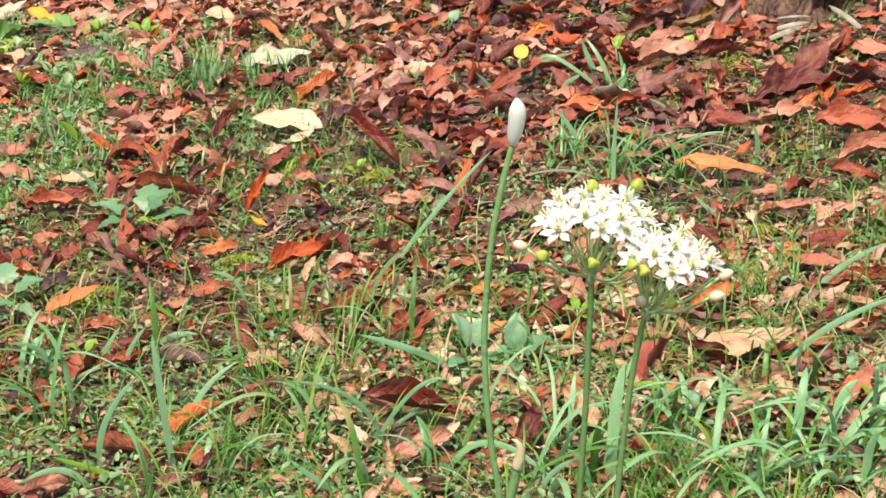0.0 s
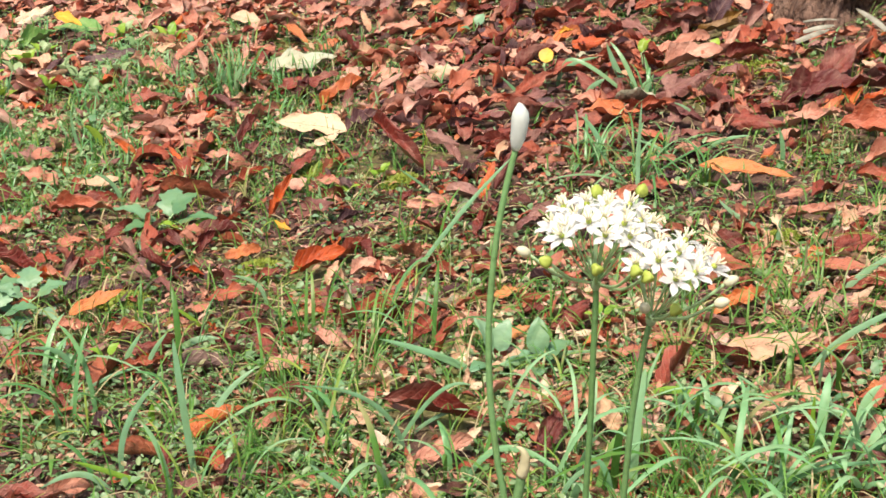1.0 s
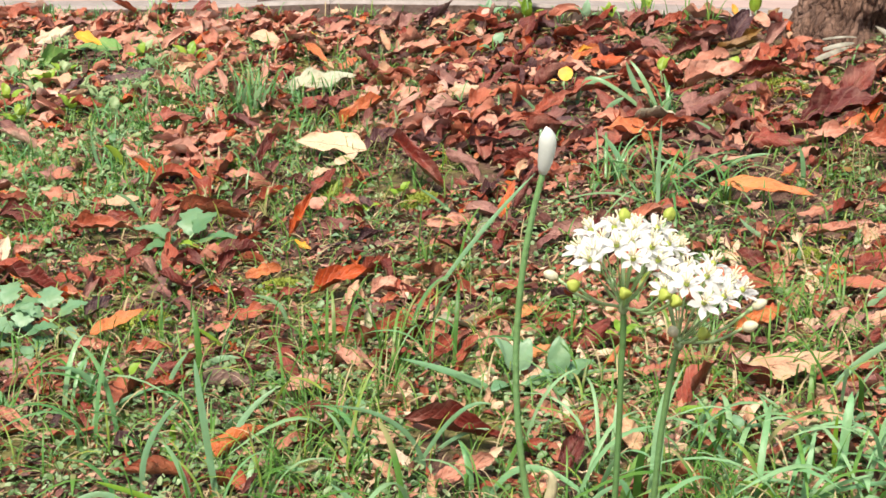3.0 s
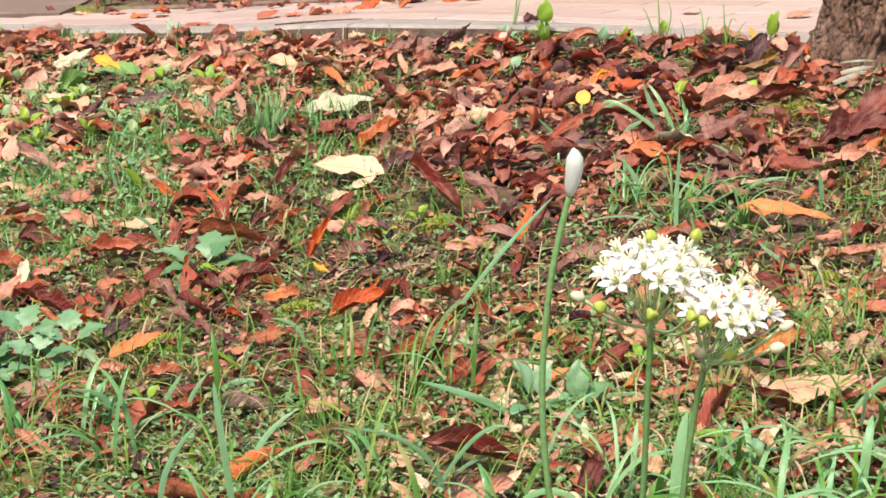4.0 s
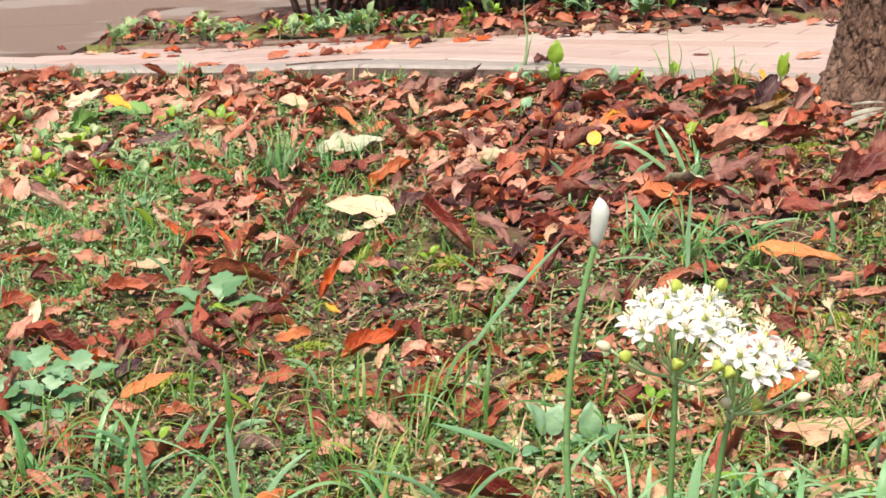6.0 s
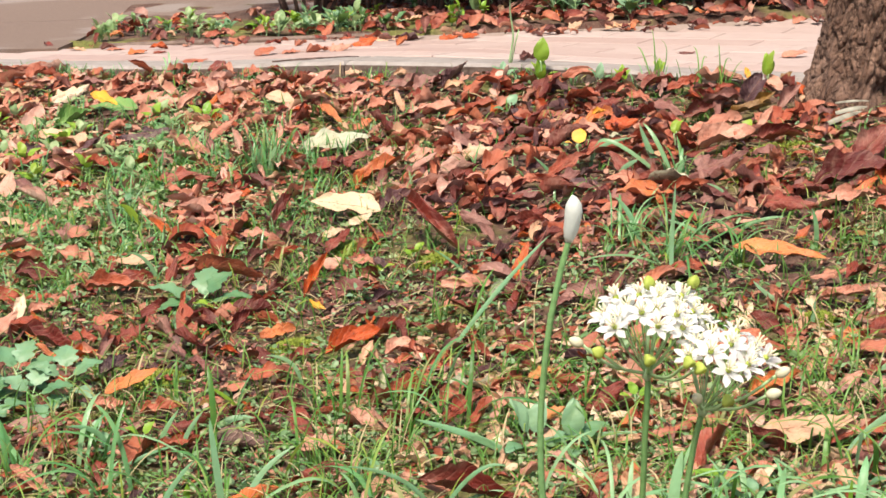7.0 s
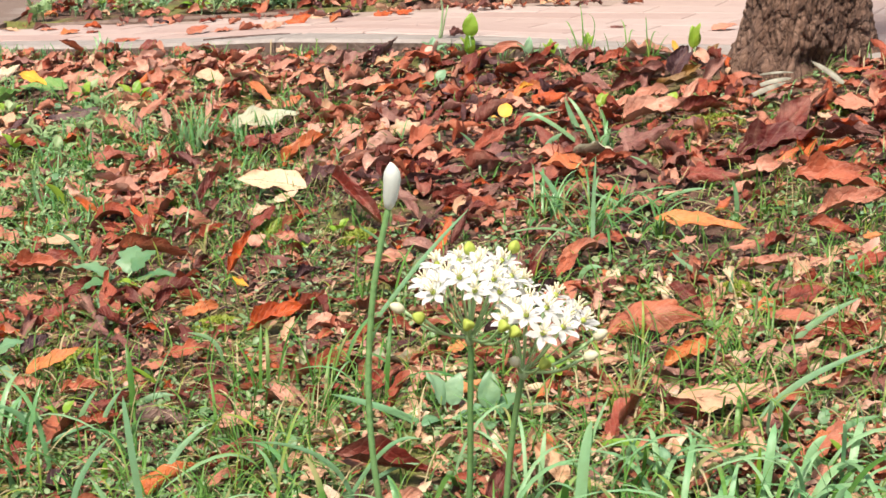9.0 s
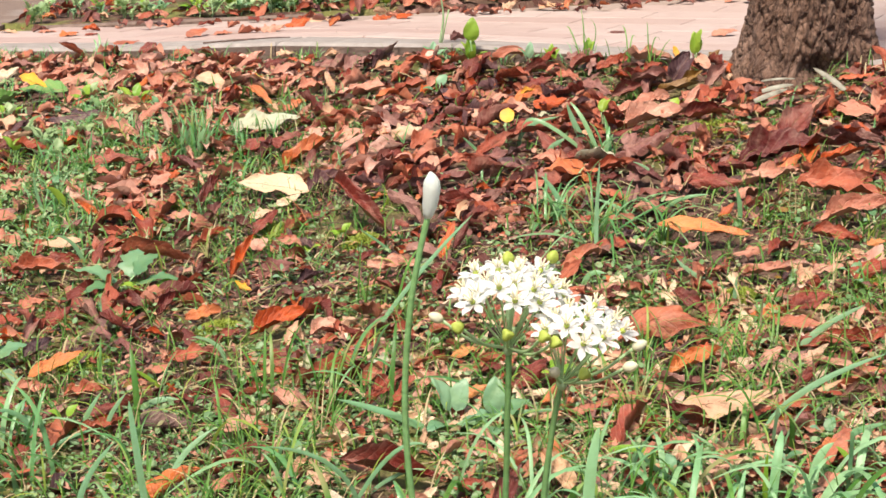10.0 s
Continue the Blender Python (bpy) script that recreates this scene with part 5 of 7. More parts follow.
# the lawn goes on around and thins out
def outside():
    while True:
        x, y = rnd.gauss(0, 1.15), rnd.gauss(1.7, 1.1)
        if across(x, y) < -0.02 and not (-0.92 < x < 0.85 and 1.22 < y) and (abs(x) > 0.75 or y < 1.3) and y > -1.5:
            return x, y


pieces = []
while len(pieces) < 14000:
    x, y = outside()
    for q in range(3):
        v, f = random_blade(x + rnd.gauss(0, 0.01), y + rnd.gauss(0, 0.01), rnd.uniform(0.02, 0.07), rnd.uniform(0.0015, 0.004), rnd.uniform(0.1, 0.9), rnd.uniform(0, 6.28), rnd)
        pieces.append((v, f, None, 0 if rnd.random() < 0.9 else 1))
joined("grass", pieces, [GRASS, STRAW], "short thin green grass of the lawn", "grass")
pieces = []
while len(pieces) < 20000:
    x, y = outside()
    v, f = round_leaf(rnd.uniform(0.002, 0.006))
    m = Matrix.Translation((x, y, ground_z(x, y) + rnd.uniform(0.002, 0.016))) @ pose(0, 0, 0, rnd.uniform(-35, 35), rnd.uniform(-35, 25), rnd.uniform(0, 360))
    pieces.append((moved(m, v), f, None, 0))
joined("ground_cover", pieces, [COVER], "low green ground cover of tiny round leaves", "ground cover")
pieces = []
while len(pieces) < 2600:
    x, y = outside()
    shape, k = rnd.choice(("cupped", "arched", "folded", "ribbed")), rnd.randrange(4)
    v, f, uv = COARSE[shape, k]
    m = leaf_pose(x, y, rnd.uniform(0, 360), rnd.uniform(0.03, 0.07), rnd.uniform(0.3, 0.55), shape, k, rnd.uniform(-15, 25), rnd.uniform(-40, 40), 0.0, COARSE)
    pieces.append((moved(m, v), f, uv, names.index(rnd.choice(MIXTURE))))
joined("leaf_litter", pieces, [LEAF[c] for c in names], "dead leaves scattered over the lawn", "leaf litter")

# cushions of moss
for mx, my, mrx, mry in MOSSY:
    pieces = []
    while len(pieces) < 1300:
        u, q = rnd.uniform(-1, 1), rnd.uniform(-1, 1)
        d = u * u + q * q
        if d > 1 - 0.4 * rnd.random():
            continue
        x, y = mx + u * mrx, my + q * mry
        swell = 0.012 * (1 - d)
        v, f = random_blade(x, y, rnd.uniform(0.003, 0.007), rnd.uniform(0.0012, 0.0024), rnd.uniform(0.2, 1.0), rnd.uniform(0, 6.28), rnd)
        pieces.append(([p + Vector((0, 0, swell)) for p in v], f, None, 0))
    joined("moss", pieces, [MOSS], "cushion of yellow-green moss on the soil", "moss")

# bits of straw and broken stalks
pieces = []
while len(pieces) < 4500:
    x, y = rnd.uniform(-0.9, 0.85), rnd.uniform(1.25, 2.9)
    if across(x, y) > -0.02:
        continue
    a, ln, h = rnd.uniform(0, 6.28), rnd.uniform(0.008, 0.04), rnd.uniform(0.002, 0.012)
    p = Vector((x, y, ground_z(x, y) + h))
    e = p + Vector((ln * math.cos(a), ln * math.sin(a), rnd.uniform(-0.003, 0.006)))
    v, f = tube_lists([p, (p + e) / 2 + Vector((0, 0, rnd.uniform(0, 0.003))), e], [rnd.uniform(0.0004, 0.0009)] * 3, 4)
    pieces.append((v, f, None, 0 if rnd.random() < 0.7 else 1))
joined("dry_straw", pieces, [STRAW, TWIG], "scattered bits of dry straw and stalks", "straw")


# ---- grass tufts ----
def grass_tuft(x, y, count, length, width, lean=0.6, seed=0, bluish=True, blades=()):
    """blades: (middle dx, dy, dz, tip dx, dy, dz, width) of the blades that stand out."""
    r = random.Random(seed * 7 + 1)
    base = Vector((x, y, ground_z(x, y)))
    tuft = empty("grass_tuft", base, "tuft of long arching green grass blades on the lawn", "grass tuft", "grass tufts on the lawn")
    mat = (GRASS_PALE if x > 0.1 and y < 1.47 else GRASS_BLUE) if bluish else GRASS
    for i in range(count if y > 1.95 else int(0.58 * count) if x > 0.1 and y < 1.47 else int(0.5 * count)):
        a = r.uniform(0, 2 * math.pi)
        ln, lw = 1.25 * length * r.uniform(0.5, 1.1), 1.15 * width * r.uniform(0.5, 1.1)
        le = lean * r.uniform(0.4, 1.35)
        ox, oy = r.gauss(0, 0.008), r.gauss(0, 0.008)
        o = Vector((ox, oy, ground_z(x + ox, y + oy) - base.z - 0.004))
        d = Vector((math.cos(a), math.sin(a), 0))
        v, f = blade_lists(o, o + d * ln * le * 0.34 + Vector((0, 0, ln * 0.55 * (1 - 0.25 * le))), o + d * ln * le * 0.95 + Vector((0, 0, ln * (1 - 0.75 * le))), lw)
        part("blade", from_lists("blade", v, f, mat if r.random() < 0.75 else GRASS), None, tuft)
    for mx, my, mz, tx, ty, tz, bw in blades:
        v, f = blade_lists((0, 0, -0.004), (mx, my, mz), (tx, ty, tz), bw, 10, 0.3, Vector((tx, ty, tz)).cross(Vector((0.2 * r.uniform(-1, 1), 1, -0.5))))
        part("blade", from_lists("blade", v, f, mat), None, tuft)
    return tuft


grass_tuft(-0.243, 2.437, 34, 0.085, 0.0035, 0.4, 1, True)
grass_tuft(-0.223, 2.477, 24, 0.075, 0.003, 0.5, 2, True)
grass_tuft(-0.261, 2.398, 20, 0.06, 0.003, 0.6, 3, True)
grass_tuft(-0.185, 2.487, 16, 0.06, 0.003, 0.6, 4, True)
grass_tuft(-0.227, 2.422, 14, 0.075, 0.0035, 0.35, 5, True)
grass_tuft(-0.291, 2.454, 12, 0.05, 0.003, 0.6, 6, True)
grass_tuft(-0.444, 2.975, 10, 0.04, 0.0025, 0.4, 7, False)
grass_tuft(0.298, 2.239, 8, 0.07, 0.005, 0.5, 8, True, blades=[(-0.023, 0.012, 0.047, -0.043, 0.035, 0.070, 0.0071), (0.007, 0.012, 0.022, -0.000, 0.035, 0.055, 0.0082), (-0.083, 0.012, 0.052, -0.100, 0.035, 0.018, 0.0061), (-0.003, 0.012, 0.014, 0.006, 0.035, 0.021, 0.0051)])
grass_tuft(0.263, 1.980, 24, 0.09, 0.004, 0.85, 9, True, blades=[(-0.021, 0.012, 0.011, -0.060, 0.035, 0.055, 0.0036), (-0.049, -0.010, 0.016, -0.099, -0.020, 0.012, 0.0032), (0.046, 0.012, 0.030, 0.098, 0.035, 0.047, 0.0027)])
grass_tuft(0.216, 2.045, 22, 0.08, 0.0035, 0.85, 10, True)
grass_tuft(0.249, 2.126, 16, 0.06, 0.003, 0.8, 11, True)
grass_tuft(0.298, 2.038, 16, 0.07, 0.003, 0.85, 12, True)
grass_tuft(0.327, 1.977, 18, 0.07, 0.003, 0.9, 13, True)
grass_tuft(0.119, 2.486, 10, 0.04, 0.002, 0.5, 14, False)
grass_tuft(0.147, 2.513, 8, 0.045, 0.002, 0.5, 15, False)
grass_tuft(0.312, 2.621, 6, 0.05, 0.002, 0.5, 16, False)
grass_tuft(-0.089, 2.806, 8, 0.04, 0.0025, 0.4, 17, False)
grass_tuft(-0.205, 1.635, 5, 0.1, 0.006, 0.5, 18, True)
grass_tuft(-0.194, 1.593, 4, 0.09, 0.006, 0.5, 19, True)
grass_tuft(-0.227, 1.497, 4, 0.1, 0.007, 0.6, 20, True)
grass_tuft(-0.163, 1.408, 6, 0.1, 0.006, 0.8, 21, True)
grass_tuft(-0.065, 1.521, 8, 0.1, 0.006, 0.8, 22, True)
grass_tuft(-0.109, 1.573, 8, 0.1, 0.005, 0.6, 23, False)
grass_tuft(-0.085, 1.682, 10, 0.09, 0.004, 0.5, 24, False)
grass_tuft(-0.018, 1.619, 14, 0.09, 0.004, 0.6, 25, False)
grass_tuft(-0.008, 1.663, 12, 0.09, 0.0035, 0.6, 26, False)
grass_tuft(0.013, 1.707, 8, 0.09, 0.005, 0.8, 27, True)
grass_tuft(0.035, 1.629, 8, 0.1, 0.005, 0.8, 28, True)
grass_tuft(-0.044, 1.476, 8, 0.1, 0.006, 0.8, 29, True)
grass_tuft(0.002, 1.374, 8, 0.1, 0.007, 0.8, 30, True)
grass_tuft(0.048, 1.382, 7, 0.1, 0.006, 0.8, 31, True)
grass_tuft(0.102, 1.464, 8, 0.1, 0.006, 0.8, 32, True)
grass_tuft(0.153, 1.513, 8, 0.08, 0.005, 0.8, 33, True)
grass_tuft(0.182, 1.354, 6, 0.12, 0.007, 0.5, 34, True)
grass_tuft(0.213, 1.383, 6, 0.1, 0.006, 0.8, 35, True)
grass_tuft(0.237, 1.326, 8, 0.1, 0.007, 0.8, 36, True)
grass_tuft(0.274, 1.335, 9, 0.1, 0.007, 0.9, 37, True)
grass_tuft(0.305, 1.312, 9, 0.1, 0.007, 0.9, 38, True)
grass_tuft(0.345, 1.337, 9, 0.11, 0.007, 0.8, 39, True)
grass_tuft(0.363, 1.300, 9, 0.11, 0.008, 0.8, 40, True)
grass_tuft(0.392, 1.310, 9, 0.11, 0.008, 0.8, 41, True)
grass_tuft(0.361, 1.465, 8, 0.1, 0.005, 0.6, 42, True)
grass_tuft(0.355, 1.486, 8, 0.09, 0.005, 0.6, 43, False)
grass_tuft(0.395, 1.397, 9, 0.1, 0.007, 0.8, 44, True)
grass_tuft(0.435, 1.416, 8, 0.1, 0.007, 0.7, 45, True)
grass_tuft(0.265, 1.429, 9, 0.1, 0.006, 0.8, 46, True)
grass_tuft(0.223, 1.429, 8, 0.1, 0.007, 0.7, 47, True)
grass_tuft(-0.281, 1.560, 8, 0.1, 0.006, 0.8, 48, True)
grass_tuft(-0.387, 1.630, 10, 0.1, 0.006, 0.8, 49, True)
grass_tuft(-0.313, 1.636, 10, 0.1, 0.006, 0.8, 50, True)
grass_tuft(-0.302, 1.553, 6, 0.08, 0.005, 0.7, 51, True)
grass_tuft(0.053, 1.831, 5, 0.08, 0.004, 0.5, 53, False)
grass_tuft(0.154, 2.197, 8, 0.05, 0.003, 0.6, 54, True)
grass_tuft(0.281, 1.690, 8, 0.06, 0.003, 0.7, 55, True)
grass_tuft(0.378, 1.769, 5, 0.08, 0.004, 0.3, 56, False)
grass_tuft(0.010, 1.866, 8, 0.07, 0.003, 0.5, 57, False)
grass_tuft(-0.263, 1.845, 8, 0.06, 0.004, 0.7, 58, True)
grass_tuft(-0.434, 2.116, 8, 0.05, 0.003, 0.6, 59, False)
grass_tuft(-0.541, 2.540, 10, 0.05, 0.003, 0.6, 60, True)
grass_tuft(-0.645, 2.678, 12, 0.04, 0.003, 0.6, 61, True)
grass_tuft(-0.403, 2.337, 10, 0.05, 0.003, 0.6, 62, True)
grass_tuft(-0.314, 2.228, 8, 0.06, 0.003, 0.7, 63, True)
grass_tuft(0.268, 1.389, 8, 0.1, 0.007, 0.9, 64, True)
grass_tuft(0.310, 1.418, 8, 0.1, 0.006, 0.9, 65, True)
grass_tuft(0.334, 1.375, 8, 0.1, 0.008, 0.9, 66, True)
grass_tuft(0.416, 1.375, 9, 0.1, 0.007, 0.9, 67, True)
grass_tuft(0.382, 1.347, 9, 0.1, 0.008, 0.9, 68, True)
grass_tuft(0.257, 1.339, 8, 0.1, 0.008, 0.9, 69, True)
grass_tuft(0.239, 1.414, 7, 0.09, 0.006, 0.8, 70, True)
grass_tuft(0.165, 1.412, 8, 0.1, 0.006, 0.8, 71, True)
grass_tuft(0.143, 1.362, 8, 0.1, 0.006, 0.8, 72, True)
grass_tuft(-0.126, 1.419, 7, 0.1, 0.006, 0.8, 73, True)
grass_tuft(-0.248, 1.444, 7, 0.1, 0.006, 0.8, 74, True)
grass_tuft(-0.296, 1.492, 7, 0.09, 0.006, 0.8, 75, True)
grass_tuft(0.309, 2.623, 7, 0.06, 0.002, 0.4, 76, False, blades=[(-0.003, 0.012, 0.051, -0.007, 0.035, 0.081, 0.0024), (-0.018, 0.012, 0.046, -0.027, 0.035, 0.054, 0.0024), (0.014, 0.012, 0.047, 0.007, 0.035, 0.066, 0.0018)])
grass_tuft(0.367, 2.589, 7, 0.05, 0.002, 0.4, 77, False, blades=[(-0.004, 0.012, 0.045, -0.009, 0.035, 0.056, 0.0024), (0.003, 0.012, 0.041, 0.012, 0.035, 0.040, 0.0024)])
grass_tuft(0.395, 2.571, 7, 0.05, 0.002, 0.4, 78, False, blades=[(-0.004, 0.012, 0.047, -0.004, 0.035, 0.065, 0.0023), (0.004, 0.012, 0.043, 0.017, 0.035, 0.039, 0.0023)])
grass_tuft(0.282, 2.633, 8, 0.05, 0.003, 0.6, 79, True)
grass_tuft(0.338, 2.601, 8, 0.04, 0.003, 0.6, 80, True)
grass_tuft(0.115, 2.715, 8, 0.05, 0.003, 0.6, 81, True)
grass_tuft(0.187, 2.675, 6, 0.04, 0.003, 0.6, 82, True)
grass_tuft(-0.438, 2.966, 9, 0.05, 0.003, 0.4, 83, True, blades=[(-0.001, 0.012, 0.038, -0.007, 0.035, 0.050, 0.0046), (-0.007, 0.012, 0.036, -0.016, 0.035, 0.039, 0.0039)])
grass_tuft(-0.089, 2.809, 6, 0.04, 0.003, 0.5, 84, True)
grass_tuft(-0.618, 3.054, 8, 0.04, 0.003, 0.5, 85, True)
grass_tuft(-0.716, 3.111, 8, 0.04, 0.003, 0.5, 86, True)
grass_tuft(-0.545, 3.023, 8, 0.04, 0.003, 0.5, 87, True)
grass_tuft(-0.600, 2.741, 14, 0.045, 0.003, 0.6, 88, True)
grass_tuft(-0.520, 2.685, 12, 0.04, 0.003, 0.6, 89, True)
grass_tuft(-0.644, 2.786, 12, 0.04, 0.003, 0.6, 90, True)
grass_tuft(-0.186, 2.709, 10, 0.045, 0.003, 0.5, 91, True)
grass_tuft(-0.764, 3.127, 8, 0.045, 0.003, 0.5, 92, True)
grass_tuft(-0.675, 3.078, 8, 0.04, 0.003, 0.5, 93, True)
grass_tuft(-0.635, 3.069, 8, 0.05, 0.003, 0.5, 94, True)
grass_tuft(-0.581, 3.037, 8, 0.04, 0.003, 0.5, 95, True)
grass_tuft(-0.511, 3.013, 8, 0.045, 0.003, 0.5, 96, True)
grass_tuft(-0.479, 2.992, 8, 0.04, 0.003, 0.5, 97, True)
grass_tuft(-0.419, 2.956, 8, 0.04, 0.003, 0.5, 98, True)


def long_blades(x, y, blades):
    """A tuft of a few strong blades: (foot dx, dy, middle dx, dy, dz, tip dx, dy, dz, width, tone) of each."""
    base = Vector((x, y, ground_z(x, y)))
    tuft = empty("grass_tuft", base, "few long broad green grass blades bending over the lawn", "grass tuft", "grass tufts on the lawn")
    for fx, fy, mx, my, mz, tx, ty, tz, bw, tone in blades:
        o = Vector((fx, fy, ground_z(x + fx, y + fy) - base.z - 0.004))
        tip = Vector((tx, ty, tz))
        v, f = blade_lists(o, o + Vector((mx, my, mz)), o + tip, 1.05 * bw, 12, 0.3, tip.cross(Vector((0.1, 1, -0.5))))
        part("blade", from_lists("blade", v, f, (GRASS_MINT, GRASS_PALE, LIME)[tone]), None, tuft)
    return tuft


long_blades(-0.161, 1.437, [(0.000, 0.000, -0.012, 0.009, 0.082, -0.019, 0.018, 0.132, 0.0073, 0), (-0.022, -0.003, -0.042, -0.006, 0.021, -0.078, -0.011, 0.036, 0.0058, 2)])
long_blades(-0.227, 1.463, [(0.000, 0.000, 0.003, 0.000, 0.050, 0.032, 0.005, 0.097, 0.0065, 0)])
long_blades(-0.303, 1.592, [(0.000, 0.000, 0.030, 0.016, 0.026, 0.070, 0.035, 0.035, 0.0043, 0)])
long_blades(-0.160, 1.515, [(0.000, 0.000, 0.011, 0.011, 0.038, 0.041, 0.025, 0.065, 0.0066, 0)])
long_blades(-0.175, 1.560, [(0.000, 0.000, 0.013, 0.012, 0.012, 0.026, 0.023, 0.023, 0.0068, 1), (-0.008, -0.013, 0.014, -0.024, 0.008, 0.029, -0.040, 0.010, 0.0052, 0)])
long_blades(-0.227, 1.426, [(0.000, 0.000, -0.025, -0.004, 0.029, -0.061, -0.011, 0.019, 0.0063, 0)])
long_blades(-0.213, 1.544, [(0.000, 0.000, -0.001, -0.000, 0.015, 0.001, 0.000, 0.030, 0.0078, 2)])
long_blades(-0.053, 1.449, [(0.000, 0.000, -0.026, -0.001, 0.012, -0.056, -0.002, 0.020, 0.0063, 1)])
long_blades(0.016, 1.446, [(0.000, 0.000, -0.025, -0.010, 0.056, -0.081, -0.019, 0.079, 0.0048, 0), (-0.015, -0.002, 0.035, 0.000, 0.063, 0.067, 0.000, 0.076, 0.0043, 0)])
long_blades(0.016, 1.481, [(0.000, 0.000, 0.028, -0.000, 0.024, 0.055, -0.000, 0.030, 0.0039, 0)])
long_blades(0.088, 1.571, [(0.000, 0.000, -0.043, 0.002, 0.022, -0.099, 0.005, 0.037, 0.0077, 0), (0.002, -0.003, 0.026, -0.001, 0.025, 0.115, -0.006, 0.039, 0.0057, 0)])
long_blades(0.061, 1.385, [(0.000, 0.000, 0.037, -0.002, 0.044, 0.097, -0.035, 0.021, 0.0061, 1)])
long_blades(-0.005, 1.374, [(0.000, 0.000, -0.029, -0.000, 0.017, -0.057, -0.000, 0.040, 0.0060, 0), (0.022, 0.006, 0.032, -0.006, 0.011, 0.066, -0.018, 0.016, 0.0042, 1)])
long_blades(0.194, 1.340, [(0.000, 0.000, 0.001, 0.015, 0.066, 0.007, 0.029, 0.105, 0.0109, 1), (0.028, -0.004, 0.020, -0.003, 0.024, 0.046, -0.008, 0.040, 0.0059, 1), (-0.016, -0.005, -0.006, 0.001, 0.033, -0.021, 0.003, 0.047, 0.0054, 0)])
long_blades(0.219, 1.485, [(0.000, 0.000, 0.023, -0.004, 0.023, 0.079, -0.037, 0.018, 0.0079, 2)])
long_blades(0.250, 1.448, [(0.000, 0.000, -0.006, 0.001, 0.021, -0.006, 0.001, 0.036, 0.0058, 1)])
long_blades(0.314, 1.421, [(0.000, 0.000, -0.042, 0.010, 0.007, -0.071, 0.016, 0.032, 0.0062, 0)])
long_blades(0.301, 1.318, [(0.000, 0.000, -0.021, 0.005, 0.024, -0.045, 0.011, 0.029, 0.0068, 2), (-0.021, 0.003, 0.025, -0.006, 0.028, 0.073, -0.016, 0.057, 0.0059, 1), (0.007, -0.001, 0.017, -0.004, 0.030, 0.086, -0.021, 0.052, 0.0050, 0), (-0.020, -0.003, -0.026, 0.006, 0.007, -0.060, 0.013, -0.002, 0.0063, 1)])
long_blades(0.361, 1.502, [(0.000, 0.000, 0.029, 0.009, 0.044, 0.103, 0.007, 0.088, 0.0070, 0)])
long_blades(0.407, 1.631, [(0.000, 0.000, 0.024, 0.010, 0.031, 0.071, 0.013, 0.062, 0.0075, 0)])
long_blades(0.381, 1.380, [(0.000, 0.000, 0.001, 0.010, 0.033, 0.015, 0.017, 0.051, 0.0094, 1)])
long_blades(0.426, 1.408, [(0.000, 0.000, -0.011, 0.003, 0.022, -0.023, 0.007, 0.033, 0.0062, 2)])
long_blades(0.280, 1.385, [(0.000, 0.000, -0.016, 0.003, 0.012, -0.032, 0.007, 0.022, 0.0056, 0)])
long_blades(0.335, 1.465, [(0.000, 0.000, -0.017, 0.004, 0.013, -0.042, 0.010, 0.028, 0.0034, 1)])
long_blades(0.362, 1.297, [(0.000, 0.000, 0.002, -0.000, 0.013, 0.003, -0.001, 0.026, 0.0108, 0), (-0.006, 0.003, 0.010, -0.003, 0.021, 0.036, -0.010, 0.031, 0.0054, 0), (0.023, -0.003, -0.003, 0.001, 0.041, 0.003, -0.001, 0.062, 0.0081, 1)])
long_blades(0.342, 1.379, [(0.000, 0.000, -0.002, 0.001, 0.026, -0.003, 0.001, 0.055, 0.0052, 2)])
long_blades(0.362, 1.412, [(0.000, 0.000, -0.017, 0.005, 0.007, -0.025, 0.007, 0.003, 0.0057, 1)])
long_blades(0.138, 1.344, [(0.000, 0.000, 0.009, -0.001, 0.029, 0.033, -0.003, 0.046, 0.0050, 0)])
long_blades(0.292, 2.288, [(0.000, 0.000, -0.020, 0.007, 0.027, -0.038, 0.015, 0.065, 0.0094, 0)])
long_blades(0.201, 2.339, [(0.000, 0.000, 0.006, -0.000, 0.030, 0.048, -0.004, 0.049, 0.0066, 0)])
long_blades(0.233, 2.279, [(0.000, 0.000, 0.002, -0.000, 0.023, 0.025, -0.002, 0.038, 0.0079, 0)])
long_blades(0.293, 2.245, [(0.000, 0.000, 0.006, -0.001, 0.020, 0.015, -0.002, 0.045, 0.0078, 1)])
long_blades(0.262, 1.949, [(0.000, 0.000, -0.002, 0.010, 0.040, -0.002, 0.020, 0.106, 0.0056, 0)])
long_blades(0.237, 2.050, [(0.000, 0.000, -0.012, 0.006, 0.033, -0.031, 0.013, 0.056, 0.0072, 0)])
long_blades(0.252, 2.145, [(0.000, 0.000, 0.002, -0.000, 0.019, 0.002, -0.000, 0.040, 0.0081, 1)])
long_blades(0.177, 2.051, [(0.000, 0.000, 0.056, -0.019, 0.015, 0.119, -0.104, 0.024, 0.0052, 1)])
long_blades(0.321, 2.036, [(0.000, 0.000, -0.024, 0.004, 0.020, -0.057, 0.008, 0.031, 0.0052, 1), (0.022, 0.018, 0.020, -0.003, 0.022, 0.053, -0.008, 0.032, 0.0052, 1)])
long_blades(0.238, 1.862, [(0.000, 0.000, 0.006, -0.001, 0.022, 0.024, -0.003, 0.025, 0.0066, 1)])
long_blades(0.422, 1.987, [(0.000, 0.000, 0.000, -0.000, 0.028, -0.007, 0.002, 0.054, 0.0064, 1)])
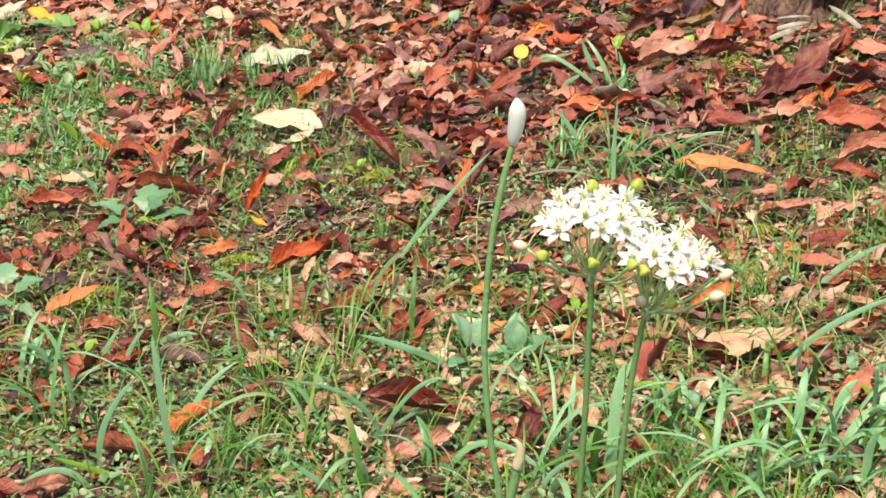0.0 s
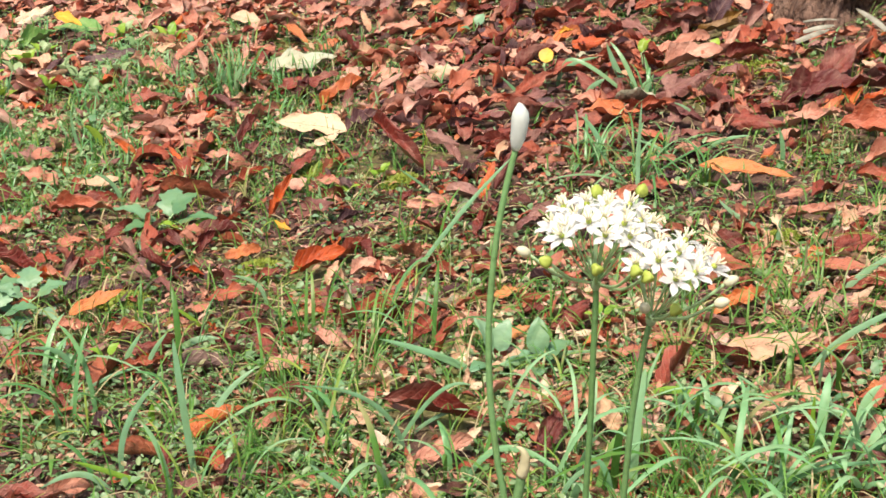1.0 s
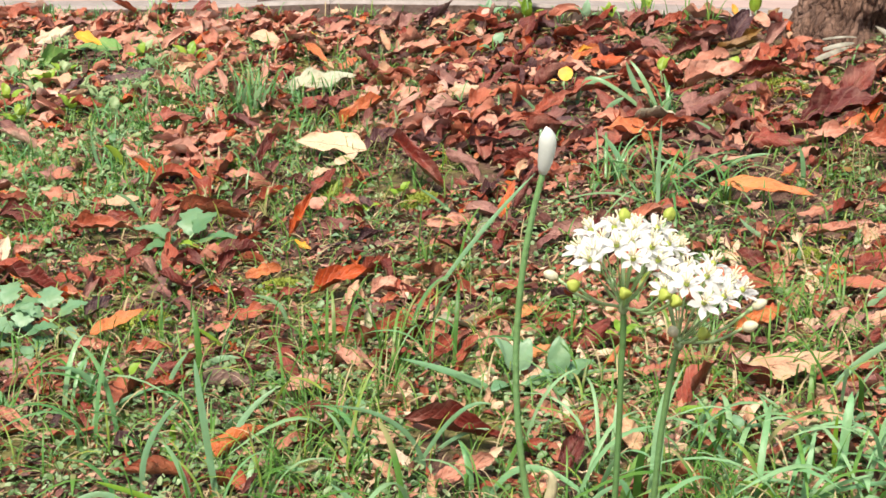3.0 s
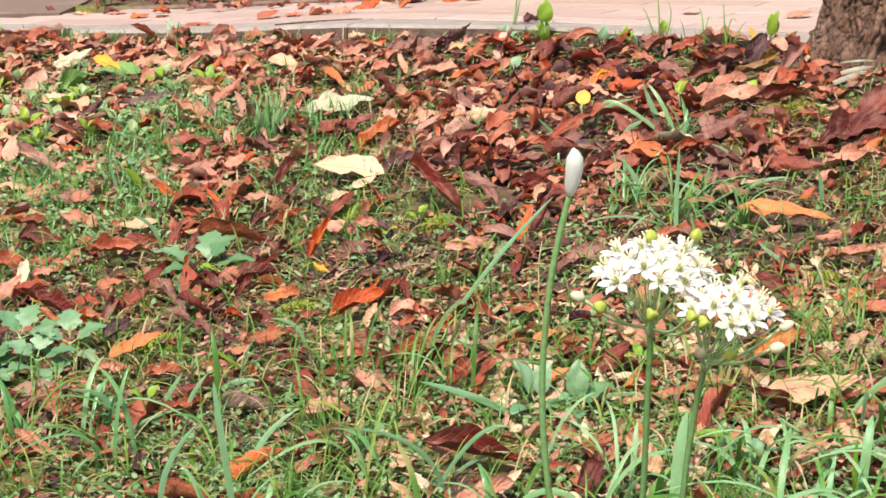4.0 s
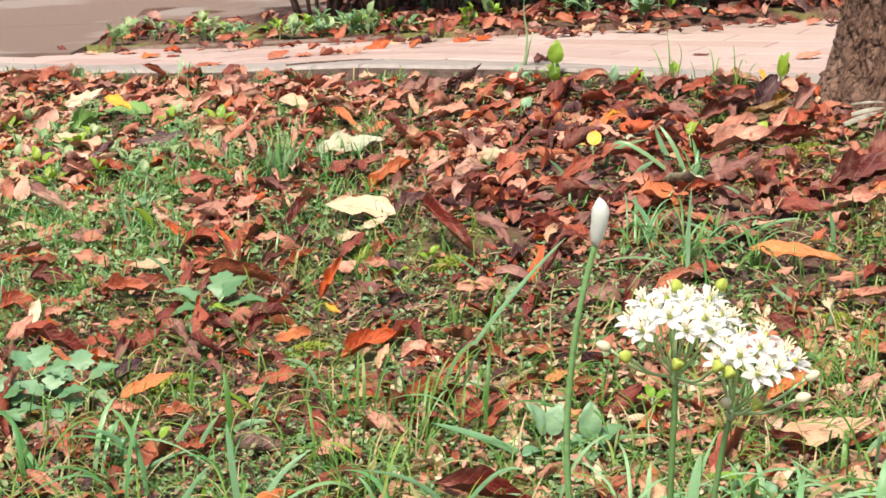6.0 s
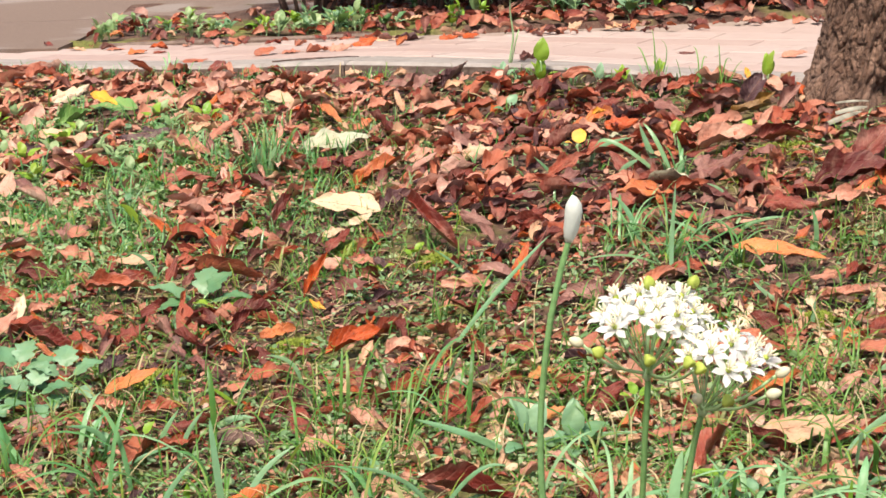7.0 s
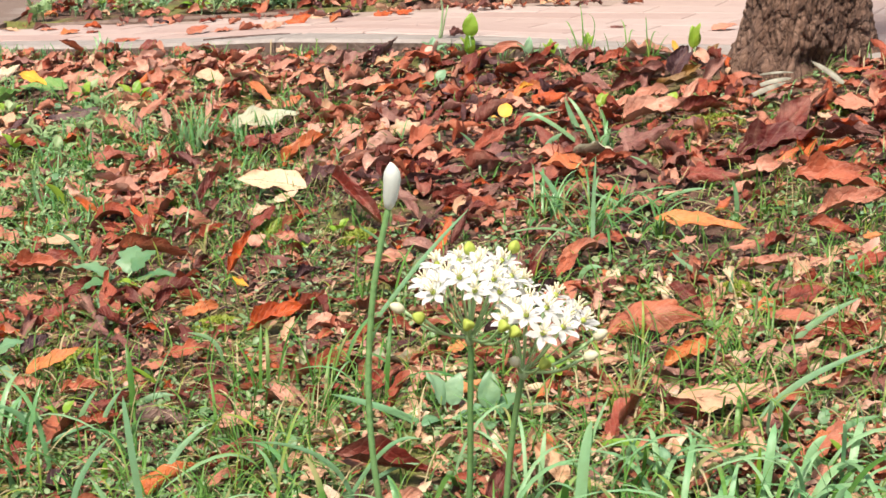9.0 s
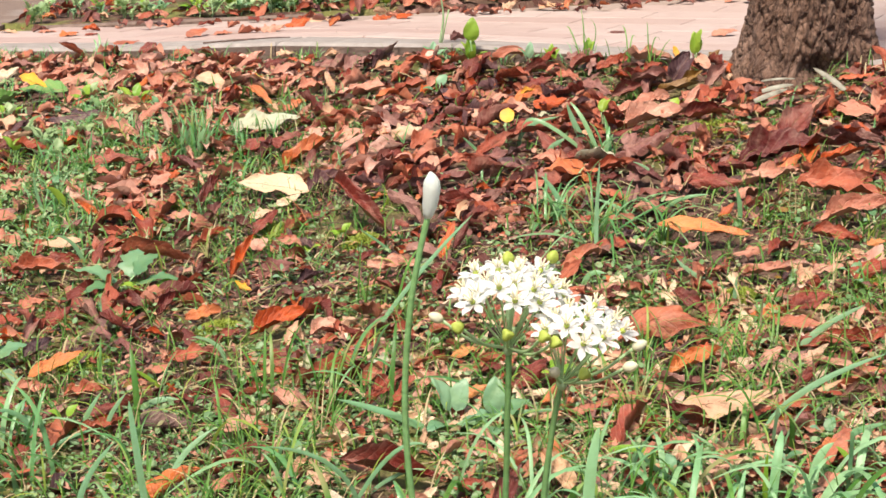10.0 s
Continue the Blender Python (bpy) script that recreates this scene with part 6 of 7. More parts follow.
long_blades(0.399, 1.818, [(0.000, 0.000, -0.044, 0.009, 0.015, -0.070, 0.015, 0.034, 0.0059, 0)])
long_blades(0.385, 1.790, [(0.000, 0.000, 0.000, -0.000, 0.016, 0.000, -0.000, 0.036, 0.0052, 0)])
long_blades(0.382, 1.958, [(0.000, 0.000, -0.025, 0.005, 0.004, -0.054, 0.010, -0.001, 0.0069, 2)])
long_blades(0.008, 1.782, [(0.000, 0.000, 0.053, 0.026, 0.072, 0.110, 0.051, 0.133, 0.0052, 0)])
long_blades(0.045, 2.261, [(0.000, 0.000, -0.011, -0.053, 0.004, -0.026, -0.115, 0.002, 0.0036, 2)])
long_blades(0.044, 2.017, [(0.000, 0.000, -0.016, 0.000, 0.018, -0.043, 0.000, 0.037, 0.0038, 0)])
long_blades(-0.397, 2.283, [(0.000, 0.000, -0.013, -0.002, 0.028, -0.019, -0.004, 0.069, 0.0052, 1), (0.019, 0.006, -0.006, -0.001, 0.029, -0.022, -0.004, 0.045, 0.0118, 2)])
long_blades(-0.323, 2.099, [(0.000, 0.000, -0.013, -0.002, 0.032, -0.034, -0.006, 0.045, 0.0054, 1)])
long_blades(-0.128, 1.776, [(0.000, 0.000, -0.010, -0.001, 0.028, -0.036, -0.003, 0.038, 0.0052, 1)])
long_blades(-0.208, 1.681, [(0.000, 0.000, 0.015, 0.002, 0.020, 0.041, 0.006, 0.022, 0.0078, 0)])
long_blades(-0.181, 1.725, [(0.000, 0.000, -0.016, -0.002, 0.019, -0.033, -0.004, 0.032, 0.0051, 2)])
long_blades(0.156, 2.309, [(0.000, 0.000, -0.014, 0.001, 0.017, -0.032, 0.002, 0.033, 0.0043, 0)])
long_blades(0.364, 2.143, [(0.000, 0.000, -0.021, 0.003, 0.020, -0.042, 0.007, 0.029, 0.0041, 0)])
long_blades(-0.202, 2.427, [(0.000, 0.000, -0.010, -0.001, 0.023, -0.005, -0.001, 0.052, 0.0061, 0), (-0.013, -0.009, -0.007, -0.001, 0.033, 0.001, 0.000, 0.060, 0.0061, 1), (-0.027, 0.005, 0.006, 0.001, 0.034, 0.015, 0.002, 0.056, 0.0054, 1)])
long_blades(-0.233, 2.433, [(0.000, 0.000, -0.003, -0.000, 0.024, -0.007, -0.001, 0.051, 0.0062, 0), (-0.018, 0.011, -0.001, -0.000, 0.026, -0.007, -0.001, 0.047, 0.0062, 2)])
long_blades(-0.295, 2.502, [(0.000, 0.000, 0.005, 0.001, 0.018, 0.004, 0.001, 0.041, 0.0079, 0)])
long_blades(-0.076, 1.888, [(0.000, 0.000, 0.013, -0.074, 0.008, 0.024, 0.001, 0.010, 0.0055, 0)])
long_blades(-0.018, 1.871, [(0.000, 0.000, -0.003, -0.123, 0.006, 0.005, 0.000, 0.010, 0.0042, 2)])
long_blades(0.528, 1.816, [(0.000, 0.000, -0.028, -0.021, 0.002, -0.061, -0.096, -0.003, 0.0060, 0)])
long_blades(0.408, 1.466, [(0.000, 0.000, 0.016, -0.004, 0.023, 0.045, -0.012, 0.040, 0.0079, 1), (0.016, 0.006, -0.008, 0.002, 0.012, -0.025, 0.007, 0.016, 0.0070, 2)])
long_blades(-0.301, 1.648, [(0.000, 0.000, -0.009, -0.002, 0.034, -0.039, -0.008, 0.045, 0.0067, 0)])
long_blades(-0.262, 1.638, [(0.000, 0.000, 0.011, 0.002, 0.029, 0.028, 0.005, 0.058, 0.0060, 1), (0.026, 0.005, 0.009, 0.001, 0.029, 0.024, 0.004, 0.052, 0.0055, 0)])


# small tufts scattered through the litter
r = random.Random(77)
made = 0
while made < 46:
    tx, ty = r.uniform(-0.75, 0.62), r.uniform(2.0, 2.95)
    if across(tx, ty) > -0.03 or math.hypot(tx - TREE.x, ty - TREE.y) < 0.13:
        continue
    grass_tuft(tx, ty, r.randrange(5, 9), r.uniform(0.022, 0.045), r.uniform(0.002, 0.003), r.uniform(0.5, 0.9), 200 + made, r.random() < 0.6)
    made += 1


# ---- broad-leaved plants ----
def leaf_blade_lists(length, width, cup=0.15, bend=0.25, lobes=0, nu=13, nv=7):
    verts, faces = [], []
    for i in range(nu):
        s = i / (nu - 1)
        h = 0.5 * width * (math.sin(math.pi * min(1.0, s ** 0.75)) ** 0.7 if 0 < s < 1 else 0.02)
        h *= 1 + (0.26 * math.cos(lobes * math.pi * s) if lobes else 0)
        for j in range(nv):
            t = 2 * j / (nv - 1) - 1
            verts.append((s * length, t * h, abs(t) * h * cup + length * bend * math.sin(math.pi * s) * 0.4 + 0.025 * length * math.sin(8 * s + 3 * t) + 0.012 * length * math.cos(25 * s) * abs(t)))
    faces = [(i * nv + j, (i + 1) * nv + j, (i + 1) * nv + j + 1, i * nv + j + 1) for i in range(nu - 1) for j in range(nv - 1)]
    return verts, faces


def weed(x, y, label, leaves, mat, lobes=0, stem=0.0, category="weed", name="weed", size=0.7):
    """leaves: (yaw, pitch, length, width, height on the stem)."""
    base = Vector((x, y, ground_z(x, y)))
    plant = empty(name, base, label, category)
    if stem:
        tube("stem", smooth_line([(0, 0, -0.004), (0.002, 0, 0.5 * stem), (-0.001, 0, stem)], 4), [0.0014] * 9, PEDICEL, plant)
    for yaw, pitch, ln, wd, hh in leaves:
        ln, wd = ln * size, wd * size
        v, f = leaf_blade_lists(ln, wd, lobes=lobes)
        ob = part("leaf", from_lists("leaf", v, f, mat), None, plant)
        ob.matrix_local = pose(0, 0, hh + 0.002) @ pose(0, 0, 0, 0, -pitch, yaw) @ pose(0.25 * ln, 0, 0)
        tv, tf = tube_lists([(-0.27 * ln, 0, -0.002), (0, 0, 0)], [0.0009, 0.0007], 5)
        part("leaf_stalk", from_lists("leaf_stalk", tv, tf, PEDICEL), None, ob)
    return plant


def twig(points, radius, label, path=False):
    h = path_z if path else ground_z
    line = smooth_line([(x, y, h(x, y) + (radius if path else 0.012)) for x, y in points], 5)
    v, f = tube_lists(line, [radius * (1 - 0.5 * i / len(line)) for i in range(len(line))], 6)
    ob = part("twig", from_lists("twig", v, f, STRAW if "straw" in label else TWIG), None)
    return tagged(ob, label, "twig")


weed(-0.257, 1.992, "broad-leaved blue-green weed rosette among fallen leaves", [(172, 14, 0.052, 0.024, 0.012), (85, 26, 0.044, 0.03, 0.014), (2, 8, 0.046, 0.02, 0.014), (-65, -4, 0.042, 0.028, 0.01), (-115, -6, 0.046, 0.028, 0.01), (205, 2, 0.042, 0.024, 0.012), (40, 30, 0.036, 0.026, 0.02)], HERB, lobes=7, stem=0.018, size=1.0)
weed(-0.238, 1.984, "small lime-green seedling beside the rosette", [(10, 10, 0.034, 0.02, 0.012), (190, 14, 0.024, 0.014, 0.012)], LIME, stem=0.013, size=1.0)
weed(-0.425, 1.806, "spreading blue-green weed with lobed leaves", [(20, 12, 0.055, 0.034, 0.03), (75, 24, 0.05, 0.036, 0.034), (130, 18, 0.055, 0.034, 0.03), (200, 8, 0.05, 0.03, 0.02), (-30, 2, 0.05, 0.032, 0.02), (-90, -4, 0.05, 0.03, 0.014), (250, 0, 0.045, 0.03, 0.014)], HERB, lobes=7, stem=0.032, size=0.66)
weed(-0.37, 1.786, "spreading blue-green weed with lobed leaves", [(30, 16, 0.05, 0.034, 0.024), (100, 26, 0.045, 0.036, 0.03), (170, 12, 0.05, 0.034, 0.024), (-40, 2, 0.05, 0.03, 0.014), (-100, -4, 0.05, 0.03, 0.01)], HERB, lobes=7, stem=0.026, size=0.66)
weed(-0.455, 1.77, "spreading blue-green weed with lobed leaves", [(30, 12, 0.05, 0.034, 0.024), (100, 20, 0.045, 0.036, 0.026), (170, 8, 0.05, 0.034, 0.02), (-40, 2, 0.05, 0.03, 0.014), (-110, -4, 0.045, 0.028, 0.01)], HERB, lobes=7, stem=0.024, size=0.66)
weed(-0.4, 1.765, "spreading blue-green weed with lobed leaves", [(10, 12, 0.055, 0.034, 0.02), (80, 24, 0.05, 0.036, 0.024), (150, 12, 0.055, 0.034, 0.02), (230, 4, 0.05, 0.03, 0.014), (-60, 0, 0.05, 0.03, 0.012)], HERB, lobes=7, stem=0.022, size=0.62)
weed(0.148, 2.700, "young sapling with one upright oval green leaf", [(80, 82, 0.036, 0.024, 0.027), (110, 78, 0.032, 0.017, 0.005), (200, 40, 0.025, 0.012, 0.008), (150, 60, 0.026, 0.013, 0.006), (-20, 35, 0.026, 0.012, 0.006), (-70, 55, 0.024, 0.012, 0.004)], LIME, size=1.0, stem=0.04, category="sapling", name="sapling")
weed(0.455, 2.554, "lime-green seedling with two upright leaves by the tree", [(110, 74, 0.032, 0.02, 0.016), (40, 80, 0.034, 0.015, 0.018), (200, 15, 0.018, 0.01, 0.006)], LIME, size=1.0, stem=0.022, category="seedling", name="seedling")
weed(0.262, 2.640, "bright green weed at the foot of the kerb", [(30, 60, 0.03, 0.018, 0.01), (150, 60, 0.03, 0.018, 0.01), (90, 75, 0.035, 0.018, 0.01), (-60, 30, 0.025, 0.014, 0.006)], LIME, stem=0.01)
weed(0.231, 2.654, "pale green weed at the foot of the kerb", [(80, 75, 0.035, 0.018, 0.01), (170, 50, 0.03, 0.016, 0.01), (10, 40, 0.025, 0.014, 0.008)], HERB, stem=0.01)
weed(0.094, 2.725, "pale green weed at the foot of the kerb", [(20, 30, 0.028, 0.016, 0.01), (150, 40, 0.028, 0.016, 0.01), (90, 60, 0.03, 0.016, 0.01), (-90, 20, 0.03, 0.018, 0.006)], HERB, stem=0.01)
weed(0.099, 2.571, "pale green seedling with round leaves in the litter", [(60, 40, 0.03, 0.024, 0.018), (180, 10, 0.026, 0.02, 0.014), (-30, 10, 0.024, 0.018, 0.014)], HERB, stem=0.02)
weed(0.193, 1.626, "yellow-green seedling with four leaves", [(20, 30, 0.022, 0.014, 0.02), (110, 30, 0.022, 0.014, 0.02), (200, 25, 0.022, 0.014, 0.018), (-70, 20, 0.022, 0.014, 0.016)], LIME, stem=0.02)
weed(0.18, 2.329, "yellow leaf on a thin upright stalk", [(80, 36, 0.024, 0.019, 0.034), (200, 24, 0.016, 0.011, 0.034)], LEAF["yellow"], stem=0.04, category="seedling", name="seedling", size=1.0)
weed(0.305, 2.345, "lime-green seedling with two upright leaves in the litter", [(80, 52, 0.026, 0.018, 0.03), (20, 60, 0.022, 0.014, 0.034), (200, 30, 0.018, 0.01, 0.012)], LIME, stem=0.036, category="seedling", name="seedling", size=0.75)
weed(0.398, 2.372, "small lime-green seedling lying over dead leaves", [(200, 12, 0.03, 0.016, 0.012), (60, 40, 0.02, 0.014, 0.014), (320, 10, 0.018, 0.01, 0.01)], LIME, stem=0.014, size=1.0)
weed(-0.429, 2.752, "small lime-green seedling lying over dead leaves", [(60, 60, 0.022, 0.016, 0.012), (160, 20, 0.02, 0.014, 0.01), (280, 10, 0.018, 0.01, 0.01)], LIME, stem=0.012, size=1.0)
weed(-0.348, 2.721, "bright green seedling with spreading leaves in the litter", [(20, 30, 0.026, 0.014, 0.012), (150, 30, 0.03, 0.014, 0.012), (80, 50, 0.024, 0.014, 0.014), (260, 10, 0.022, 0.012, 0.01)], LIME, stem=0.014, size=1.0)
weed(-0.531, 2.707, "small lime-green seedling lying over dead leaves", [(150, 30, 0.026, 0.014, 0.012), (30, 40, 0.02, 0.012, 0.012), (270, 0, 0.022, 0.012, 0.008)], LIME, stem=0.012, size=1.0)
weed(0.316, 2.654, "bright green weed at the foot of the kerb", [(40, 60, 0.026, 0.016, 0.01), (140, 60, 0.026, 0.016, 0.01), (90, 74, 0.03, 0.016, 0.01)], LIME, stem=0.012, size=0.65)
weed(-0.683, 2.800, "low pale green weed in the lawn", [(0, 30, 0.026, 0.015, 0.012), (80, 45, 0.024, 0.014, 0.016), (150, 25, 0.026, 0.016, 0.01), (220, 40, 0.022, 0.014, 0.014), (290, 20, 0.026, 0.016, 0.008)], LIME, stem=0.014, size=0.95)
weed(-0.659, 2.835, "low pale green weed in the lawn", [(50, 30, 0.026, 0.015, 0.012), (130, 45, 0.024, 0.014, 0.016), (200, 25, 0.026, 0.016, 0.01), (270, 40, 0.022, 0.014, 0.014), (340, 20, 0.026, 0.016, 0.008)], PALE_WEED, stem=0.014, size=0.95)
weed(-0.612, 2.719, "low pale green weed in the lawn", [(100, 30, 0.026, 0.015, 0.012), (180, 45, 0.024, 0.014, 0.016), (250, 25, 0.026, 0.016, 0.01), (320, 40, 0.022, 0.014, 0.014), (30, 20, 0.026, 0.016, 0.008)], PALE_WEED, stem=0.014, size=0.95)
weed(-0.593, 2.753, "low pale green weed in the lawn", [(150, 30, 0.026, 0.015, 0.012), (230, 45, 0.024, 0.014, 0.016), (300, 25, 0.026, 0.016, 0.01), (10, 40, 0.022, 0.014, 0.014), (80, 20, 0.026, 0.016, 0.008)], PALE_WEED, stem=0.014, size=0.95)
weed(-0.554, 2.684, "low pale green weed in the lawn", [(200, 30, 0.026, 0.015, 0.012), (280, 45, 0.024, 0.014, 0.016), (350, 25, 0.026, 0.016, 0.01), (60, 40, 0.022, 0.014, 0.014), (130, 20, 0.026, 0.016, 0.008)], LIME, stem=0.014, size=0.95)
weed(-0.533, 2.711, "low pale green weed in the lawn", [(250, 30, 0.026, 0.015, 0.012), (330, 45, 0.024, 0.014, 0.016), (40, 25, 0.026, 0.016, 0.01), (110, 40, 0.022, 0.014, 0.014), (180, 20, 0.026, 0.016, 0.008)], PALE_WEED, stem=0.014, size=0.95)
weed(-0.494, 2.636, "low pale green weed in the lawn", [(300, 30, 0.026, 0.015, 0.012), (20, 45, 0.024, 0.014, 0.016), (90, 25, 0.026, 0.016, 0.01), (160, 40, 0.022, 0.014, 0.014), (230, 20, 0.026, 0.016, 0.008)], PALE_WEED, stem=0.014, size=0.95)
weed(-0.639, 2.649, "low pale green weed in the lawn", [(350, 30, 0.026, 0.015, 0.012), (70, 45, 0.024, 0.014, 0.016), (140, 25, 0.026, 0.016, 0.01), (210, 40, 0.022, 0.014, 0.014), (280, 20, 0.026, 0.016, 0.008)], PALE_WEED, stem=0.014, size=0.95)
weed(-0.596, 2.609, "low pale green weed in the lawn", [(40, 30, 0.026, 0.015, 0.012), (120, 45, 0.024, 0.014, 0.016), (190, 25, 0.026, 0.016, 0.01), (260, 40, 0.022, 0.014, 0.014), (330, 20, 0.026, 0.016, 0.008)], LIME, stem=0.014, size=0.95)
weed(-0.557, 2.620, "low pale green weed in the lawn", [(90, 30, 0.026, 0.015, 0.012), (170, 45, 0.024, 0.014, 0.016), (240, 25, 0.026, 0.016, 0.01), (310, 40, 0.022, 0.014, 0.014), (20, 20, 0.026, 0.016, 0.008)], PALE_WEED, stem=0.014, size=0.95)
weed(-0.461, 2.586, "low pale green weed in the lawn", [(140, 30, 0.026, 0.015, 0.012), (220, 45, 0.024, 0.014, 0.016), (290, 25, 0.026, 0.016, 0.01), (0, 40, 0.022, 0.014, 0.014), (70, 20, 0.026, 0.016, 0.008)], PALE_WEED, stem=0.014, size=0.95)
weed(-0.627, 2.546, "low pale green weed in the lawn", [(190, 30, 0.026, 0.015, 0.012), (270, 45, 0.024, 0.014, 0.016), (340, 25, 0.026, 0.016, 0.01), (50, 40, 0.022, 0.014, 0.014), (120, 20, 0.026, 0.016, 0.008)], PALE_WEED, stem=0.014, size=0.95)
weed(-0.562, 2.524, "low pale green weed in the lawn", [(240, 30, 0.026, 0.015, 0.012), (320, 45, 0.024, 0.014, 0.016), (30, 25, 0.026, 0.016, 0.01), (100, 40, 0.022, 0.014, 0.014), (170, 20, 0.026, 0.016, 0.008)], LIME, stem=0.014, size=0.95)
weed(-0.394, 2.692, "low pale green weed in the lawn", [(290, 30, 0.026, 0.015, 0.012), (10, 45, 0.024, 0.014, 0.016), (80, 25, 0.026, 0.016, 0.01), (150, 40, 0.022, 0.014, 0.014), (220, 20, 0.026, 0.016, 0.008)], PALE_WEED, stem=0.014, size=0.95)
weed(-0.421, 2.758, "low pale green weed in the lawn", [(340, 30, 0.026, 0.015, 0.012), (60, 45, 0.024, 0.014, 0.016), (130, 25, 0.026, 0.016, 0.01), (200, 40, 0.022, 0.014, 0.014), (270, 20, 0.026, 0.016, 0.008)], PALE_WEED, stem=0.014, size=0.95)
weed(-0.422, 2.499, "low pale green weed in the lawn", [(30, 30, 0.026, 0.015, 0.012), (110, 45, 0.024, 0.014, 0.016), (180, 25, 0.026, 0.016, 0.01), (250, 40, 0.022, 0.014, 0.014), (320, 20, 0.026, 0.016, 0.008)], PALE_WEED, stem=0.014, size=0.95)
weed(-0.494, 2.548, "low pale green weed in the lawn", [(80, 30, 0.026, 0.015, 0.012), (160, 45, 0.024, 0.014, 0.016), (230, 25, 0.026, 0.016, 0.01), (300, 40, 0.022, 0.014, 0.014), (10, 20, 0.026, 0.016, 0.008)], LIME, stem=0.014, size=0.95)
weed(-0.646, 2.718, "low pale green weed in the lawn", [(130, 30, 0.026, 0.015, 0.012), (210, 45, 0.024, 0.014, 0.016), (280, 25, 0.026, 0.016, 0.01), (350, 40, 0.022, 0.014, 0.014), (60, 20, 0.026, 0.016, 0.008)], PALE_WEED, stem=0.014, size=0.95)
weed(-0.400, 2.564, "low pale green weed in the lawn", [(180, 30, 0.026, 0.015, 0.012), (260, 45, 0.024, 0.014, 0.016), (330, 25, 0.026, 0.016, 0.01), (40, 40, 0.022, 0.014, 0.014), (110, 20, 0.026, 0.016, 0.008)], PALE_WEED, stem=0.014, size=0.95)
weed(0.096, 1.580, "broad pale green leaf rosette in the grass", [(150, 55, 0.05, 0.03, 0.01), (60, 60, 0.045, 0.03, 0.01), (-20, 20, 0.045, 0.026, 0.008), (230, 10, 0.045, 0.026, 0.006)], HERB, stem=0.01)
weed(0.131, 1.561, "broad pale green leaf rosette in the grass", [(90, 65, 0.05, 0.03, 0.01), (20, 30, 0.045, 0.03, 0.01), (-90, 15, 0.04, 0.026, 0.008)], HERB, stem=0.01)
weed(-0.060, 2.042, "small green seedling among the fallen leaves", [(220, 35, 0.022, 0.015, 0.012), (350, 30, 0.022, 0.015, 0.012), (90, 15, 0.02, 0.014, 0.008)], LIME, stem=0.012)
weed(-0.080, 1.973, "small green seedling among the fallen leaves", [(335, 35, 0.022, 0.015, 0.012), (105, 30, 0.022, 0.015, 0.012), (205, 15, 0.02, 0.014, 0.008)], HERB, stem=0.012)
weed(-0.022, 2.083, "small green seedling among the fallen leaves", [(280, 35, 0.022, 0.015, 0.012), (50, 30, 0.022, 0.015, 0.012), (150, 15, 0.02, 0.014, 0.008)], LIME, stem=0.012)
weed(-0.168, 2.689, "small green seedling among the fallen leaves", [(270, 35, 0.022, 0.015, 0.012), (40, 30, 0.022, 0.015, 0.012), (140, 15, 0.02, 0.014, 0.008)], HERB, stem=0.012)
weed(-0.310, 2.687, "small green seedling among the fallen leaves", [(130, 35, 0.022, 0.015, 0.012), (260, 30, 0.022, 0.015, 0.012), (0, 15, 0.02, 0.014, 0.008)], HERB, stem=0.012)
weed(-0.349, 2.730, "small green seedling among the fallen leaves", [(210, 35, 0.022, 0.015, 0.012), (340, 30, 0.022, 0.015, 0.012), (80, 15, 0.02, 0.014, 0.008)], HERB, stem=0.012)
weed(-0.464, 2.704, "small green seedling among the fallen leaves", [(310, 35, 0.022, 0.015, 0.012), (80, 30, 0.022, 0.015, 0.012), (180, 15, 0.02, 0.014, 0.008)], HERB, stem=0.012)
weed(-0.406, 2.359, "small green seedling among the fallen leaves", [(310, 35, 0.022, 0.015, 0.012), (80, 30, 0.022, 0.015, 0.012), (180, 15, 0.02, 0.014, 0.008)], HERB, stem=0.012)
weed(0.557, 1.927, "small green seedling among the fallen leaves", [(340, 35, 0.022, 0.015, 0.012), (110, 30, 0.022, 0.015, 0.012), (210, 15, 0.02, 0.014, 0.008)], HERB, stem=0.012)
weed(0.503, 1.788, "small green seedling among the fallen leaves", [(60, 35, 0.022, 0.015, 0.012), (190, 30, 0.022, 0.015, 0.012), (290, 15, 0.02, 0.014, 0.008)], HERB, stem=0.012)
weed(0.410, 1.474, "small green seedling among the fallen leaves", [(60, 35, 0.022, 0.015, 0.012), (190, 30, 0.022, 0.015, 0.012), (290, 15, 0.02, 0.014, 0.008)], HERB, stem=0.012)
weed(-0.325, 1.681, "small green seedling among the fallen leaves", [(60, 35, 0.022, 0.015, 0.012), (190, 30, 0.022, 0.015, 0.012), (290, 15, 0.02, 0.014, 0.008)], HERB, stem=0.012)
weed(-0.046, 1.538, "small green seedling among the fallen leaves", [(320, 35, 0.022, 0.015, 0.012), (90, 30, 0.022, 0.015, 0.012), (190, 15, 0.02, 0.014, 0.008)], HERB, stem=0.012)
weed(0.276, 1.436, "small green seedling among the fallen leaves", [(340, 35, 0.022, 0.015, 0.012), (110, 30, 0.022, 0.015, 0.012), (210, 15, 0.02, 0.014, 0.008)], HERB, stem=0.012)
weed(-0.321, 3.027, "small green seedling among the fallen leaves", [(340, 35, 0.022, 0.015, 0.012), (110, 30, 0.022, 0.015, 0.012), (210, 15, 0.02, 0.014, 0.008)], HERB, stem=0.012)
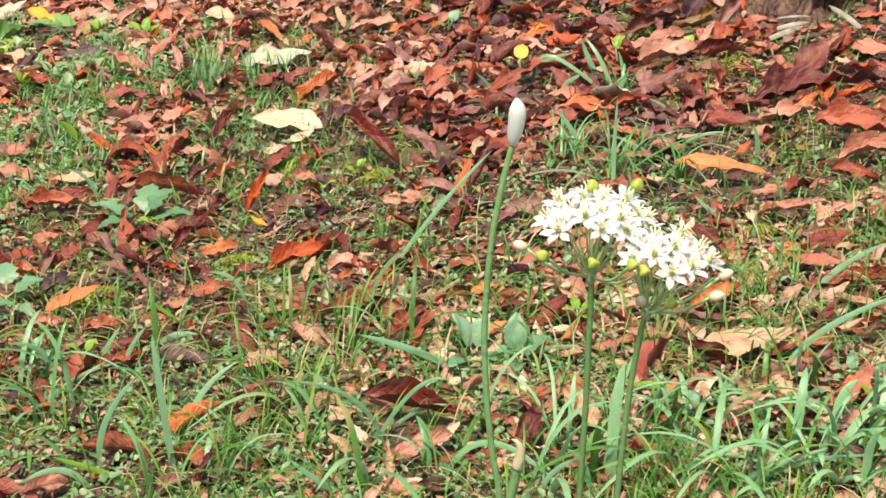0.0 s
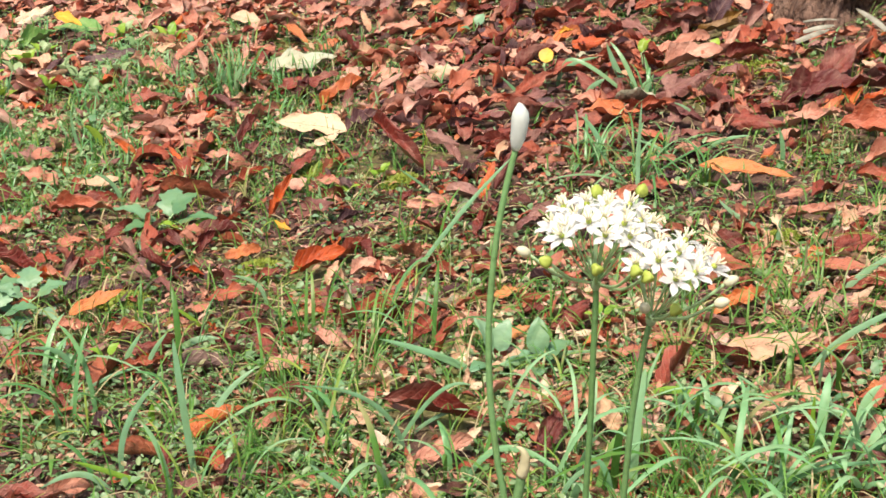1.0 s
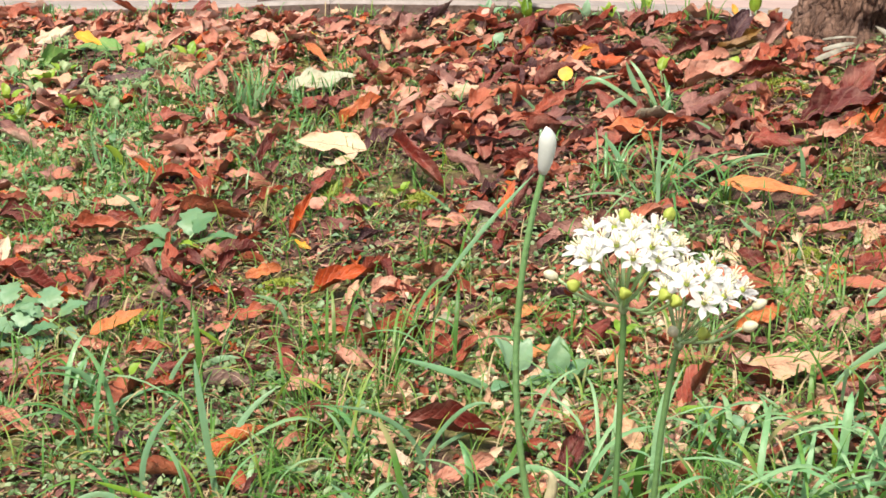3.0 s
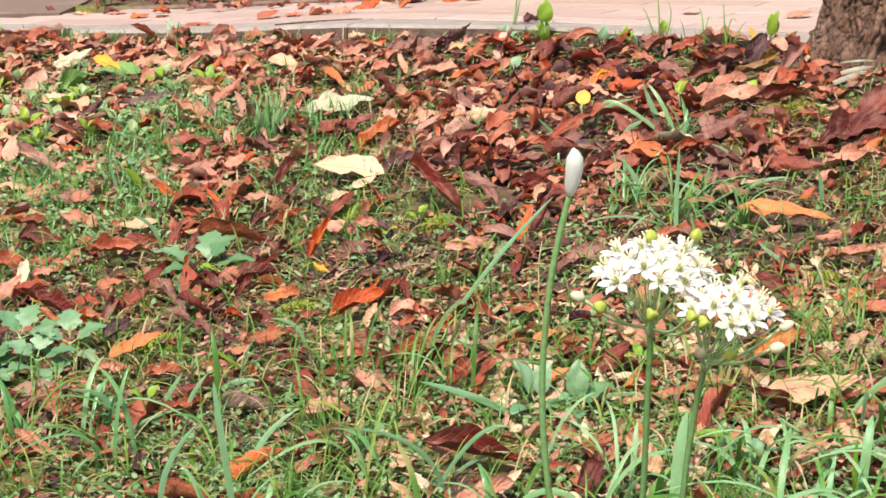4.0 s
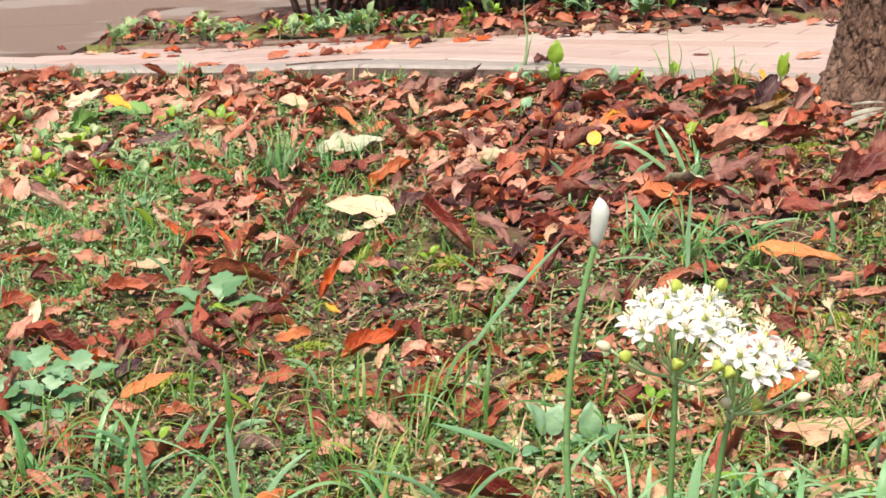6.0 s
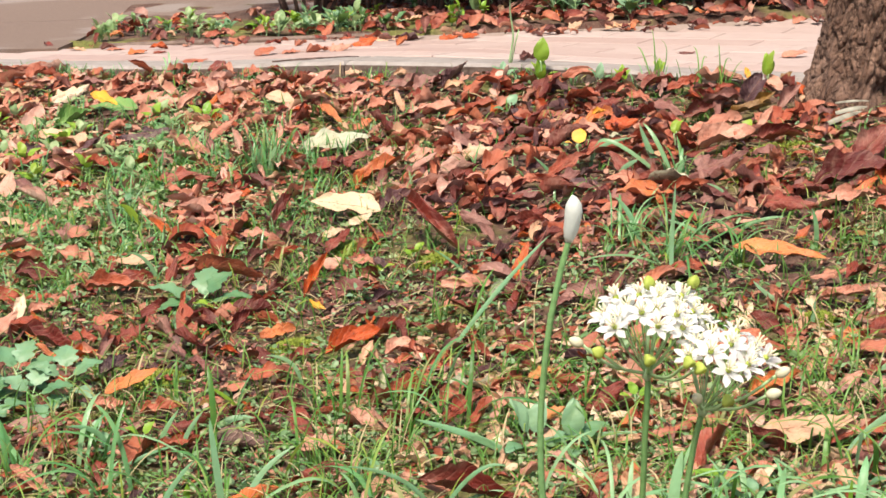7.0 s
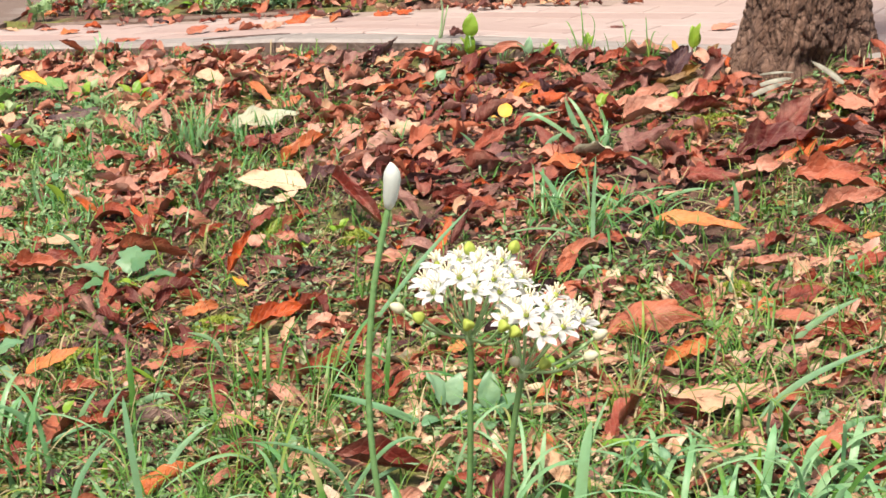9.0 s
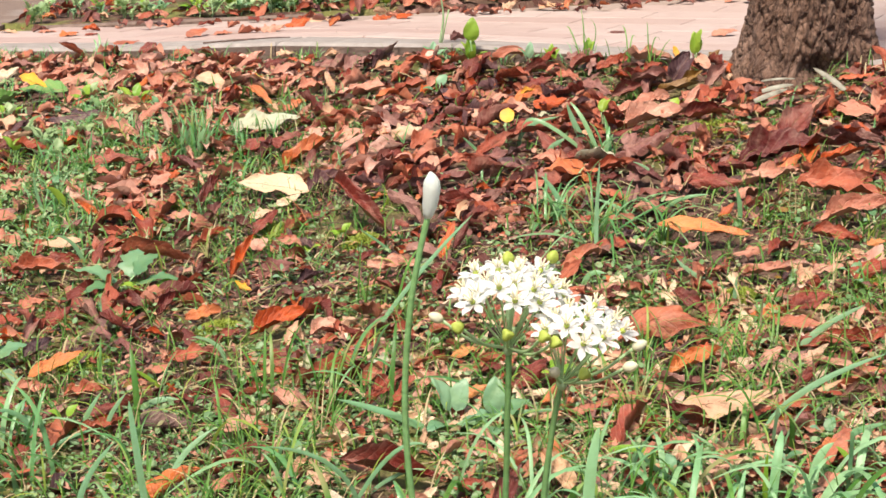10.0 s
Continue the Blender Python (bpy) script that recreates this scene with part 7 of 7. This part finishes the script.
weed(0.364, 1.434, "small green seedling among the fallen leaves", [(220, 35, 0.022, 0.015, 0.012), (350, 30, 0.022, 0.015, 0.012), (90, 15, 0.02, 0.014, 0.008)], HERB, stem=0.012)
weed(-0.274, 1.669, "small green seedling among the fallen leaves", [(50, 35, 0.022, 0.015, 0.012), (180, 30, 0.022, 0.015, 0.012), (280, 15, 0.02, 0.014, 0.008)], LIME, stem=0.012)
weed(-0.304, 1.653, "small green seedling among the fallen leaves", [(350, 35, 0.022, 0.015, 0.012), (120, 30, 0.022, 0.015, 0.012), (220, 15, 0.02, 0.014, 0.008)], HERB, stem=0.012)
twig([(0.226, 1.625), (0.305, 1.671), (0.346, 1.694), (0.384, 1.667), (0.414, 1.627)], 0.0016, "thin dark twig lying across fallen leaves")
twig([(0.346, 1.694), (0.365, 1.676), (0.380, 1.612)], 0.0014, "thin dark twig lying across fallen leaves")
twig([(-0.260, 1.825), (-0.254, 1.844), (-0.221, 1.893)], 0.002, "short brown twig lying on the moss")
twig([(-0.282, 1.789), (-0.271, 1.834), (-0.258, 1.852)], 0.002, "short brown twig lying on the moss")
twig([(-0.064, 1.489), (-0.024, 1.475), (-0.004, 1.452)], 0.0014, "pale dry straw lying in the grass")
twig([(-0.042, 1.445), (-0.024, 1.480), (-0.015, 1.488)], 0.0014, "pale dry straw lying in the grass")

sprout_at = on_path(0.565, 0.03)
sprout = empty("sprout", (sprout_at[0], sprout_at[1], path_z(*sprout_at)), "slender green sprout growing from the kerb joint", "weed")
line = smooth_line([(0, 0, -0.004), (0.004, 0, 0.04), (-0.003, 0, 0.09), (0.002, 0, 0.17)], 5)
tube("stem", line, [0.0022 - 0.0001 * i for i in range(len(line))], PEDICEL, sprout)
tube("stem", [(0.003, -0.002, -0.004), (0.008, 0, 0.03), (0.012, 0, 0.05)], [0.0012] * 3, PEDICEL, sprout)
for yaw, hh, ln in ((10, 0.11, 0.03), (170, 0.12, 0.03), (260, 0.1, 0.028), (60, 0.15, 0.035), (200, 0.155, 0.03), (300, 0.165, 0.03)):
    v, f = leaf_blade_lists(ln, ln * 0.5)
    part("leaf", from_lists("leaf", v, f, LIME), None, sprout).matrix_local = pose(0, 0, hh, 0, -25, yaw)

for pts, r0 in (([(-0.27, 2.952), (-0.22, 2.962), (-0.155, 2.95), (-0.13, 2.936)], 0.0014), ([(-0.25, 2.96), (-0.2, 2.95), (-0.165, 2.962)], 0.0012)):
    twig(pts, r0, "thin dark twig lying along the kerb", path=True)


# ---- shrubs behind the paving ----
def shrub(x, y, height, wide, seed):
    r = random.Random(seed)
    base = Vector((x, y, ground_z(x, y)))
    plant = empty("shrub", base, "dark green shrub with many thin bare stems in the bed", "shrub", "shrubs behind the paving")
    tips = []
    for i in range(13):
        a, q = r.uniform(0, 6.28), r.uniform(0.1, 0.8)
        foot = Vector((0.07 * q * math.cos(a), 0.07 * q * math.sin(a), -0.01))
        knee = foot + Vector((0.25 * wide * q * math.cos(a), 0.25 * wide * q * math.sin(a), 0.4 * height))
        head = knee + Vector((0.3 * wide * q * math.cos(a + 0.4), 0.3 * wide * q * math.sin(a + 0.4), 0.5 * height))
        line = smooth_line([foot, knee, head], 5)
        tube("stem", line, [(0.009 if i < 2 else 0.005) * (1 - 0.07 * k) for k in range(len(line))], TWIG, plant)
        tips += line[3:]
    made = []
    while len(made) < 700:
        t = r.choice(tips)
        p = t + Vector((r.gauss(0, 0.09 * wide), r.gauss(0, 0.09 * wide), r.gauss(0.02, 0.07 * height)))
        if p.z < (0.05 if seed > 43 else 0.09):
            continue
        ln = r.uniform(0.025, 0.05)
        v, f = leaf_blade_lists(ln, ln * 0.5, nu=4, nv=3)
        made.append((moved(Matrix.Translation(p) @ pose(0, 0, 0, r.uniform(-60, 60), r.uniform(-60, 60), r.uniform(0, 360)), v), f, None, 0))
    crown = joined("crown", made, [SHRUB], "dense small dark green leaves", "")
    crown.parent = plant
    return plant


for i, (sx, sy) in enumerate(((-0.28, 3.92), (-0.15, 3.9), (-0.02, 3.86), (0.12, 3.82), (0.27, 3.79), (0.43, 3.74), (0.6, 3.7), (0.8, 3.66), (1.05, 3.62))):
    shrub(sx, sy, 0.6, 0.5, 40 + i)

# low plants at the edge of the bed
r = random.Random(31)
for i in range(110):
    wx = -0.68 + 0.6 * r.random() ** 0.9 if i < 62 else r.uniform(-0.2, 0.75)
    wy = r.uniform(3.56, 3.7) + 0.1 * max(0.0, -0.35 - wx) if i < 62 else r.uniform(3.57, 3.85)
    grown = r.uniform(0.35, 0.75) * (0.75 + 0.5 * max(0.0, wx + 0.6))
    if noise.noise((wx * 14, wy * 9, 6)) < -0.12:
        continue
    weed(wx, wy, "small bright green weed at the edge of the bed",
         [(r.uniform(0, 360), r.uniform(5, 65), q, q * r.uniform(0.4, 0.75), grown * r.uniform(0.002, 0.055)) for k in range(r.randrange(7, 12)) for q in (r.uniform(0.018, 0.05),)],
         r.choice((LIME, HERB, PALE_WEED, SHRUB if wx > -0.2 else PALE_WEED)), stem=0.055 * grown, size=grown)


# ---- garlic chives ----
def floret_lists(r, size):
    """Six pointed petals in a shallow star."""
    verts, faces = [(0.0, 0.0, -0.0003)], []
    for k in range(6):
        a = math.pi * k / 3 + r.uniform(-0.12, 0.12)
        up = size * (0.42 if k % 2 else 0.3) * r.uniform(0.6, 1.3)
        ca, sa = math.cos(a), math.sin(a)
        start = len(verts)
        for q, (d, w, z) in enumerate(((0.06, 0.05, 0.0), (0.38, 0.2, 0.35), (0.68, 0.23, 0.75), (0.9, 0.12, 0.95), (1.05, 0.01, 0.9))):
            for side in (-1, 0, 1):
                x, y = d * size, side * w * size
                verts.append((x * ca - y * sa, x * sa + y * ca, z * up - (0.0 if side else 0.04 * size)))
        faces += [(0, start + 1, start), (0, start + 2, start + 1)]
        for q in range(4):
            for j in range(2):
                b0 = start + 3 * q + j
                faces.append((b0, b0 + 1, b0 + 4, b0 + 3))
    return verts, faces


def ball_lists(rx, rz, tip=0.0, rings=6, sides=8, lobes=0.0):
    verts, faces = [(0, 0, -rz)], []
    for i in range(1, rings):
        th = math.pi * i / rings
        for k in range(sides):
            a = 2 * math.pi * k / sides
            q = rx * math.sin(th) * (1 + lobes * math.cos(3 * a))
            verts.append((q * math.cos(a), q * math.sin(a), -rz * math.cos(th) + (tip if th > 2.2 else 0) * (th - 2.2)))
    verts.append((0, 0, rz + tip))
    faces += [(0, 1 + (k + 1) % sides, 1 + k) for k in range(sides)]
    for i in range(rings - 2):
        for k in range(sides):
            q = (k + 1) % sides
            faces.append((1 + i * sides + k, 1 + i * sides + q, 1 + (i + 1) * sides + q, 1 + (i + 1) * sides + k))
    last = len(verts) - 1
    faces += [(last - sides + k, last - sides + (k + 1) % sides, last) for k in range(sides)]
    return verts, faces


FLORETS = []
for k in range(6):
    fr = random.Random(50 + k)
    FLORETS.append(from_lists("floret", *floret_lists(fr, 0.0046 + 0.00025 * k), PETAL))
OVARY_ME = from_lists("ovary", *ball_lists(0.0009, 0.001), OVARY)
STAMEN_ME = from_lists("stamen", *[x for x in tube_lists([(0, 0, 0), (0.0006, 0, 0.002), (0.0016, 0, 0.0038)], [0.00022, 0.00018, 0.0003], 5)], STAMEN)
BUD_ME = from_lists("bud", *ball_lists(0.0017, 0.0022, 0.0005), CREAM)
POD_ME = from_lists("seed_pod", *ball_lists(0.0018, 0.0019, 0.0005, 8, 15, 0.18), OVARY)


def chive(joint, line, florets, buds, pods, axis, label, seed):
    """A flower stalk up to its joint, and an umbel on it. florets: how many; buds, pods: their offsets."""
    r = random.Random(seed)
    joint = Vector(joint)
    foot = Vector((line[0][0], line[0][1], ground_z(line[0][0], line[0][1])))
    plant = empty("garlic_chive", foot, label, "flower", "garlic chives")
    pts = smooth_line([Vector(p) - foot for p in line] + [joint - foot], 8)
    tube("stem", pts, [0.00105 - 0.00015 * i / len(pts) for i in range(len(pts))], STEM, plant, sides=8)
    j = joint - foot
    v, f = ball_lists(0.0017, 0.0024)
    part("joint", from_lists("joint", v, f, PEDICEL), None, plant).location = j
    lean = Vector((0, 0, 1)).rotation_difference(Vector(axis).normalized())

    def pedicel(end, thick=0.00024):
        side = (end - j)
        mid = j + 0.55 * side + Vector((0, 0, -0.12 * Vector((side.x, side.y, 0)).length))
        tube("pedicel", smooth_line([j, mid, end], 4), [thick] * 9, PEDICEL, plant, sides=5)

    for i in range(florets):
        th = radians(39) * math.sqrt((i + 0.5) / florets)
        ph = i * 2.39996 + r.uniform(-0.2, 0.2)
        d = lean @ Vector((math.sin(th) * math.cos(ph), math.sin(th) * math.sin(ph), math.cos(th)))
        end = j + d * 0.0235 * r.uniform(0.9, 1.06)
        pedicel(end)
        face = (d + Vector((0, -0.25, 0.15))).normalized()
        ob = part("floret", r.choice(FLORETS), None, plant)
        ob.matrix_local = Matrix.Translation(end) @ Vector((0, 0, 1)).rotation_difference(face).to_matrix().to_4x4() @ pose(0, 0, 0, 0, 0, r.uniform(0, 60))
        ov = part("ovary", OVARY_ME, None, ob)
        ov.location = (0, 0, 0.0009)
        for k in range(6):
            part("stamen", STAMEN_ME, None, ob).matrix_local = pose(0, 0, 0.0005, 0, 0, 60 * k + 30)
    for kind, me, spots in (("bud", BUD_ME, buds), ("seed_pod", POD_ME, pods)):
        for o in spots:
            end = j + Vector(o)
            pedicel(end - Vector(o).normalized() * 0.0015, 0.0005)
            part(kind, me, None, plant).matrix_local = Matrix.Translation(end) @ Vector((0, 0, 1)).rotation_difference(Vector(o).normalized()).to_matrix().to_4x4()
    return plant


v, f = ball_lists(0.011, 0.006)
stone = part("pebble", from_lists("pebble", [(1.25 * a, b2 + 0.15 * a, c * (1 + 8 * a)) for a, b2, c in v], f, STONE), None)
stone.location = (0.423, 1.511, ground_z(0.423, 1.511) + 0.004)
tagged(stone, "small rounded grey pebble lying in the grass", "pebble")

def dry_strip(a, c, width):
    """A bleached, curled strip of dead leaf."""
    a, c = Vector(a), Vector(c)
    v, f = blade_lists(a, (a + c) / 2 + Vector((0, -0.004, 0.003)), c, width, 10, 0.5, (c - a).cross(Vector((0.3, 1, -0.8))))
    ob = part("dry_leaf_strip", from_lists("dry_leaf_strip", v, f, DRY), None)
    return tagged(ob, "bleached pale strip of dead leaf at the tree's foot", "dry leaf")


dry_strip((0.620, 2.361, 0.115), (0.583, 2.396, 0.134), 0.009)
dry_strip((0.503, 2.361, 0.097), (0.549, 2.377, 0.110), 0.009)
dry_strip((0.517, 2.387, 0.103), (0.558, 2.387, 0.113), 0.008)
dry_strip((0.520, 2.409, 0.110), (0.564, 2.403, 0.116), 0.004)
chive((0.0666, 0.5736, 0.5680), [(0.0726, 0.5736, 0.0111), (0.0708, 0.5736, 0.2173), (0.0695, 0.5736, 0.3617), (0.0688, 0.5736, 0.4442), (0.0684, 0.5736, 0.4906), (0.0680, 0.5736, 0.5267), (0.0674, 0.5736, 0.5457), (0.0671, 0.5736, 0.5607)], 22, [(-0.0217, -0.0040, 0.0112)], [(-0.0154, -0.0060, 0.0092), (-0.0013, -0.0120, 0.0098), (-0.0011, 0.0060, 0.0262), (0.0082, -0.0240, 0.0150), (0.0116, -0.0230, 0.0128), (0.0122, 0.0080, 0.0262)], (-0.03, 0.03, 1.0),
      "white starry garlic chive umbel on a green stalk", 3)
chive((0.0822, 0.5639, 0.5617), [(0.0723, 0.5639, 0.0111), (0.0750, 0.5639, 0.2166), (0.0769, 0.5639, 0.3604), (0.0779, 0.5639, 0.4426), (0.0785, 0.5639, 0.4888), (0.0790, 0.5639, 0.5248), (0.0798, 0.5639, 0.5401), (0.0809, 0.5639, 0.5533)], 17, [(-0.0032, -0.0080, 0.0073), (0.0214, -0.0020, 0.0136), (0.0186, -0.0060, 0.0086)], [(0.0052, -0.0100, 0.0078)], (0.17, 0.03, 1.0),
      "smaller white garlic chive umbel leaning beside the other", 4)

# the closed bud on its wavy stalk
foot_at = Vector((0.0670, 0.5813, 0.0103))
foot_at.z = ground_z(foot_at.x, foot_at.y)
bud_plant = empty("garlic_chive", foot_at, "garlic chive stalk with a closed white bud", "flower", "garlic chives")
line = smooth_line([Vector((0, 0, 0))] + [Vector(p) - foot_at for p in ((0.0579, 0.5813, 0.2012), (0.0515, 0.5813, 0.3348), (0.0478, 0.5813, 0.4112), (0.0457, 0.5813, 0.4541), (0.0441, 0.5813, 0.4875), (0.0410, 0.5813, 0.5042), (0.0378, 0.5813, 0.5280), (0.0365, 0.5813, 0.5510), (0.0373, 0.5813, 0.5752), (0.0394, 0.5813, 0.5932), (0.0417, 0.5813, 0.6060))], 8)
tube("stem", line, [0.0012 - 0.0003 * i / len(line) for i in range(len(line))], STEM_PALE, bud_plant, sides=8)
axis = Vector((0.0018, -0.001, 0.0145))
ring = [(0.0, 0.0012), (0.1, 0.0017), (0.25, 0.0022), (0.45, 0.0024), (0.65, 0.0026), (0.8, 0.0023), (0.9, 0.0015), (0.96, 0.0008), (1.0, 0.0002)]
v, f = tube_lists([line[-1] + axis * s + Vector((-0.0016 * s ** 4, 0, 0)) for s, _ in ring], [q for _, q in ring], 12)
part("bud", from_lists("bud", v, f, BUD), None, bud_plant, "closed white papery bud")

# a broken stalk with a dry pale tip
stub_at = Vector((0.0335, 0.5713, 0.0051))
stub_at.z = ground_z(stub_at.x, stub_at.y)
stub = empty("garlic_chive", stub_at, "broken chive stalk with a dry straw-coloured tip", "stalk", "garlic chives")
line = smooth_line([Vector((0, 0, 0))] + [Vector(p) - stub_at for p in ((0.0388, 0.5713, 0.2006), (0.0425, 0.5713, 0.3374), (0.0447, 0.5713, 0.4156), (0.0459, 0.5713, 0.4596), (0.0466, 0.5713, 0.4898), (0.0476, 0.5713, 0.4985), (0.0481, 0.5713, 0.5040))], 6)
tube("stem", line, [0.0015] * len(line), STEM, stub, sides=8)
end = line[-1]
v, f = tube_lists(smooth_line([end, end + Vector((0.0008, 0, 0.004)), end + Vector((0.0006, 0, 0.0075)), end + Vector((-0.001, 0, 0.0098)), end + Vector((-0.0032, 0, 0.0102))], 4), [0.0018 - 0.0001 * q * q / 12 for q in range(17)], 8)
part("dry_tip", from_lists("dry_tip", v, f, DRY_TIP), None, stub, "dry straw-coloured tip")
